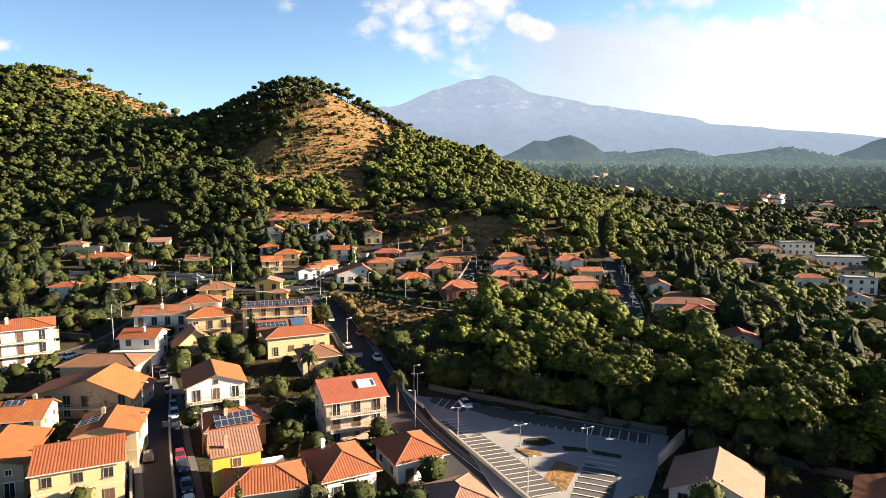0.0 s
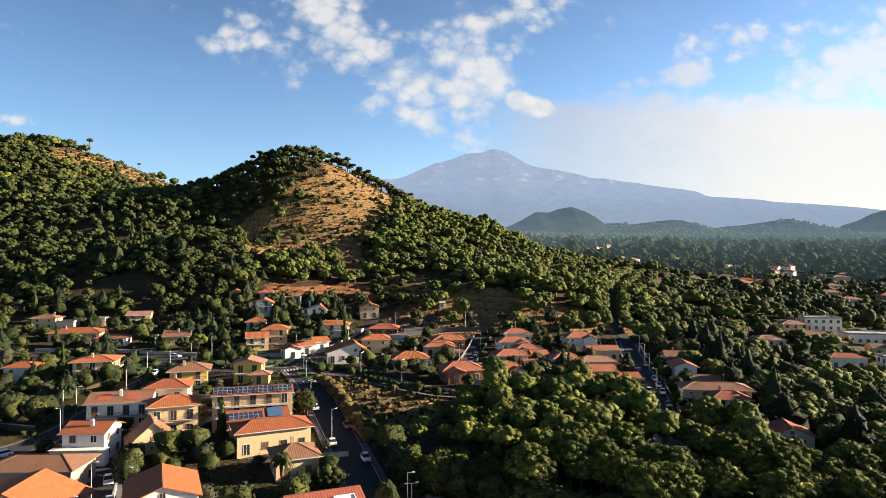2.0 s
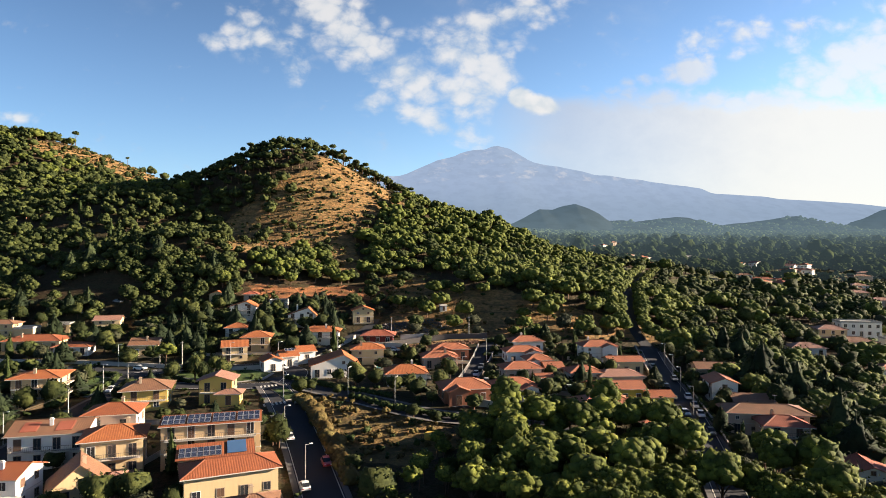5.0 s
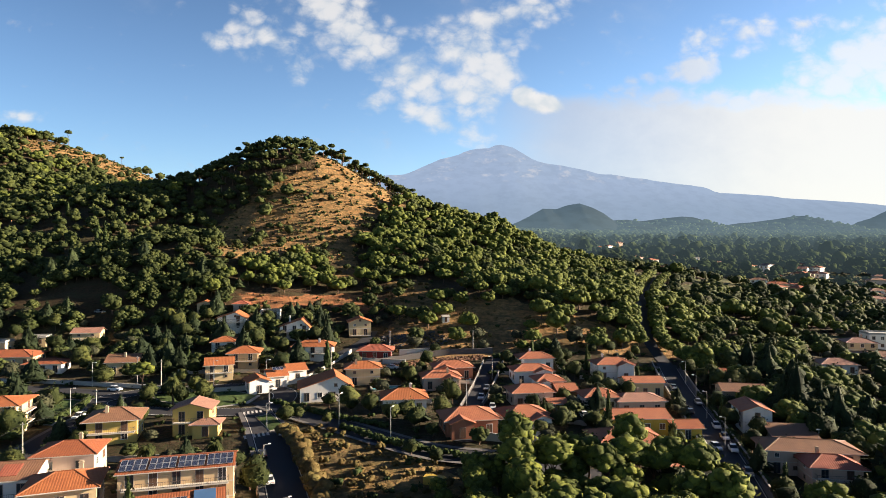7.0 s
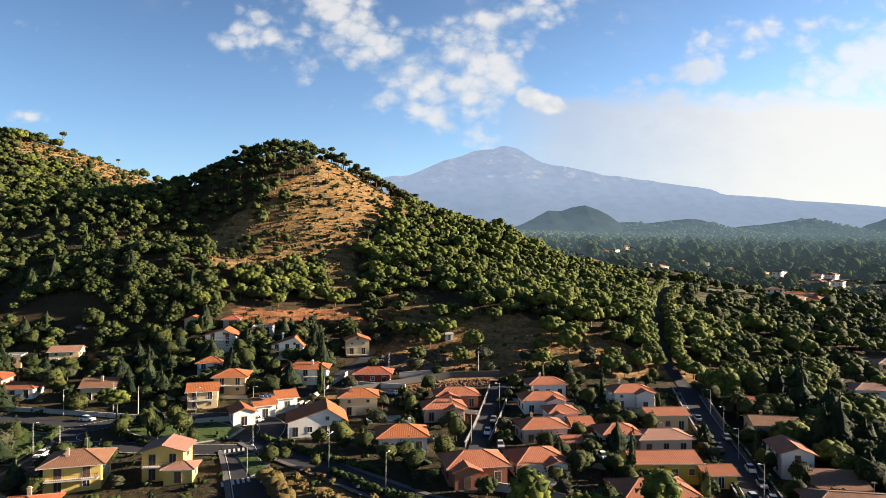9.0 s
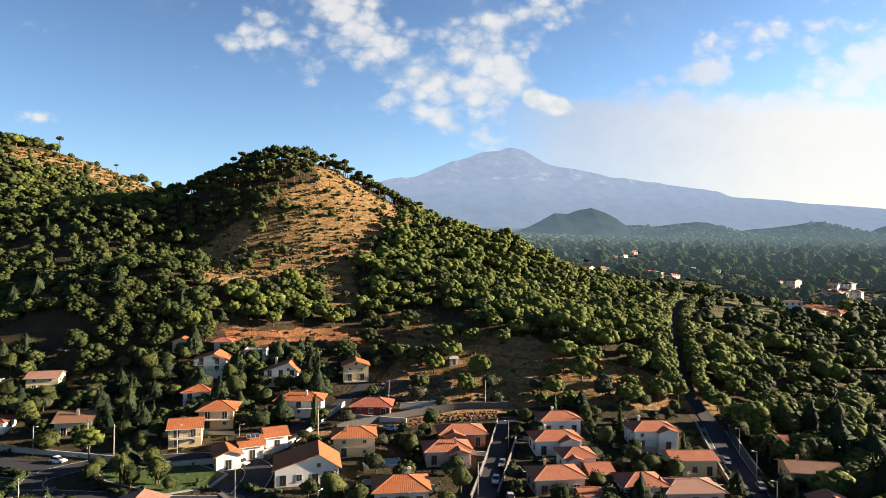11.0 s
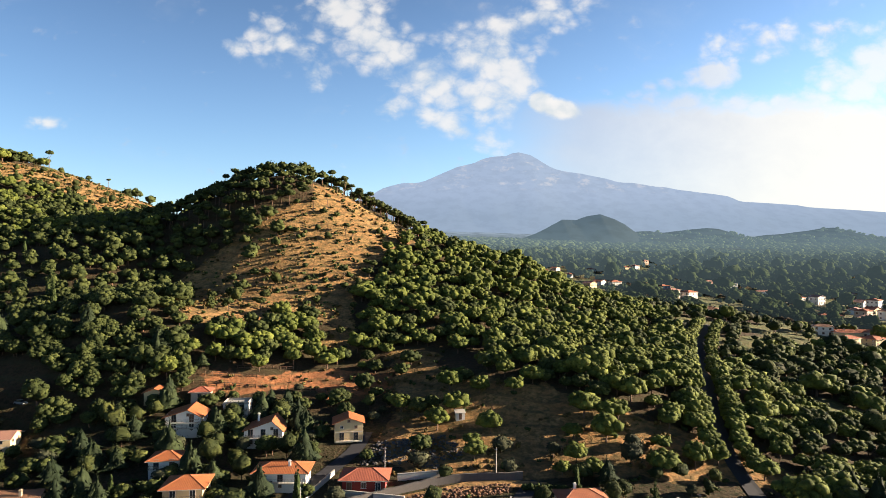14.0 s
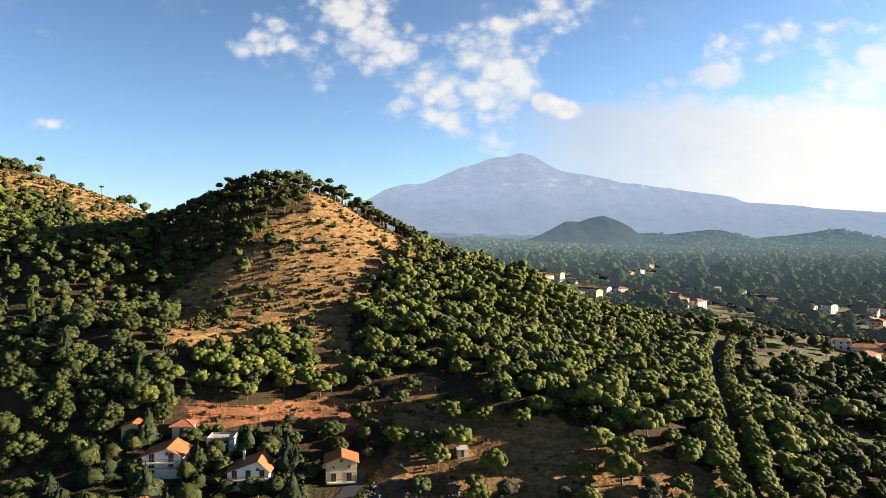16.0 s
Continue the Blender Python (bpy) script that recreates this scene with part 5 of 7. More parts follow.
BEDS = ([(14.9, 109.0), (18.4, 110.0), (20.0, 107.4), (17.4, 106.3), (14.8, 107.2)], [(12.6, 105.0), (16.4, 104.6), (17.0, 102.6), (14.6, 101.8)], [(21.0, 106.3), (25.0, 105.6), (25.2, 104.2), (21.2, 104.7)],
        [(26.0, 104.8), (30.6, 103.2), (30.4, 102.0), (25.8, 103.4)], [(20.3, 103.4), (24.2, 102.8), (18.6, 90.4), (15.6, 94.0)])
for k, bed in enumerate(BEDS):
    slab("flower_bed", bed, G_DRY if k in (1, 4) else G_GARDEN, 0.34 if k < 4 else 0.19, "kerbed bed of dry grass in the car park", "flower bed", 0.5, kind="thing")
for grow, mat, up, nm in ((1.0, G_LAWN, 0.22, "lawn"), (1.07, M_CONCRETE, 0.17, "kerb")):
    island = [(-78, 233), (-62, 226), (-54, 230), (-53, 237), (-61, 242), (-76, 241), (-83, 238)]
    cx_, cy_ = sum(p[0] for p in island) / len(island), sum(p[1] for p in island) / len(island)
    slab(nm, [(cx_ + (px_ - cx_) * grow, cy_ + (py_ - cy_) * grow) for px_, py_ in island], mat, up, "green grass island inside the traffic ring" if nm == "lawn" else "pale concrete kerb round the grass", nm, 0.4)
for grow, mat, up, nm in ((1.0, G_LAWN, 0.2, "lawn"), (1.07, M_CONCRETE, 0.15, "kerb")):
    island = [(-47, 217), (-40.5, 206.5), (-37.5, 208.5), (-44, 219)]
    cx_, cy_ = sum(p[0] for p in island) / len(island), sum(p[1] for p in island) / len(island)
    slab(nm, [(cx_ + (px_ - cx_) * grow, cy_ + (py_ - cy_) * grow) for px_, py_ in island], mat, up, "small kerbed traffic island" if nm == "lawn" else "pale concrete kerb round the grass", nm, 0.4)
for grow, mat, up, nm in ((1.0, G_LAWN, 0.12, "lawn"), (1.07, M_CONCRETE, 0.07, "kerb")):
    island = [(-118, 236), (-98, 233), (-96, 214), (-112, 216)]
    cx_, cy_ = sum(p[0] for p in island) / len(island), sum(p[1] for p in island) / len(island)
    slab(nm, [(cx_ + (px_ - cx_) * grow, cy_ + (py_ - cy_) * grow) for px_, py_ in island], mat, up, "green lawn beside the road" if nm == "lawn" else "pale concrete kerb round the grass", nm, 0.4)

wall_run("wall", [(-8.6, 131.5), (-3.9, 123.2)], 0.8, M_PALEWALL, "low pale wall along the avenue")
wall_run("wall", [(-1.9, 117.4), (4, 104.8), (11.3, 89.6), (16, 80)], 0.9, M_PALEWALL, "low pale wall between car park and avenue")
wall_run("wall", [(-3, 132.5), (13, 125.6), (28, 119), (42, 113.2)], 1.3, M_STONE, "dark lava-stone wall below the pine grove", 0.6, 1.2, False, 0.12)
wall_run("wall", [(44, 110), (36, 100)], 2.2, M_PALEWALL, "tall pale boundary wall beside the low house")
wall_run("wall", [(46, 113), (62, 99), (84, 91)], 1.3, M_STONE, "dark stone wall along the grove", 0.5, 1.4, False, 0.1)
wall_run("wall", [(-66.5, 241.3), (-57, 244.3), (-45.8, 251.0), (-40.8, 264), (-38.5, 274), (-34.5, 287)], 1.25, M_PALEWALL, "white curving wall along the hillside road", 0.35)
wall_run("wall", [(-66.5, 241.3), (-90, 246), (-120, 249.5), (-150, 249)], 1.1, M_PALEWALL, "pale garden wall along the road", 0.35)
wall_run("wall", [(-33, 267.5), (-18, 276.5), (-2, 283.5), (16, 285.5)], 1.9, M_STONE, "dark retaining wall of lava stone below the track", 0.7, 1.5, False, 0.15)
wall_run("wall", [(-33, 276), (-14, 272.8)], 1.6, M_PALEWALL, "pale terrace wall below the red house", 0.4)
wall_run("wall", [(-17, 284), (-4, 286.5)], 1.8, M_PALEWALL, "pale garden wall behind the red house", 0.4)
wall_run("wall", [(-150, 170), (-112, 168), (-95, 165)], 1.4, M_STONE, "long dark wall beside the empty plot", 0.4)
wall_run("wall", [(-86, 262), (-60, 262.5)], 1.3, M_PALEWALL, "pale garden wall", 0.3)
for (a, b) in (((-38.0, 84.5), (-60.5, 135.5)), ((-44.2, 84.5), (-66.8, 132.5))):
    wall_run("wall", [a, ((a[0] + b[0]) / 2 - 0.6, (a[1] + b[1]) / 2), b], 1.2, M_PALEWALL, "pale garden wall along the narrow street", 0.25)
for a, b in (((53.2, 184), (71.0, 281)), ((61.6, 182), (80.6, 281))):
    wall_run("wall", [a, ((a[0] + b[0]) / 2 + 0.6, (a[1] + b[1]) / 2), b], 1.2, M_STONE, "garden wall along the long street", 0.3)
for a, b in (((9.4, 228), (19, 276)), ((3.6, 225), (12.2, 275))):
    wall_run("wall", [a, b], 1.1, M_STONE, "dark garden wall along the villa lane", 0.25)
# plot walls between the villas
for a, b in (((12, 219), (34, 215)), ((13, 241), (34, 238.5)), ((15, 264), (36, 262)), ((37, 205), (37, 278)), ((37, 224), (64, 219)), ((38, 243), (66, 239)), ((42, 262), (70, 258)), ((-20, 232), (-4, 230)), ((-8, 254), (8, 252)),
             ((-58, 128), (-36, 134)), ((-52, 112), (-30, 118)), ((-27, 120), (-24, 100)), ((-40, 148), (-20, 152)), ((-60, 160), (-55, 182)), ((-78, 190), (-48, 192))):
    wall_run("wall", [a, b], 1.0, M_PALEWALL if (a[0] + b[1]) % 2 < 1.2 else M_STONE, "low garden wall between plots", 0.22)


def hedge(line, height=1.5, width=1.2, mat=None, label="clipped green hedge"):
    rs = np.random.default_rng(int(abs(line[0][0] * 7 + line[0][1])))
    pts = np.array(road_line(line, 0.9))
    reps = 3
    c = np.repeat(pts, reps, 0) + rs.normal(0, width * 0.22, (len(pts) * reps, 2))
    z = ground_z(c[:, 0], c[:, 1]) + rs.uniform(0.3, 0.75, len(c)) * height
    cc = np.column_stack([c, z])
    rad = np.full(len(cc), width * 0.5) * rs.uniform(0.7, 1.25, len(cc))
    leaf = join([lumps(rs, cc, rad, 0.85, ICO1, 0.25), tufts(rs, cc, rad, 0.9, len(cc) * 9, 0.3)])
    ob = new("hedge", array_mesh("hedge", leaf[0], leaf[1], [mat or M_HEDGE]))
    return tagged(ob, label, "hedge")


# ---- cars ----
CAR_PAINT = {}
for nm, c in (("white", (0.70, 0.70, 0.69)), ("silver", (0.42, 0.43, 0.44)), ("black", (0.018, 0.018, 0.02)), ("dark_blue", (0.025, 0.04, 0.10)), ("red", (0.36, 0.02, 0.02)), ("grey", (0.14, 0.145, 0.15))):
    m_, t_, b_ = material(nm + "_car_paint", 0.28)
    b_.inputs["Base Color"].default_value = rgb(c)
    b_.inputs["Specular IOR Level"].default_value = 0.5
    b_.inputs["Coat Weight"].default_value = 0.6
    CAR_PAINT[nm] = m_


def loft(bm, sections):
    rings = [[bm.verts.new(p) for p in s] for s in sections]
    n = len(rings[0])
    for a, b in zip(rings, rings[1:]):
        for i in range(n):
            j = (i + 1) % n
            bm.faces.new((a[i], b[i], b[j], a[j]))
    bm.faces.new(rings[0][::-1])
    bm.faces.new(rings[-1])
    bmesh.ops.recalc_face_normals(bm, faces=bm.faces)


def car_section(y, half, z0, z1, inset=0.12):
    return [(-half, y, z0), (-half, y, z1 - 0.18), (-half + inset, y, z1), (half - inset, y, z1), (half, y, z1 - 0.18), (half, y, z0)]


CAR_FIRST = {}


def car(x, y, rot, paint):
    z = gz(x, y) + 0.13
    if paint in CAR_FIRST:
        return copy_thing(CAR_FIRST[paint], pose(x, y, z, 0, 0, rot))
    top = new("car")
    bm = bmesh.new()
    loft(bm, [car_section(yy, hw, z0, z1) for yy, hw, z0, z1 in ((-2.05, 0.68, 0.35, 0.62), (-1.85, 0.82, 0.24, 0.74), (-1.0, 0.86, 0.22, 0.86), (0.9, 0.86, 0.22, 0.92), (1.8, 0.83, 0.24, 0.92), (2.05, 0.72, 0.36, 0.80))])
    part("body", bm, CAR_PAINT[paint], top, smooth=False)
    bm = bmesh.new()
    loft(bm, [[(-hw, yy, 0.86), (-hw + 0.1, yy, z1), (hw - 0.1, yy, z1), (hw, yy, 0.86)] for yy, hw, z1 in ((-0.95, 0.74, 0.90), (-0.25, 0.74, 1.38), (1.1, 0.73, 1.40), (1.78, 0.70, 0.96))])
    part("window", bm, M_GLASS, top, "dark glass cabin windows")
    bm = bmesh.new()
    loft(bm, [[(-0.63, yy, z - 0.03), (-0.60, yy, z + 0.04), (0.60, yy, z + 0.04), (0.63, yy, z - 0.03)] for yy, z in ((-0.22, 1.38), (0.4, 1.43), (1.12, 1.40))])
    part("roof", bm, CAR_PAINT[paint], top)
    if "wheel" not in CAR_FIRST:
        bm = bmesh.new()
        bmesh.ops.create_cone(bm, cap_ends=True, segments=12, radius1=0.31, radius2=0.31, depth=0.2)
        bmesh.ops.transform(bm, matrix=pose(0, 0, 0, 0, 90, 0), verts=bm.verts)
        me = bpy.data.meshes.new("wheel")
        bm.to_mesh(me), bm.free()
        me.materials.append(M_TYRE)
        CAR_FIRST["wheel"] = me
    for sx in (-0.76, 0.76):
        for sy in (-1.3, 1.3):
            w_ = new("wheel", CAR_FIRST["wheel"])
            w_.parent, w_.location = top, (sx, sy, 0.31)
    for sx in (-0.55, 0.55):
        for yy, mat, nm in ((-2.0, M_AWNING, "headlight"), (2.0, CAR_PAINT["red"], "tail_light")):
            bm = bmesh.new()
            box(bm, sx - 0.16, sx + 0.16, yy - 0.06, yy + 0.06, 0.58, 0.70)
            part(nm, bm, mat, top)
    top.matrix_basis = pose(x, y, z, 0, 0, rot)
    tagged(top, f"{paint.replace('_', ' ')} hatchback car parked at the roadside", "car", "parked cars")
    CAR_FIRST[paint] = top
    return top


def along(name, f, side, paint, flip=False):
    line, width = ROADS[name]
    p = np.array(line)
    i = min(int(f * (len(p) - 1)), len(p) - 2)
    d = p[i + 1] - p[i]
    d /= np.linalg.norm(d) + 1e-9
    q = p[i] + np.array((-d[1], d[0])) * side * (width / 2 - 1.15)
    car(q[0], q[1], math.degrees(math.atan2(d[1], d[0])) + (90 if flip else -90), paint)


for f, s, c in ((0.20, -1, "white"), (0.25, -1, "dark_blue"), (0.31, -1, "dark_blue"), (0.36, -1, "red"), (0.38, 1, "black"), (0.50, -1, "white"), (0.545, -1, "silver"), (0.59, -1, "black"), (0.67, -1, "grey"), (0.71, 1, "white"), (0.77, -1, "white"), (0.85, 1, "grey")):
    along("street", f, s, c, s > 0)
for f, s, c in ((0.50, -1, "white"), (0.57, 1, "white"), (0.62, -1, "red"), (0.70, 1, "white"), (0.84, -1, "grey"), (0.78, 1, "black")):
    along("avenue", f, s, c, s > 0)
for f, s, c in ((0.30, -1, "grey"), (0.42, -1, "white"), (0.48, -1, "silver"), (0.54, -1, "white"), (0.62, 1, "black"), (0.70, -1, "grey"), (0.80, 1, "white")):
    along("long_street", f, s, c, s > 0)
for f, s, c in ((0.12, 1, "white"), (0.2, 1, "grey"), (0.25, 1, "silver"), (0.40, -1, "white"), (0.9, 1, "white")):
    along("lower_road", f, s, c)
for x, y, r, c in ((4.6, 124.2, 20, "white"), (-96, 243, 80, "white"), (-51, 243, 60, "silver"), (9.5, 236, -8, "white"), (11.6, 246, -10, "grey"), (33.5, 228.5, -10, "white"), (35, 222, 10, "white"), (87, 178, 70, "grey"), (60.5, 204, 0, "silver"), (-160, 309, 70, "white"), (-153, 311, 80, "silver"), (-146, 309, 60, "dark_blue"), (-139, 311, 75, "grey"), (-150, 303, 20, "white"), (-18, 268, 70, "silver"), (12, 226, 0, "silver"), (-88, 143, 40, "grey"), (-100, 139, 60, "dark_blue"), (-112, 137, 70, "white")):
    car(x, y, r, c)


# ---- lamps and poles ----
def street_lamp(x, y, height=7.0, rot=0.0, double=False):
    top = new("street_lamp")
    z = gz(x, y)
    bm = bmesh.new()
    bmesh.ops.create_cone(bm, cap_ends=True, segments=8, radius1=0.10, radius2=0.06, depth=height)
    bmesh.ops.translate(bm, vec=(0, 0, height / 2), verts=bm.verts)
    part("pole", bm, M_METAL, top)
    for s in (1, -1) if double else (1,):
        bm = bmesh.new()
        box(bm, 0 if s > 0 else -1.0, 1.0 if s > 0 else 0, -0.04, 0.04, height - 0.12, height - 0.02)
        part("arm", bm, M_METAL, top)
        bm = bmesh.new()
        loft(bm, [[(s * xx, -hw, height - 0.05), (s * xx, -hw * 0.7, height + 0.1), (s * xx, hw * 0.7, height + 0.1), (s * xx, hw, height - 0.05)] for xx, hw in ((0.75, 0.07), (0.85, 0.14), (1.2, 0.12), (1.3, 0.05))])
        part("lamp_head", bm, M_AWNING, top)
    top.matrix_basis = pose(x, y, z, 0, 0, rot)
    return tagged(top, "slim grey steel street lamp" if not double else "grey car park lamp with two heads", "street lamp", "street lamps")


def utility_pole(x, y, height=8.5):
    top = new("utility_pole")
    bm = bmesh.new()
    bmesh.ops.create_cone(bm, cap_ends=True, segments=8, radius1=0.16, radius2=0.10, depth=height)
    bmesh.ops.translate(bm, vec=(0, 0, height / 2), verts=bm.verts)
    part("pole", bm, M_CONCRETE, top)
    bm = bmesh.new()
    box(bm, -0.5, 0.5, -0.05, 0.05, height - 0.5, height - 0.4)
    part("crossbar", bm, M_METAL, top)
    top.location = (x, y, gz(x, y))
    return tagged(top, "pale concrete utility pole carrying wires", "utility pole", "utility poles")


for x, y in ((2.7, 109), (12.7, 89.3), (13.6, 106), (25.2, 105.3), (-5.3, 126.5)):
    street_lamp(x, y, 6.0 if x < 13 else 4.2, 20, True)
for x, y, r in ((-6.1, 128, 0), (-5.2, 113.9, 180), (-25, 160, 30), (-34, 180, 30), (-45.5, 223, 0), (-40.5, 204, 10), (-25.2, 210, 60), (-12, 199, 60), (-54.5, 251, 0), (-62, 130, 0), (-57.5, 116, 0), (-50.5, 101, 0), (-40.3, 101, 180), (-46, 113, 180), (-53, 128, 180),
                (72.5, 246, 180), (68.3, 228, 180), (63, 205, 180), (75.5, 262, 180), (5.2, 228, 0), (14.0, 258, 180), (-86, 160, 180), (-93, 178, 0), (-95, 220, 0), (-70, 250, 0), (-105, 247, 0)):
    street_lamp(x, y, 7.2, r)
POLES = [(-100, 158), (-91.5, 170), (-86.5, 190), (-85, 214), (-84, 246)]
for x, y in POLES + [(9, 285), (-20.5, 285), (-37, 262), (-93, 250)]:
    utility_pole(x, y)
for (ax, ay), (bx, by) in zip(POLES, POLES[1:]):
    cu = bpy.data.curves.new("power_line", "CURVE")
    cu.dimensions, cu.bevel_depth, cu.bevel_resolution = "3D", 0.035, 0
    sp = cu.splines.new("POLY")
    sp.points.add(12)
    for i in range(13):
        f = i / 12
        sp.points[i].co = (ax + (bx - ax) * f, ay + (by - ay) * f, (gz(ax, ay) * (1 - f) + gz(bx, by) * f) + 8.2 - 1.2 * 4 * f * (1 - f), 1)
    cu.materials.append(M_TYRE)
    tagged(new("power_line", cu), "thin dark power line sagging between poles", "cable", "power lines")



# a yellow builder's container and the white yard wall by the field
skip = new("container")
bm = bmesh.new()
loft(bm, [[(-hw, yy, 0.1), (-hw - 0.1, yy, 1.5), (hw + 0.1, yy, 1.5), (hw, yy, 0.1)] for yy, hw in ((-1.9, 0.8), (-1.5, 0.9), (1.5, 0.9), (1.9, 0.8))])
M_SKIP = plain("yellow_container", (0.50, 0.33, 0.06), 0.6, vary=0.4, scale=1.5)
part("body", bm, M_SKIP, skip)
for k in range(5):
    bm = bmesh.new()
    for s in (-1, 1):
        box(bm, s * 0.97 - 0.05, s * 0.97 + 0.05, -1.4 + k * 0.7, -1.3 + k * 0.7, 0.15, 1.55)
    part("rib", bm, M_SKIP, skip)
skip.matrix_basis = pose(-2, 179, gz(-2, 179), 0, 0, 70)
tagged(skip, "yellow steel builder's container at the field edge", "container")
wall_run("wall", [(8.5, 199.5), (22, 196)], 1.7, M_PALEWALL, "white yard wall beside the villa", 0.3)

for cx_, cy_, turn in ((-42.5, 203.5, 24), (-49.5, 221, 20), (-38, 219, -40)):
    for k in range(6):
        q = [pose(cx_, cy_, 0, 0, 0, turn) @ Vector((-2.9 + k * 1.0 + a, b, 0)) for a, b in ((0, -1.1), (0.5, -1.1), (0.5, 1.1), (0, 1.1))]
        slab("crossing_stripe", [(v.x, v.y) for v in q], M_LINE, 0.15, "worn white stripe of a zebra crossing", "road marking", 0.02)


# a small teal pool in a villa's garden
pool = new("swimming_pool")
bm = bmesh.new()
for a in ((-4.6, 4.6, -2.6, -2.1), (-4.6, 4.6, 2.1, 2.6), (-4.6, -4.1, -2.1, 2.1), (4.1, 4.6, -2.1, 2.1)):
    box(bm, a[0], a[1], a[2], a[3], -0.8, 0.45)
part("rim", bm, M_PALEWALL, pool, "pale stone rim")
bm = bmesh.new()
box(bm, -4.1, 4.1, -2.1, 2.1, -0.8, 0.28)
part("water", bm, M_POOL, pool, "still teal water")
pool.matrix_basis = pose(-17.5, 244.8, gz(-17.5, 244.8), 0, 0, 12)
tagged(pool, "small teal garden pool with a pale stone rim", "pool")

# a pale hut among the pines at the foot of the hill
hut = new("garden_shed")
bm = bmesh.new()
box(bm, -1.4, 1.4, -1.1, 1.1, -0.5, 2.1)
part("wall", bm, WALLS["white"], hut)
bm = bmesh.new()
uv_ = bm.loops.layers.uv.new("UVMap")
roof_face(bm, uv_, [(-1.7, -1.4, 2.1), (1.7, -1.4, 2.1), (1.7, 1.4, 2.7), (-1.7, 1.4, 2.7)], 0.1)
part("roof", bm, M_CONCRETE, hut, "grey sheet roof")
bm = bmesh.new()
box(bm, -0.45, 0.45, -1.16, -1.1, 0, 1.9)
part("door", bm, M_SHUTTER, hut)
hut.matrix_basis = pose(-1, 317, gz(-1, 317), 0, 0, 12)
tagged(hut, "small white shed with a sloping grey roof among pines", "shed")

# rubble of lava stone on the terraces and along the cutting below the track
rock_rng = np.random.default_rng(8)
RUBBLE = ([(-29, 292), (-6, 290), (2, 300), (-6, 309), (-26, 306)], CUTTING)
for poly, count in zip(RUBBLE, (420, 520)):
    vs, fs, n_ = [], [], 0
    lo, hi = np.min(poly, 0), np.max(poly, 0)
    bm = bmesh.new()
    bmesh.ops.create_icosphere(bm, subdivisions=1, radius=1)
    ball = np.array([v.co[:] for v in bm.verts]), np.array([[v.index for v in f.verts] for f in bm.faces])
    bm.free()
    while len(vs) < count:
        q = rock_rng.uniform(lo, hi)
        if inside(poly, q[0], q[1]):
            v = ball[0] * rock_rng.uniform(0.16, 0.62) * np.array([1, 1, 0.7]) * rock_rng.uniform(0.7, 1.3, (len(ball[0]), 1))
            vs.append(v + np.array([q[0], q[1], gz(*q) + 0.1]))
            fs.append(ball[1] + n_)
            n_ += len(v)
    tagged(new("rubble", array_mesh("rubble", np.concatenate(vs), np.concatenate(fs), [M_STONE if count == 420 else M_RUBBLE])), "loose lava stones on the terraced ground", "rubble", kind="stuff")


def rail_fence(a, b, label):
    """A rough paddock fence of posts and two rails."""
    top = new("fence")
    top.location = (a[0], a[1], gz(*a))
    n = max(3, int(math.dist(a, b) / 2.4))
    pts = [(a[0] + (b[0] - a[0]) * k / n, a[1] + (b[1] - a[1]) * k / n) for k in range(n + 1)]
    for x, y in pts:
        bm = bmesh.new()
        dx_, dy_, dz_ = x - a[0], y - a[1], gz(x, y) - gz(*a)
        box(bm, dx_ - 0.08, dx_ + 0.08, dy_ - 0.08, dy_ + 0.08, dz_ - 0.4, dz_ + 1.5)
        part("post", bm, M_BARK, top)
    for up in (0.6, 1.25):
        for (x0, y0), (x1, y1) in zip(pts, pts[1:]):
            bm = bmesh.new()
            loft(bm, [[(x - a[0], y - a[1] + u, gz(x, y) - gz(*a) + up + v) for u, v in ((-0.05, -0.07), (0.05, -0.07), (0.05, 0.07), (-0.05, 0.07))] for x, y in ((x0, y0), (x1, y1))])
            part("rail", bm, M_BARK, top)
    tagged(top, label, "fence")


for a, b in (((-91, 327), (-66, 331.5)), ((-89, 331.5), (-70, 336.5)), ((-80, 338), (-62, 345)), ((-58, 333), (-30, 338))):
    rail_fence(a, b, "rough post and rail fence on the red earth terrace")

# ---- trees ----
def ico(sub):
    bm = bmesh.new()
    bmesh.ops.create_icosphere(bm, subdivisions=sub, radius=1)
    v = np.array([p.co[:] for p in bm.verts])
    f = np.array([[p.index for p in q.verts] for q in bm.faces])
    bm.free()
    return v, f


ICO1, ICO2, ICO3, ICO4 = ico(1), ico(2), ico(3), ico(4)


def lumps(rs, centres, radii, squash, shape, rough=0.22):
    """Knobbly clumps of foliage."""
    sv, sf = shape
    vs, fs = [], []
    for i, (c, r) in enumerate(zip(centres, radii)):
        k = 1 + rs.normal(0, rough, len(sv))
        q = sv * np.array([r, r, r * squash]) * np.clip(k, 0.55, 1.5)[:, None]
        a = rs.uniform(0, 6.28)
        q = q @ np.array([[math.cos(a), -math.sin(a), 0], [math.sin(a), math.cos(a), 0], [0, 0, 1]])
        vs.append(q + c)
        fs.append(sf + i * len(sv))
    return np.concatenate(vs), np.concatenate(fs)


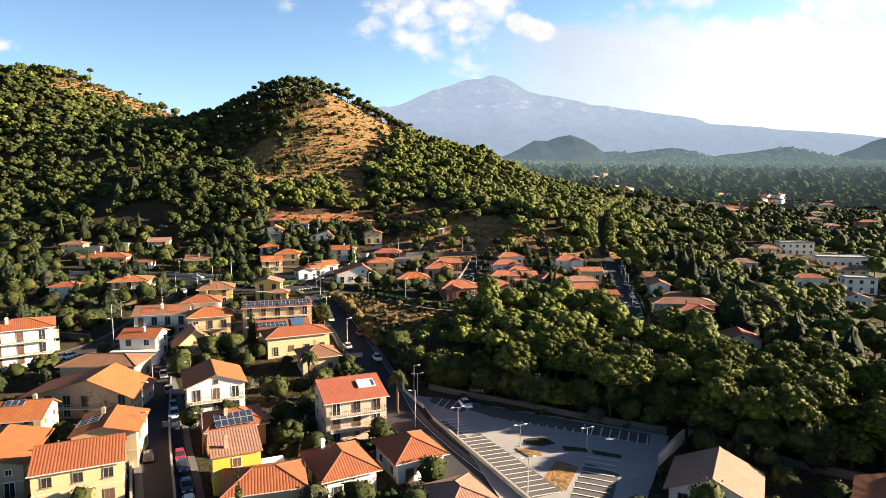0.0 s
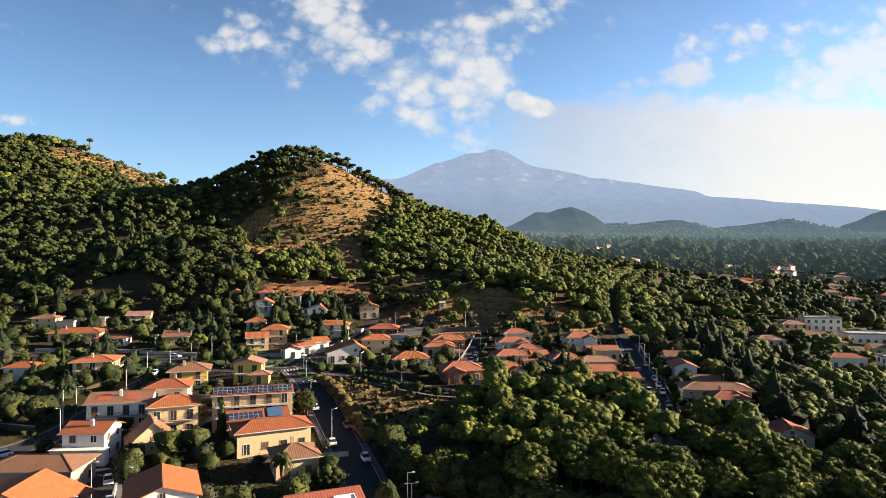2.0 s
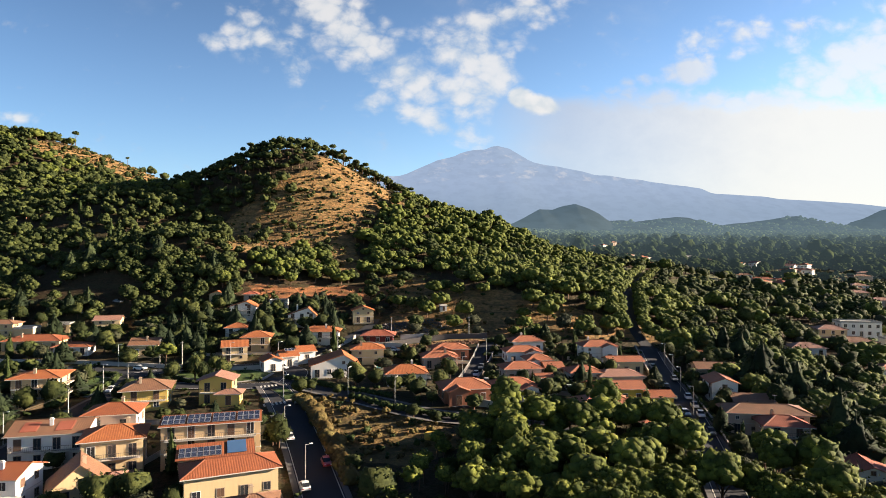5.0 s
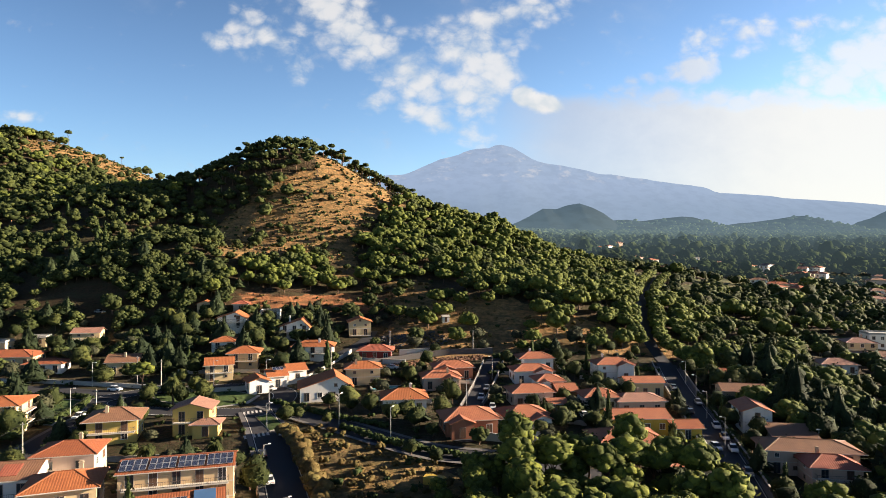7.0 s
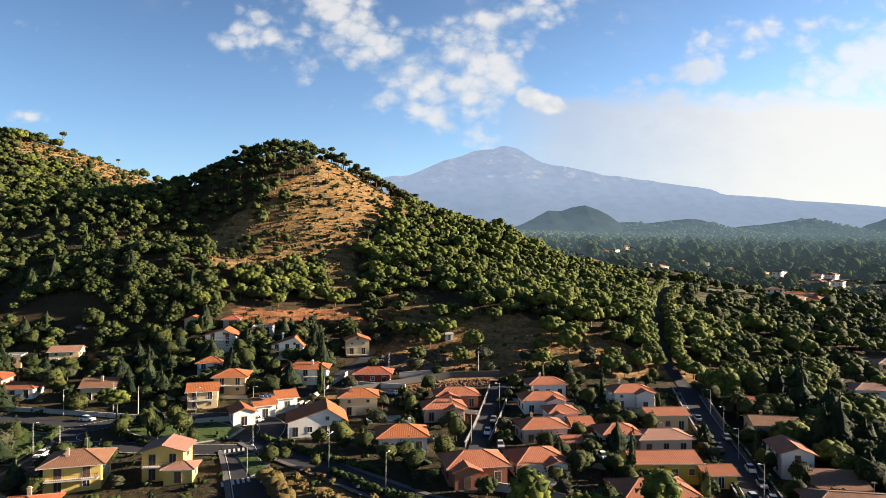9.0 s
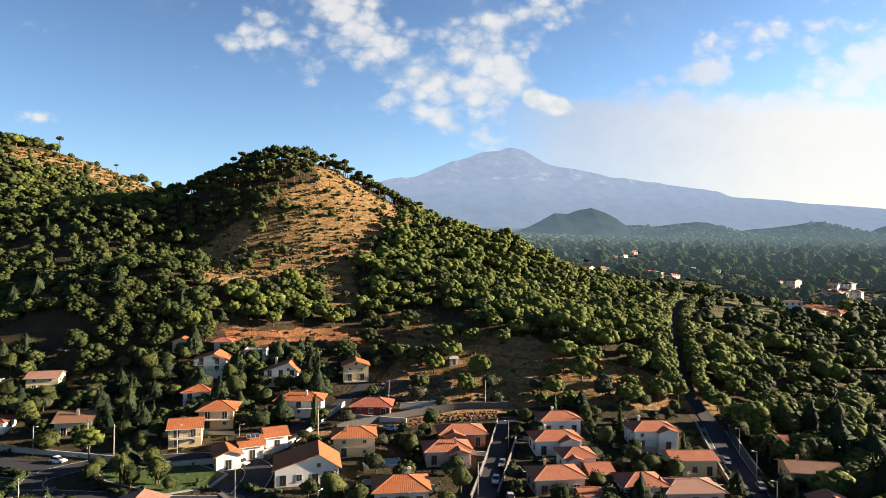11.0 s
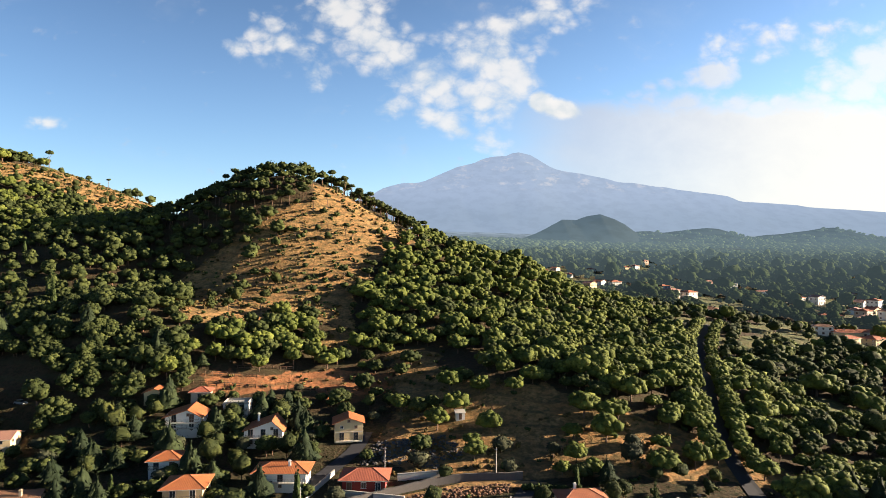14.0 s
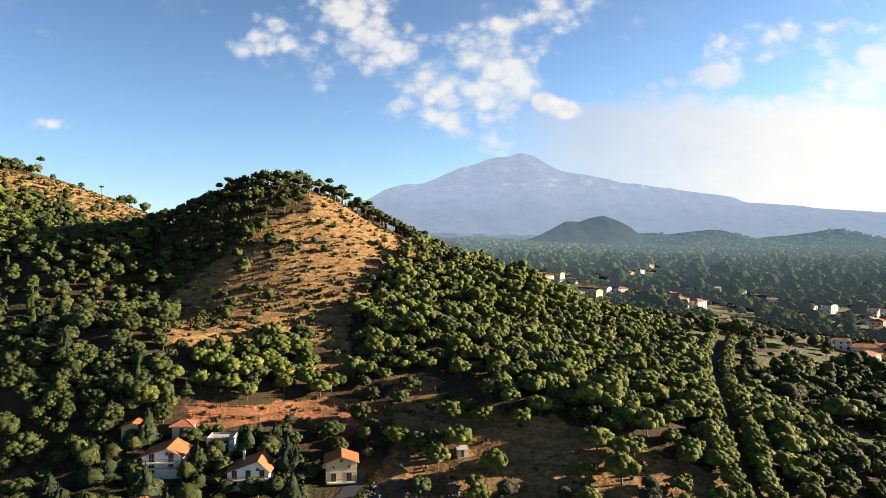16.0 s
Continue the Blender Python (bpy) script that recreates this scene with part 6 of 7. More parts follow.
def tufts(rs, centres, radii, squash, count, size):
    """Loose sprays of leaves that break up the outline of the clumps."""
    pick = rs.integers(0, len(centres), count)
    n = rs.normal(size=(count, 3))
    n[:, 2] = np.abs(n[:, 2]) * 0.8 + 0.1 * n[:, 2]
    n /= np.linalg.norm(n, axis=1)[:, None]
    base = centres[pick] + n * radii[pick][:, None] * np.array([1, 1, squash]) * rs.uniform(0.86, 1.12, (count, 1))
    t = np.cross(n, rs.normal(size=(count, 3)))
    t /= np.linalg.norm(t, axis=1)[:, None] + 1e-6
    s = size * rs.uniform(0.6, 1.3, (count, 1))
    v = np.stack([base - t * s * 0.5, base + t * s * 0.5, base + n * s * 0.7 + np.cross(n, t) * s * 0.6], 1).reshape(-1, 3)
    return v, np.arange(3 * count).reshape(-1, 3)


def stem(p0, p1, r0, r1, sides=6):
    p0, p1 = np.array(p0, float), np.array(p1, float)
    a = np.linspace(0, 2 * math.pi, sides, endpoint=False)
    ring = np.stack([np.cos(a), np.sin(a), 0 * a], 1)
    v = np.concatenate([p0 + ring * r0, p1 + ring * r1])
    i = np.arange(sides)
    j = (i + 1) % sides
    f = np.concatenate([np.stack([i, j, sides + j], 1), np.stack([i, sides + j, sides + i], 1)])
    return v, f


def join(parts_):
    vs, fs, n = [], [], 0
    for v, f in parts_:
        vs.append(v)
        fs.append(f + n)
        n += len(v)
    return np.concatenate(vs), np.concatenate(fs)


def clumps(rs, centre, rx, up, down, n, size, shape, low=-0.35, rough=0.26):
    """Knots of needles spread evenly over a domed crown, some proud and some sunk."""
    k = np.arange(n) + 0.5
    z = 1 - (1 - low) * k / n
    a = k * 2.39996 + rs.uniform(0, 6)
    s = np.sqrt(1 - z * z)
    q = np.stack([np.cos(a) * s, np.sin(a) * s, z], 1)
    off = rs.uniform(-50, 50, 3)
    wide = np.array([1 + 0.20 * noise.noise((b[0] * 1.3 + off[0], b[1] * 1.3 + off[1], b[2] * 1.3 + off[2])) for b in q])
    q = q * np.where(q[:, 2:3] > 0, np.array([[rx, rx, up]]), np.array([[rx, rx, down]])) * (wide * rs.uniform(0.78, 1.02, n))[:, None]
    c = q + np.asarray(centre)
    rad = size * rs.uniform(0.65, 1.3, n)
    return lumps(rs, c, rad, 0.78, shape, rough), c, rad


def crown(rs, shape, lobes, knobs, freq):
    """How far a crown bulges in each direction of a sphere: broad lobes, and knobs with creases between them."""
    off = rs.uniform(-50, 50, 3)

    def bulge(q):
        big = noise.noise((q[0] * 1.3 + off[0], q[1] * 1.3 + off[1], q[2] * 1.3 + off[2]))
        knob = abs(noise.noise((q[0] * freq + off[2], q[1] * freq + off[0], q[2] * freq + off[1])))
        return 1 + lobes * big + knobs * (2.6 * knob - 0.45)
    return bulge


def leafy(rs, centre, rx, up, down, shape, count, size, lobes=0.24, knobs=0.22, freq=2.6, loose=0.3, low=-0.30):
    """A domed crown: a knobbly body with leaf sprays lying on it, thin below."""
    sv, sf = shape
    bulge = crown(rs, shape, lobes, knobs, freq)
    k = np.array([bulge(q) for q in sv]) * np.clip(1 + rs.normal(0, 0.03, len(sv)), 0.9, 1.1)
    fit = lambda q: np.where(q[:, 2:3] > 0, np.array([[rx, rx, up]]), np.array([[rx, rx, down]]))
    body = sv * fit(sv) * k[:, None] * 0.95 + np.asarray(centre)
    q = rs.normal(size=(int(count * 1.6) + 4, 3))
    q /= np.linalg.norm(q, axis=1)[:, None]
    q = q[q[:, 2] > low][:count]
    base = q * fit(q) * (np.array([bulge(v) for v in q]) * rs.uniform(0.92, 1.07, len(q)))[:, None] + np.asarray(centre)
    n = q / fit(q) * rx + rs.normal(0, loose, q.shape)
    n /= np.linalg.norm(n, axis=1)[:, None]
    t = np.cross(n, rs.normal(size=n.shape))
    t /= np.linalg.norm(t, axis=1)[:, None] + 1e-9
    u = np.cross(n, t)
    s = size * rs.uniform(0.6, 1.35, (len(q), 1))
    v = np.stack([base - t * s * 0.5 - u * s * 0.4, base + t * s * 0.5 - u * s * 0.4, base + u * s * 0.6 + n * s * 0.12], 1).reshape(-1, 3)
    return join([(body, sf), (v, np.arange(3 * len(q)).reshape(-1, 3))])


def knots_of(rs, centre, rx, up, down, n, size, low):
    """Where the clumps of a domed crown sit."""
    _, c, rad = clumps(rs, centre, rx, up, down, n, size, ICO1, low, 0.1)
    return c, rad


def billows(rs, core, rx, up, down, n, shape, count, size):
    """A crown of swelling heads that crowd round a core, each with its own sprays."""
    n = int(round(n * rs.uniform(0.75, 1.3)))
    c, rad = knots_of(rs, core, rx * 0.68, up * 0.70, down * 0.62, n, rx * (0.37 if n < 13 else 0.33), -0.35)
    heads = [leafy(rs, q, r, r * 0.86, r * 0.62, shape, count, size, 0.30, 0.30, 2.3, 0.5, -0.5) for q, r in zip(c, rad)]
    return join([leafy(rs, core, rx * 0.80, up * 0.80, down * 0.90, ICO1, 4, size, 0.2, 0.1, 2.0)] + heads)


def umbrella(seed, detail, height=9.0, spread=4.2, full=0.62, loose=1.0):
    """A stone pine: bare trunk, limbs that fork up, a broad domed crown flat beneath."""
    rs = np.random.default_rng(seed)
    up, down = spread * full, spread * (0.12 + 0.60 * full ** 1.5)
    mid_z = height - up
    core = (0, 0, mid_z)
    if detail == "near":
        # the tall pines close by show their separate clumps
        c, rad = knots_of(rs, core, spread * 0.9, up * 0.92, down * 0.9, 40, spread * 0.21, -0.45)
        leaf = join([leafy(rs, core, spread * 0.72, up * 0.75, down * 0.7, ICO3, 40, 0.4)] + [leafy(rs, q, r, r * 0.8, r * 0.6, ICO1, 58, 0.30, 0.25, 0.25, 2.2, 0.5, -0.5) for q, r in zip(c, rad)])
    else:
        heads, count, size = {"mid": (15, 10, 0.55), "far": (7, 4, 0.8), "dot": (4, 2, 1.2)}[detail]
        leaf = billows(rs, core, spread, up, down, heads * loose, ICO1, count, size)
    c, _ = knots_of(rs, core, spread * 0.7, up * 0.6, down * 0.8, 24, spread * 0.3, -0.3)
    fork = np.array([rs.normal(0, 0.2), rs.normal(0, 0.2), mid_z * 0.62])
    wood = [stem((0, 0, -0.8), fork, 0.26, 0.19, 6 if detail == "near" else 4)]
    for q in c[:: {"near": 4, "mid": 6, "far": 24, "dot": 24}[detail]]:
        wood.append(stem(fork - np.array([0, 0, 0.2]), q, 0.13, 0.05, 4 if detail == "near" else 3))
    return leaf, join(wood)


def round_tree(seed, detail, height=7.0, spread=2.8):
    """A garden tree or an olive: short trunk, forked limbs, a ragged rounded crown."""
    rs = np.random.default_rng(seed)
    core = (0, 0, height * 0.6)
    shape, count, size = {"near": (ICO3, 1600, 0.32), "mid": (ICO2, 210, 0.52), "far": (ICO2, 40, 0.85), "dot": (ICO2, 10, 1.2)}[detail]
    leaf = leafy(rs, core, spread, height * 0.38, height * 0.34, shape, count, size, 0.36, 0.34, 2.5, 0.6, -0.85)
    c, _ = knots_of(rs, core, spread * 0.7, height * 0.25, height * 0.2, 20, spread * 0.3, -0.6)
    wood = [stem((0, 0, -0.8), (0.1, 0.1, height * 0.5), 0.2, 0.12, 4)]
    for q in c[:: {"near": 5, "mid": 10, "far": 20, "dot": 20}[detail]]:
        wood.append(stem((0.1, 0.1, height * 0.42), q, 0.09, 0.04, 3))
    return leaf, join(wood)


def spire(seed, detail, height=10.0, spread=1.0, tiers=9):
    """A cypress (narrow) or a cedar or fir (wide, in drooping tiers)."""
    rs = np.random.default_rng(seed)
    count, size, shape = {"near": (1700, 0.42, ICO3), "mid": (330, 0.75, ICO3), "far": (40, 0.9, ICO2), "dot": (10, 1.2, ICO2)}[detail]
    low = 0.9 if spread > 1.6 else 0.4
    v, f = leafy(rs, (0, 0, low + 1.0), spread, height - low - 1.0, 1.0, shape, count, size, 0.3, 0.36, 3.4, 0.7, -0.7)
    up = np.clip((v[:, 2] - low - 1.0) / (height - low - 1.0), 0, 1.3)
    step = 1 + (0.34 if spread > 1.6 else 0.06) * np.sin(up * tiers * 6.283 + np.arctan2(v[:, 1], v[:, 0]) * 2 + rs.uniform(0, 6))
    narrow = (1 - 0.72 * np.clip(up, 0, 1) ** 1.1) if spread > 1.6 else (1 - 0.35 * np.clip(up, 0, 1))
    v = v * np.stack([narrow * step, narrow * step, np.ones(len(v))], 1)
    return (v, f), join([stem((0, 0, -0.8), (0, 0, height * 0.9), 0.2, 0.04, 5)])


def bush(seed, detail, height=1.4, spread=1.1):
    rs = np.random.default_rng(seed)
    n = 9 if detail == "near" else 3
    c = np.stack([rs.normal(0, spread * 0.45, n), rs.normal(0, spread * 0.45, n), rs.uniform(0.25, 0.6, n) * height], 1)
    rad = spread * 0.5 * rs.uniform(0.7, 1.2, n)
    leaf = [lumps(rs, c, rad, 0.85, ICO1, 0.25), tufts(rs, c, rad, 0.85, 140 if detail == "near" else 14, 0.35)]
    return join(leaf), stem((0, 0, -0.3), (0, 0, height * 0.5), 0.06, 0.03, 3)


SHAPES = {
    "pine": (umbrella, M_PINE, dict(height=6.4, spread=4.1, full=0.74)),
    "ridge_pine": (umbrella, M_PINE_DEEP, dict(height=6.6, spread=3.0, full=0.66)),
    "tall_pine": (umbrella, M_PINE_DEEP, dict(height=10.4, spread=2.7, full=0.55, loose=1.2)),
    "grove_pine": (umbrella, M_GROVE, dict(height=10.5, spread=3.5, full=0.85, loose=1.15)),
    "young_pine": (umbrella, M_PINE_DEEP, dict(height=5.6, spread=3.5, full=0.84)),
    "tree": (round_tree, M_LEAF, dict(height=6.5, spread=2.7)),
    "olive": (round_tree, M_OLIVE, dict(height=4.8, spread=2.4)),
    "cypress": (spire, M_HEDGE, dict(height=9.5, spread=1.15, tiers=8)),
    "cedar": (spire, M_CEDAR, dict(height=9.0, spread=3.5, tiers=6)),
    "bush": (bush, M_HEDGE, dict(height=1.7, spread=1.3)),
    "scrub": (bush, M_SCRUB, dict(height=1.3, spread=1.2)),
}
TEMPLATES = {(k, d, i): SHAPES[k][0](31 * i + 7 * len(k), d, **SHAPES[k][2]) for k in SHAPES for d in ("near", "mid", "far", "dot") for i in range(4)}
LABELS = dict(tall_pine="tall umbrella pine with a long bare trunk", ridge_pine="tall stone pine with a bare trunk and flat crown", grove_pine="tall pine with an irregular sunlit yellow-green crown", pine="tall stone pine with a broad sunlit umbrella crown", young_pine="stone pine with a dense rounded crown", tree="leafy green garden tree", olive="grey-green olive tree in a garden",
              cypress="narrow upright green cypress", cedar="dark blue-green cedar with drooping tiers", bush="dense green garden bush", scrub="dry yellowish shrub on open ground")
SOLID = {}


def tree_thing(kind, i, x, y, s, turn):
    key = (kind, i)
    if key not in SOLID:
        (lv, lf), (wv, wf) = TEMPLATES[(kind, "near", i)]
        SOLID[key] = (array_mesh("crown", lv, lf, [SHAPES[kind][1]], None, True), array_mesh("trunk", wv, wf, [M_BARK]))
    name = {"young_pine": "pine_tree", "grove_pine": "pine_tree", "tall_pine": "pine_tree", "pine": "pine_tree", "olive": "olive_tree", "scrub": "shrub"}.get(kind, kind if kind in ("bush", "tree") else kind + "_tree")
    top = new(name)
    top.location, top.rotation_euler, top.scale = (x, y, gz(x, y)), (0, 0, turn), (s, s, s)
    for nm, me in zip(("crown", "trunk"), SOLID[key]):
        p = new(nm, me)
        p.parent = top
    tagged(top, LABELS[kind], "shrub" if kind in ("bush", "scrub") else "tree", "trees" if kind not in ("bush", "scrub") else "shrubs")


STUFF = {}


def tree_stuff(batch, kind, detail, i, x, y, s, turn):
    STUFF.setdefault((batch, kind), []).append((detail, i, x, y, s, turn))


# how far each square metre is from roads and houses
CX0, CY0 = -230, 40
ccx, ccy = np.meshgrid(np.arange(CX0, 330, 1.0) + 0.5, np.arange(CY0, 640, 1.0) + 0.5)
road_far = np.full(ccx.shape, 1e3)
for line, width in ROADS.values():
    thin = line[::3] + [line[-1]]
    road_far = np.minimum(road_far, edge_far(thin, ccx, ccy) - width / 2)
house_far = np.full(ccx.shape, 1e3)
for hx, hy, a, hw, hd in HOUSES:
    if hx < 329 and hy < 639:
        i0, i1, j0, j1 = (max(0, int(hy - CY0 - 25)), int(hy - CY0 + 25), max(0, int(hx - CX0 - 25)), int(hx - CX0 + 25))
        du, dv = ccx[i0:i1, j0:j1] - hx, ccy[i0:i1, j0:j1] - hy
        u, v = du * math.cos(a) + dv * math.sin(a), -du * math.sin(a) + dv * math.cos(a)
        house_far[i0:i1, j0:j1] = np.minimum(house_far[i0:i1, j0:j1], np.maximum(np.abs(u) - hw, np.abs(v) - hd))


def clear_of_things(x, y, margin=1.6):
    i, j = int(y - CY0), int(x - CX0)
    if 0 <= i < road_far.shape[0] and 0 <= j < road_far.shape[1]:
        return bool(road_far[i, j] > margin * 0.7 and house_far[i, j] > margin)
    return True


def in_poly(poly, x, y):
    hit = False
    ax, ay = poly[-1]
    for bx, by in poly:
        if (ay > y) != (by > y) and x < (bx - ax) * (y - ay) / (by - ay) + ax:
            hit = not hit
        ax, ay = bx, by
    return hit



# ---- hedges ----
for line, hgt, wid, mat in (([(-36, 204.5), (-29.5, 191), (-24, 178), (-16.5, 160)], 2.2, 2.6, M_SCRUB), ([(-24, 206.5), (-10, 195.5), (4, 189.5)], 1.4, 1.3, M_HEDGE), ([(-46, 229.5), (-30, 217), (-14, 207)], 1.3, 1.3, M_HEDGE),
                            ([(15.8, 280), (24, 280.5), (35.5, 279.5)], 1.6, 1.2, M_HEDGE), ([(37.5, 262), (37.8, 279)], 1.6, 1.2, M_HEDGE), ([(-29, 101), (-25.5, 110), (-24, 122)], 1.6, 1.3, M_HEDGE),
                            ([(-84, 236), (-74, 227), (-62, 223.5)], 1.0, 1.0, M_HEDGE), ([(-98, 213), (-96, 226), (-99, 234)], 1.4, 1.4, M_HEDGE), ([(-120, 236.5), (-106, 236), (-99, 235)], 1.4, 1.3, M_HEDGE),
                            ([(-20, 88), (-8, 86.5), (-1, 90)], 1.6, 1.8, M_HEDGE), ([(-9, 102), (-6, 105)], 1.4, 1.2, M_HEDGE), ([(-21, 103), (-12, 104.5), (-8, 107)], 1.6, 1.8, M_HEDGE),
                            ([(53.5, 186), (60, 215), (66.5, 248)], 1.5, 1.2, M_HEDGE), ([(63, 186), (70, 220), (75, 250)], 1.5, 1.3, M_HEDGE), ([(-60.5, 245.5), (-50, 249.5)], 1.0, 0.9, M_HEDGE), ([(36.5, 206), (36.2, 240), (36.8, 261)], 1.6, 1.3, M_HEDGE), ([(14, 263), (25, 265), (36, 263.5)], 1.3, 1.2, M_HEDGE), ([(40, 272), (44, 258), (43, 244)], 1.5, 1.3, M_HEDGE), ([(38, 225.5), (50, 223.5), (62, 221)], 1.4, 1.2, M_HEDGE), ([(46, 277), (58, 276), (70, 273)], 1.5, 1.4, M_HEDGE), ([(-22, 262), (-12, 256), (-8, 246)], 1.3, 1.3, M_HEDGE)):
    hedge(line, hgt, wid, mat, "clipped green garden hedge" if mat is M_HEDGE else "overgrown yellowish hedge beside the avenue")

# ---- palms ----
PALM = {}


def palm(x, y, s=1.0, tall=5.5):
    if not PALM:
        rs = np.random.default_rng(3)
        vs, fs, n = [], [], 0
        for k in range(34):
            a, lift = rs.uniform(0, 6.28), rs.uniform(-0.5, 1.1)
            L = rs.uniform(1.7, 2.3)
            side = np.array([-math.sin(a), math.cos(a), 0])
            out = np.array([math.cos(a), math.sin(a), 0])
            prev = None
            for j in range(6):
                f = j / 5
                p = out * L * f * (0.8 if lift > 0.6 else 1) + np.array([0, 0, lift * L * f - 1.15 * f * f * L * 0.8])
                w = 0.34 * math.sin(math.pi * (0.12 + 0.85 * f))
                cur = (p - side * w + np.array([0, 0, -w * 0.4]), p, p + side * w + np.array([0, 0, -w * 0.4]))
                if prev is not None:
                    for u in (0, 1):
                        vs += [prev[u], prev[u + 1], cur[u + 1], cur[u]]
                        fs += [[n, n + 1, n + 2], [n, n + 2, n + 3]]
                        n += 4
                prev = cur
        PALM["crown"] = array_mesh("crown", np.array(vs), np.array(fs), [M_LEAF])
        wv, wf = join([stem((0, 0, -0.5 + 0.5 * k), (0, 0, 0.05 + 0.5 * k), 0.24, 0.19, 8) for k in range(10)] + [stem((0, 0, 4.4), (0, 0, 5.1), 0.34, 0.2, 8)])
        PALM["trunk"] = array_mesh("trunk", wv, wf, [M_BARK])
    top = new("palm_tree")
    c = new("crown", PALM["crown"])
    c.parent, c.location, c.scale = top, (0, 0, tall), (1, 1, 1)
    t = new("trunk", PALM["trunk"])
    t.parent, t.scale = top, (1, 1, tall / 5.0)
    top.location, top.scale = (x, y, gz(x, y)), (s, s, s)
    tagged(top, "palm tree with a shaggy green crown on a tall trunk", "tree", "palms")


for x, y, s, t in ((-9, 120.7, 1.1, 7.5), (-29.5, 134.5, 1.1, 6.5), (82, 259, 1.2, 6.0), (84.5, 260.5, 1.1, 5.4), (-58, 215, 1.2, 3.2), (-60.5, 189, 1.2, 3.0), (-47, 190, 1.1, 3.4), (-73, 229, 1.2, 6.0), (-66, 231, 1.0, 4.5)):
    palm(x, y, s, t)


tr = np.random.default_rng(21)
things_left = 300
plan = []
# the grove beside the car park
for gx_ in np.arange(-14, 100, 4.6):
    for gy_ in np.arange(92, 190, 4.6):
        x, y = gx_ + tr.uniform(-1.6, 1.6), gy_ + tr.uniform(-1.6, 1.6)
        if in_poly(GROVE, x, y) and not in_poly(CAR_PARK, x, y) and clear_of_things(x, y, 2.0):
            kind = "grove_pine" if tr.random() < 0.62 else ("pine" if tr.random() < 0.7 else "tree")
            plan.append((kind, x, y, tr.uniform(0.75, 1.25) * (0.58 if x < 4 else 0.8 if x < 12 else 1.0)))
# undergrowth along the grove's lower edge
for k in range(90):
    f = k / 89 * 5.99
    i_ = int(f)
    (ax, ay), (bx, by) = GROVE[i_], GROVE[i_ + 1]
    x, y = ax + (bx - ax) * (f - i_) + tr.uniform(-1, 1), ay + (by - ay) * (f - i_) + tr.uniform(1.5, 6)
    if clear_of_things(x, y, 1.0) and not in_poly(CAR_PARK, x, y):
        plan.append((("tree", "tree", "bush", "olive")[tr.integers(0, 4)], x, y, tr.uniform(0.7, 1.15)))
# gardens of the town
for gx_ in np.arange(-225, 112, 4.8):
    for gy_ in np.arange(60, 322, 4.8):
        x, y = gx_ + tr.uniform(-2.6, 2.6), gy_ + tr.uniform(-2.6, 2.6)
        if not in_poly(TOWN, x, y) or in_poly(GROVE, x, y) or in_poly(CAR_PARK, x, y) or in_poly(FIELD, x, y) or in_poly(DRY_FOOT, x, y) or in_poly(RED_CUT, x, y) or in_poly(CUTTING, x, y):
            continue
        west = x < -95 or (y > 262 and -130 < x < -20)
        yard = noise.fractal((x * 0.05, y * 0.05, 2.0), 1.0, 2.0, 2)
        p = (0.75 if yard > -0.25 else 0.4) if west else (0.85 if yard > -0.25 else 0.55)
        p = 0.95 if (y < 165 and x > -80) or (y > 195 and x > -15) else p
        if tr.random() > p or not clear_of_things(x, y, 1.2 if not west else 1.8):
            continue
        kinds = ("tree", "olive", "cedar", "young_pine", "bush", "cypress") if not west else ("cedar", "tree", "young_pine", "olive", "bush", "cypress")
        kind = kinds[tr.choice(6, p=(0.21, 0.09, 0.03, 0.06, 0.58, 0.03) if not west else (0.09, 0.26, 0.28, 0.13, 0.22, 0.02))]
        size_ = tr.uniform(0.5, 0.85) if not west else tr.uniform(0.65, 1.05)
        if x > 84 and kind in ("bush", "olive", "tree"):
            kind, size_ = ("pine", "young_pine", "pine", "young_pine", "tree", "cedar")[tr.integers(0, 6)], tr.uniform(0.9, 1.45)
        plan.append((kind, x, y, size_))
for x, y, s in ((-38.5, 212, 0.75), (-35.5, 213.5, 0.5), (-28, 210, 0.45), (-7, 190.5, 0.6), (-2, 187, 0.5), (-57, 149, 1.0), (-52, 150.5, 0.95), (-45, 150, 0.6)):
    plan.append(("tree", x, y, s))
for x, y, s in ((-93, 314, 0.95), (-74, 304.5, 1.0), (-62.5, 321, 0.8), (-57, 320.5, 0.75), (-48, 309, 0.85), (-99.5, 284, 0.9), (-96, 299, 0.8), (-104, 305, 0.8), (-107, 291, 0.85)):
    plan.append(("cedar", x, y, s))
for x, y, s in ((-96, 264, 0.9), (-91.5, 267, 0.95), (-87, 265.5, 0.85), (-93, 284.5, 0.8), (-78, 240.5, 0.75)):
    plan.append(("cedar", x, y, s))
plan.append(("grove_pine", -86.5, 239.7, 1.05))
plan.append(("tree", -71.4, 240, 0.7))
for x, y, s in ((-57, 313, 1.0), (-42, 328, 1.15), (-35, 337, 1.1), (-30, 333, 0.9), (-52, 322, 0.9), (-67, 323, 0.8), (-134, 311.5, 1.2), (-126, 308.5, 1.1), (-137, 313.5, 1.0), (-122, 305, 0.9)):
    plan.append(("young_pine", x, y, s))
plan.sort(key=lambda p: p[2] + (40 if p[0] == "bush" else -70 if in_poly(GROVE, p[1], p[2]) else 0))
for n_, (kind, x, y, s) in enumerate(plan):
    i, turn = int(tr.integers(0, 4)), tr.uniform(0, 6.28)
    if n_ < things_left:
        tree_thing(kind, i, x, y, s, turn)
    else:
        tree_stuff("garden", kind, "mid", i, x, y, s, turn)
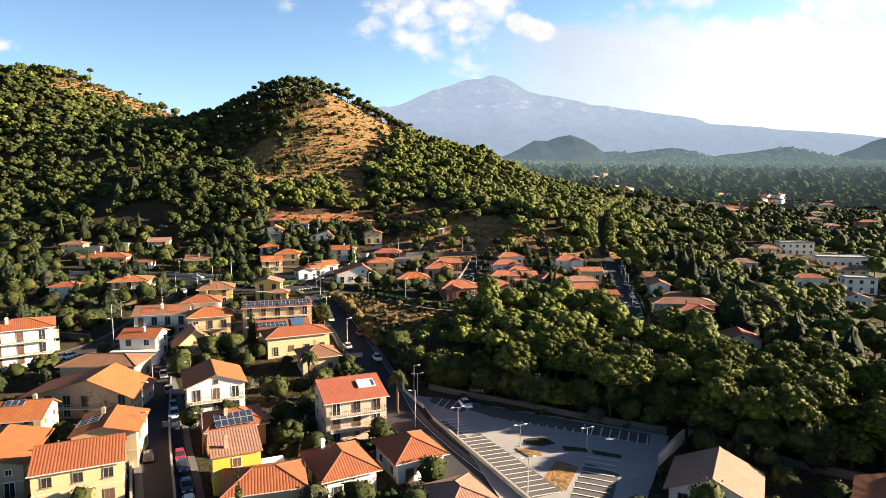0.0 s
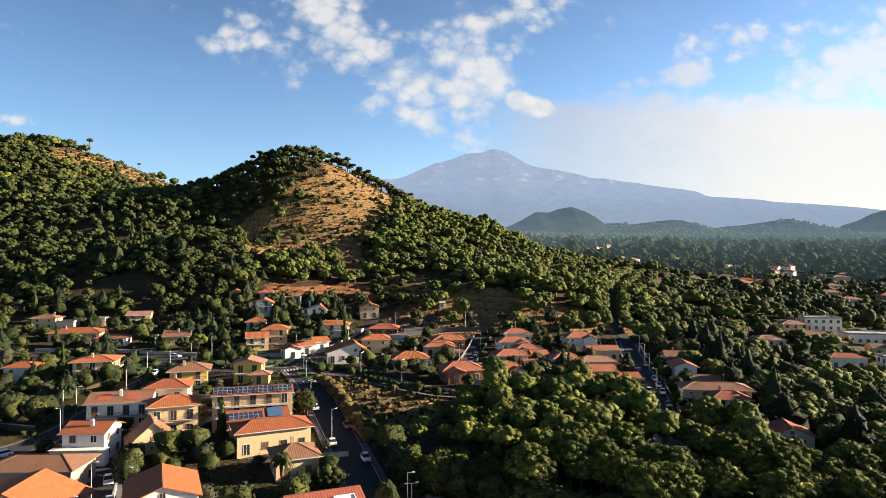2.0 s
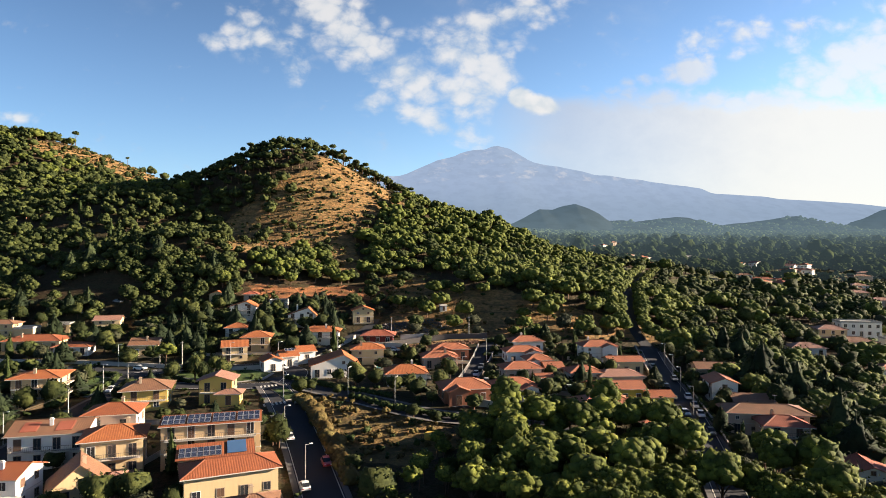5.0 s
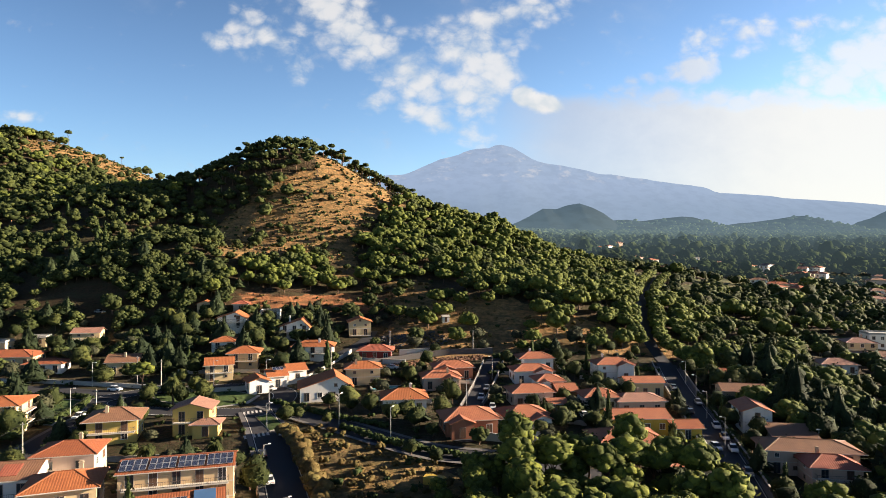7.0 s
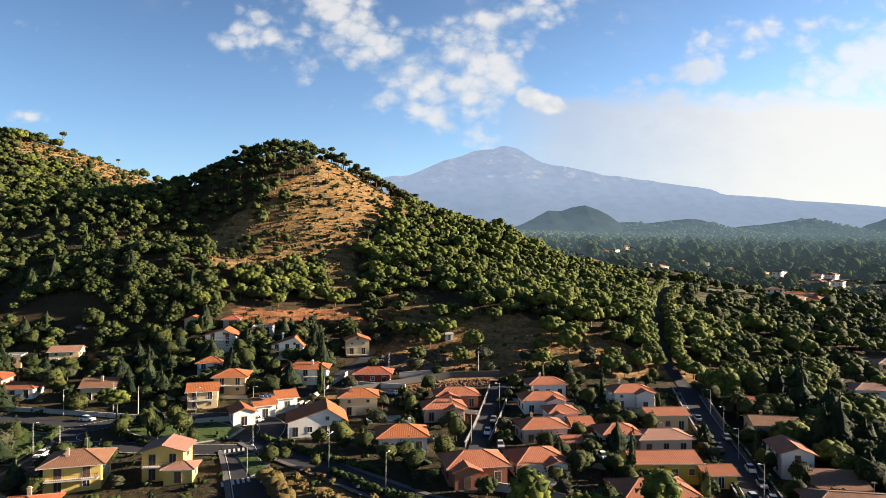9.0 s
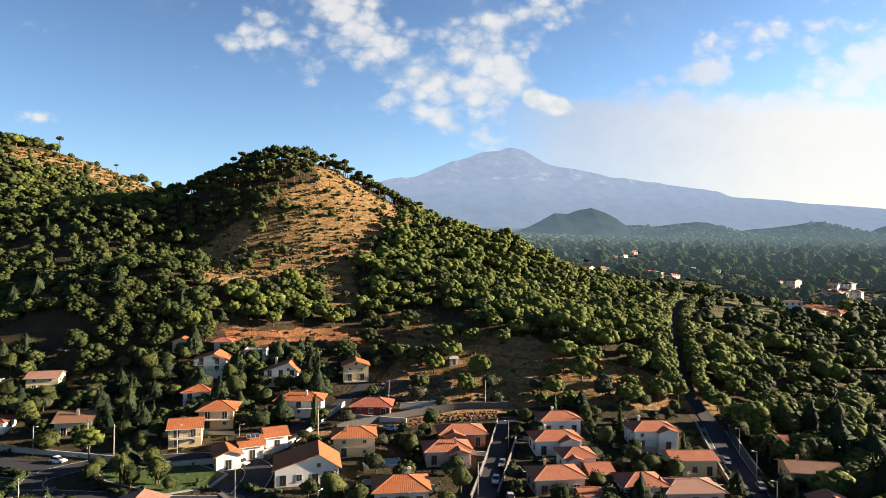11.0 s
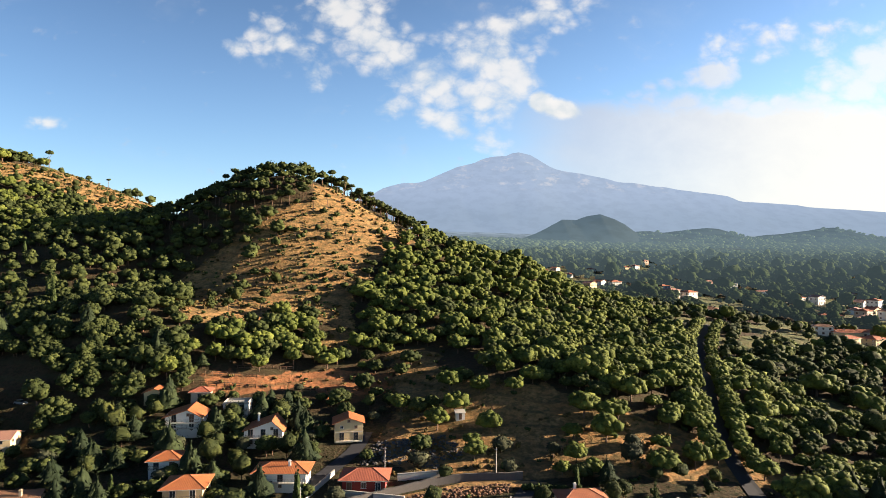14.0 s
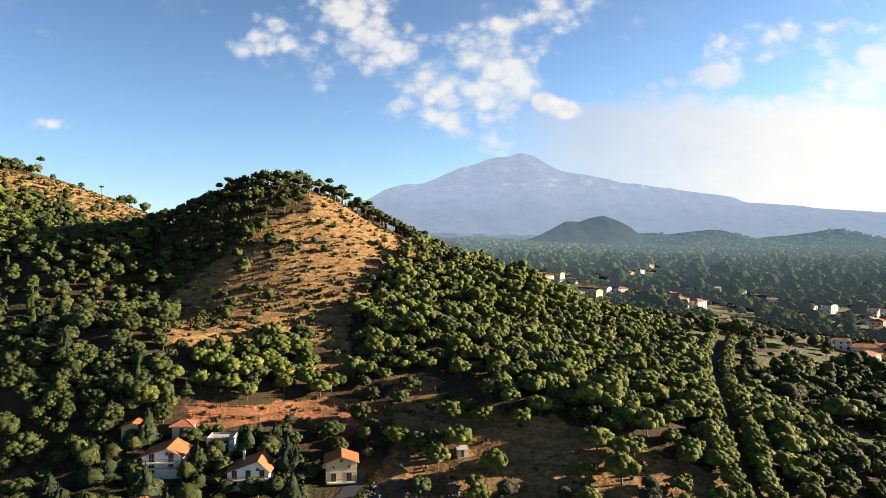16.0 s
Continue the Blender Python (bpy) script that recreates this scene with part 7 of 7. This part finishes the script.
# the woods on the hills, the spur and the plain
y = 100.0
while y < 1500:
    step = 6.0 if y < 640 else (7.6 if y < 900 else 11.0)
    x0_, x1_ = (-0.80 * y - 40 if y < 760 else 0.02 * y, 0.78 * y + 60)
    for x in np.arange(x0_, x1_, step):
        px, py = x + tr.uniform(-0.42, 0.42) * step, y + tr.uniform(-0.42, 0.42) * step
        if in_poly(TOWN, px, py) or in_poly(GROVE, px, py):
            continue
        keep, kind, s = 0.93, "pine" if tr.random() < 0.75 else "young_pine", tr.uniform(0.66, 1.08) + 0.5 * tr.random() ** 3
        patch = noise.fractal((px * 0.018, py * 0.018, 9.0), 1.0, 2.0, 3)
        top = py > 440 and -190 < px < -20 and gz(px, py) > 84
        if in_poly(RED_CUT, px, py):
            keep, s = 0.03, 0.5
        elif in_poly(VALLEY, px, py):
            keep, kind, s = 0.40, "young_pine" if tr.random() < 0.9 else "cypress", tr.uniform(0.8, 1.2)
        elif in_poly(BARE_SLOPE, px, py) or in_poly(LEFT_CREST, px, py):
            thicket = noise.fractal((px * 0.045, py * 0.028, 1.0), 1.0, 2.0, 3)
            keep, kind = (0.15 if thicket < 0.08 else 0.66), ("young_pine", "bush", "ridge_pine", "tree", "bush")[tr.integers(0, 5)]
            s = {"bush": tr.uniform(0.8, 1.7), "young_pine": tr.uniform(0.4, 0.8), "ridge_pine": tr.uniform(0.6, 0.95), "tree": tr.uniform(0.5, 0.9)}[kind]
        elif in_poly(DRY_FOOT, px, py):
            keep, kind, s = (0.16 if px < -4 else 0.28 if px < 24 else 0.42), ("pine", "pine", "pine", "young_pine", "olive")[tr.integers(0, 5)], tr.uniform(0.75, 1.3)
        elif top:
            keep, kind, s = 0.95, "ridge_pine", tr.uniform(0.95, 1.3)
        elif px > 120 or py > 600:
            if tr.random() < 0.34:
                kind = ("tree", "olive", "tree", "tree", "olive")[tr.integers(0, 5)]
            glade = noise.fractal((px * 0.011, py * 0.011, 3.0), 1.0, 2.0, 3)
            keep = 0.85 if glade > (-0.02 if py > 560 else -0.14) else 0.14
            s *= tr.uniform(1.4, 2.7) if py > 900 else tr.uniform(1.0, 2.0) if py > 640 else tr.uniform(0.7, 1.35) if py > 380 else tr.uniform(0.7, 1.05)
            kind = "young_pine" if kind == "pine" and py > 380 and tr.random() < 0.7 else kind
        elif patch < -0.42:
            keep = 0.6
        if px < -100 and 300 < py < 460 and not in_poly(VALLEY, px, py):
            keep *= 0.9 if patch > -0.2 else 0.6
            kind = "young_pine"
        if -95 < px < -22 and 312 < py < 337 and not in_poly(RED_CUT, px, py):
            keep, kind, s = 0.6, ("young_pine", "tree", "tree", "cedar", "olive")[tr.integers(0, 5)], tr.uniform(0.45, 0.75)
        if -100 < px < -22 and 337 < py < 385 and kind in ("pine", "young_pine") and not in_poly(RED_CUT, px, py) and not in_poly(BARE_SLOPE, px, py):
            keep, kind, s = 0.97, "pine" if tr.random() < 0.6 else "young_pine", tr.uniform(0.85, 1.25)
        if -32 < px < 8 and 334 < py < 366:
            keep *= 0.3
        if in_poly(YARD, px, py):
            keep, s = 0.2, 0.7
        # darker-needled pines on the left hill stand in for its shade
        if px < -110 and kind == "pine" and tr.random() < 0.75:
            kind, s = "young_pine", s * 1.1
        if py > 640 and any(-9 < px - fx < 32 and -42 < py - fy < 20 for fx, fy in FAR_PLOTS):
            continue
        if py > 560 and any(-14 < px - fx < 40 and -150 < py - fy < -40 for fx, fy in FAR_PLOTS):
            s *= 0.45
        if 60 < px < 165 and 290 < py < 512 and edge_far(ROADS["upper_lane"][0][::6], px, py) < 5.6:
            continue
        if tr.random() > keep or not clear_of_things(px, py, 2.2) or (px > 112 and not all(clear_of_things(px, py + q, 2.0) for q in (5, 10, 16))):
            continue
        if px < -20 and py > 575 + 0.25 * abs(px + 20) and tr.random() < 0.6:
            continue
        detail = "mid" if py < 400 and -200 < px < 140 else "far" if py < 640 else "dot"
        tree_stuff("wood" if py < 560 or px < 40 else "plain", kind, detail, int(tr.integers(0, 4)), px, py, s * (1.08 if detail != "mid" else 1.0), tr.uniform(0, 6.28))
    y += step
# a thicker belt of conifers behind the last houses
for k in range(95):
    x, y = tr.uniform(-172, -93), tr.uniform(315, 341)
    if clear_of_things(x, y, 2.0) and not in_poly(YARD, x, y) and not in_poly(RED_CUT, x, y):
        tree_stuff("wood", "cedar" if tr.random() < 0.07 else "young_pine", "mid", int(tr.integers(0, 4)), x, y, tr.uniform(0.7, 1.1), tr.uniform(0, 6.28))
# the tall umbrella pines on the crest, and two lone ones down its right arm
for x, y, s in ((-146, 494, 0.9), (-141, 496, 1.0), (-135, 495, 0.95), (-84, 508, 1.0), (-80, 511, 0.9), (-76, 508, 1.05), (-72, 511, 0.9), (-67, 510, 1.0), (-63, 513, 0.85), (-60, 511, 1.0), (-56, 513, 0.75), (-26.6, 516, 0.95), (-19, 516, 0.7), (-47, 513, 0.5),
                (-336, 610, 1.25), (-301, 634, 0.7), (-283, 647, 0.75), (-100, 470, 0.8), (-92, 476, 0.85), (-86, 470, 0.8), (-80, 478, 0.75), (-66, 462, 0.8), (-62, 458, 0.75)):
    tree_stuff("wood", "tall_pine", "mid", int(tr.integers(0, 4)), x, y, s, tr.uniform(0, 6.28))
# the two rows of pines that line the upper lane
row = np.array(ROADS["upper_lane"][0])
run = np.gradient(row, axis=0)
run /= np.linalg.norm(run, axis=1)[:, None]
for k in range(8, len(row) - 1, 2):
    for side in (-1, 1):
        q = row[k] + np.array((-run[k][1], run[k][0])) * side * 5.0 + tr.uniform(-0.7, 0.7, 2)
        tree_stuff("wood", "pine", "mid", int(tr.integers(0, 4)), float(q[0]), float(q[1]), tr.uniform(0.72, 0.95), tr.uniform(0, 6.28))
# dry shrubs on the open field and the bare slope
for poly, count in ((FIELD, 240), (BARE_SLOPE, 1300), (DRY_FOOT, 420), (RED_CUT, 90), (VALLEY, 200), (LEFT_CREST, 900)):
    xs_, ys_ = [p[0] for p in poly], [p[1] for p in poly]
    for k in range(count):
        x, y = tr.uniform(min(xs_), max(xs_)), tr.uniform(min(ys_), max(ys_))
        if in_poly(poly, x, y) and clear_of_things(x, y, 0.8):
            tree_stuff("open", "scrub" if tr.random() < (0.85 if y < 340 else 0.68) else "bush", "mid", int(tr.integers(0, 4)), x, y, tr.uniform(0.4, 1.2) ** (1 if y < 340 else 0.7), tr.uniform(0, 6.28))

for (batch, kind), items in STUFF.items():
    vs, fs, mi, n = [], [], [], 0
    zs = ground_z(np.array([q[2] for q in items]), np.array([q[3] for q in items]))
    for (detail, i, x, y, s, turn), z in zip(items, zs):
        leaf, wood = TEMPLATES[(kind, detail, i)]
        c_, s_ = math.cos(turn), math.sin(turn)
        rot_ = np.array([[c_, s_, 0], [-s_, c_, 0], [0, 0, 0.84 + 0.34 * (turn * 7.3 % 1.0)]]) * s
        for k, (v, f) in enumerate((leaf, wood)):
            vs.append(v @ rot_ + np.array([x, y, z]))
            fs.append(f + n)
            mi.append(np.full(len(f), k))
            n += len(v)
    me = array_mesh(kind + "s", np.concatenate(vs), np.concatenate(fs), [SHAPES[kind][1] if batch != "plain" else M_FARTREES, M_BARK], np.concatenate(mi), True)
    ob = new({"wood": "woodland", "garden": "garden_trees", "open": "shrubs", "plain": "backdrop_woodland"}[batch], me)
    tagged(ob, {"wood": "dense sunlit woodland of stone pines on the slopes", "garden": "mixed garden trees between the houses", "open": "dry shrubs scattered on open ground", "plain": "pine woods and groves of the far plain with painted haze"}[batch], "trees" if batch != "open" else "shrubs", kind="stuff")

# clumps of the far plain and on the old cones, with haze painted into their glow
n_ = 0
cv, cf = [], []


def far_clump(x, y, z, r):
    global n_
    v = ICO1[0] * np.array([r, r, r * 0.62]) * np.clip(1 + tr.normal(0, 0.16, len(ICO1[0])), 0.6, 1.5)[:, None]
    cv.append(v + np.array([x, y, z]))
    cf.append(ICO1[1] + n_)
    n_ += len(v)


for k in range(4200):
    y = 1440 * (1.75 ** tr.random())
    x = tr.uniform(-0.02, 0.80) * y
    if noise.fractal((x * 0.006, y * 0.006, 4.0), 1.0, 2.0, 3) > -0.2:
        far_clump(x, y, gz(x, y) + 5.0, tr.uniform(5.0, 9.0) * (0.7 + y / 3000))
for outline, yy, run_out in CONES[1:3]:
    for k in range(1100):
        f, x = tr.random() ** 0.7, tr.uniform(outline[0][0], outline[-1][0])
        crest = float(np.interp(x, [q[0] for q in outline], [q[1] for q in outline]))
        if noise.fractal((x * 0.012, f * 6.0, 7.0), 1.0, 2.0, 3) > -0.25:
            far_clump(x, yy - run_out * f, 70 + (crest - 70) * (1 - f) ** 1.25 + 2.5, tr.uniform(5.0, 9.5))
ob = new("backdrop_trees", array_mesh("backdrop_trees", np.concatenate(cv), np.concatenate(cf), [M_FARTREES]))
tagged(ob, "clumps of far trees on the plain with painted haze", "woods", kind="stuff")
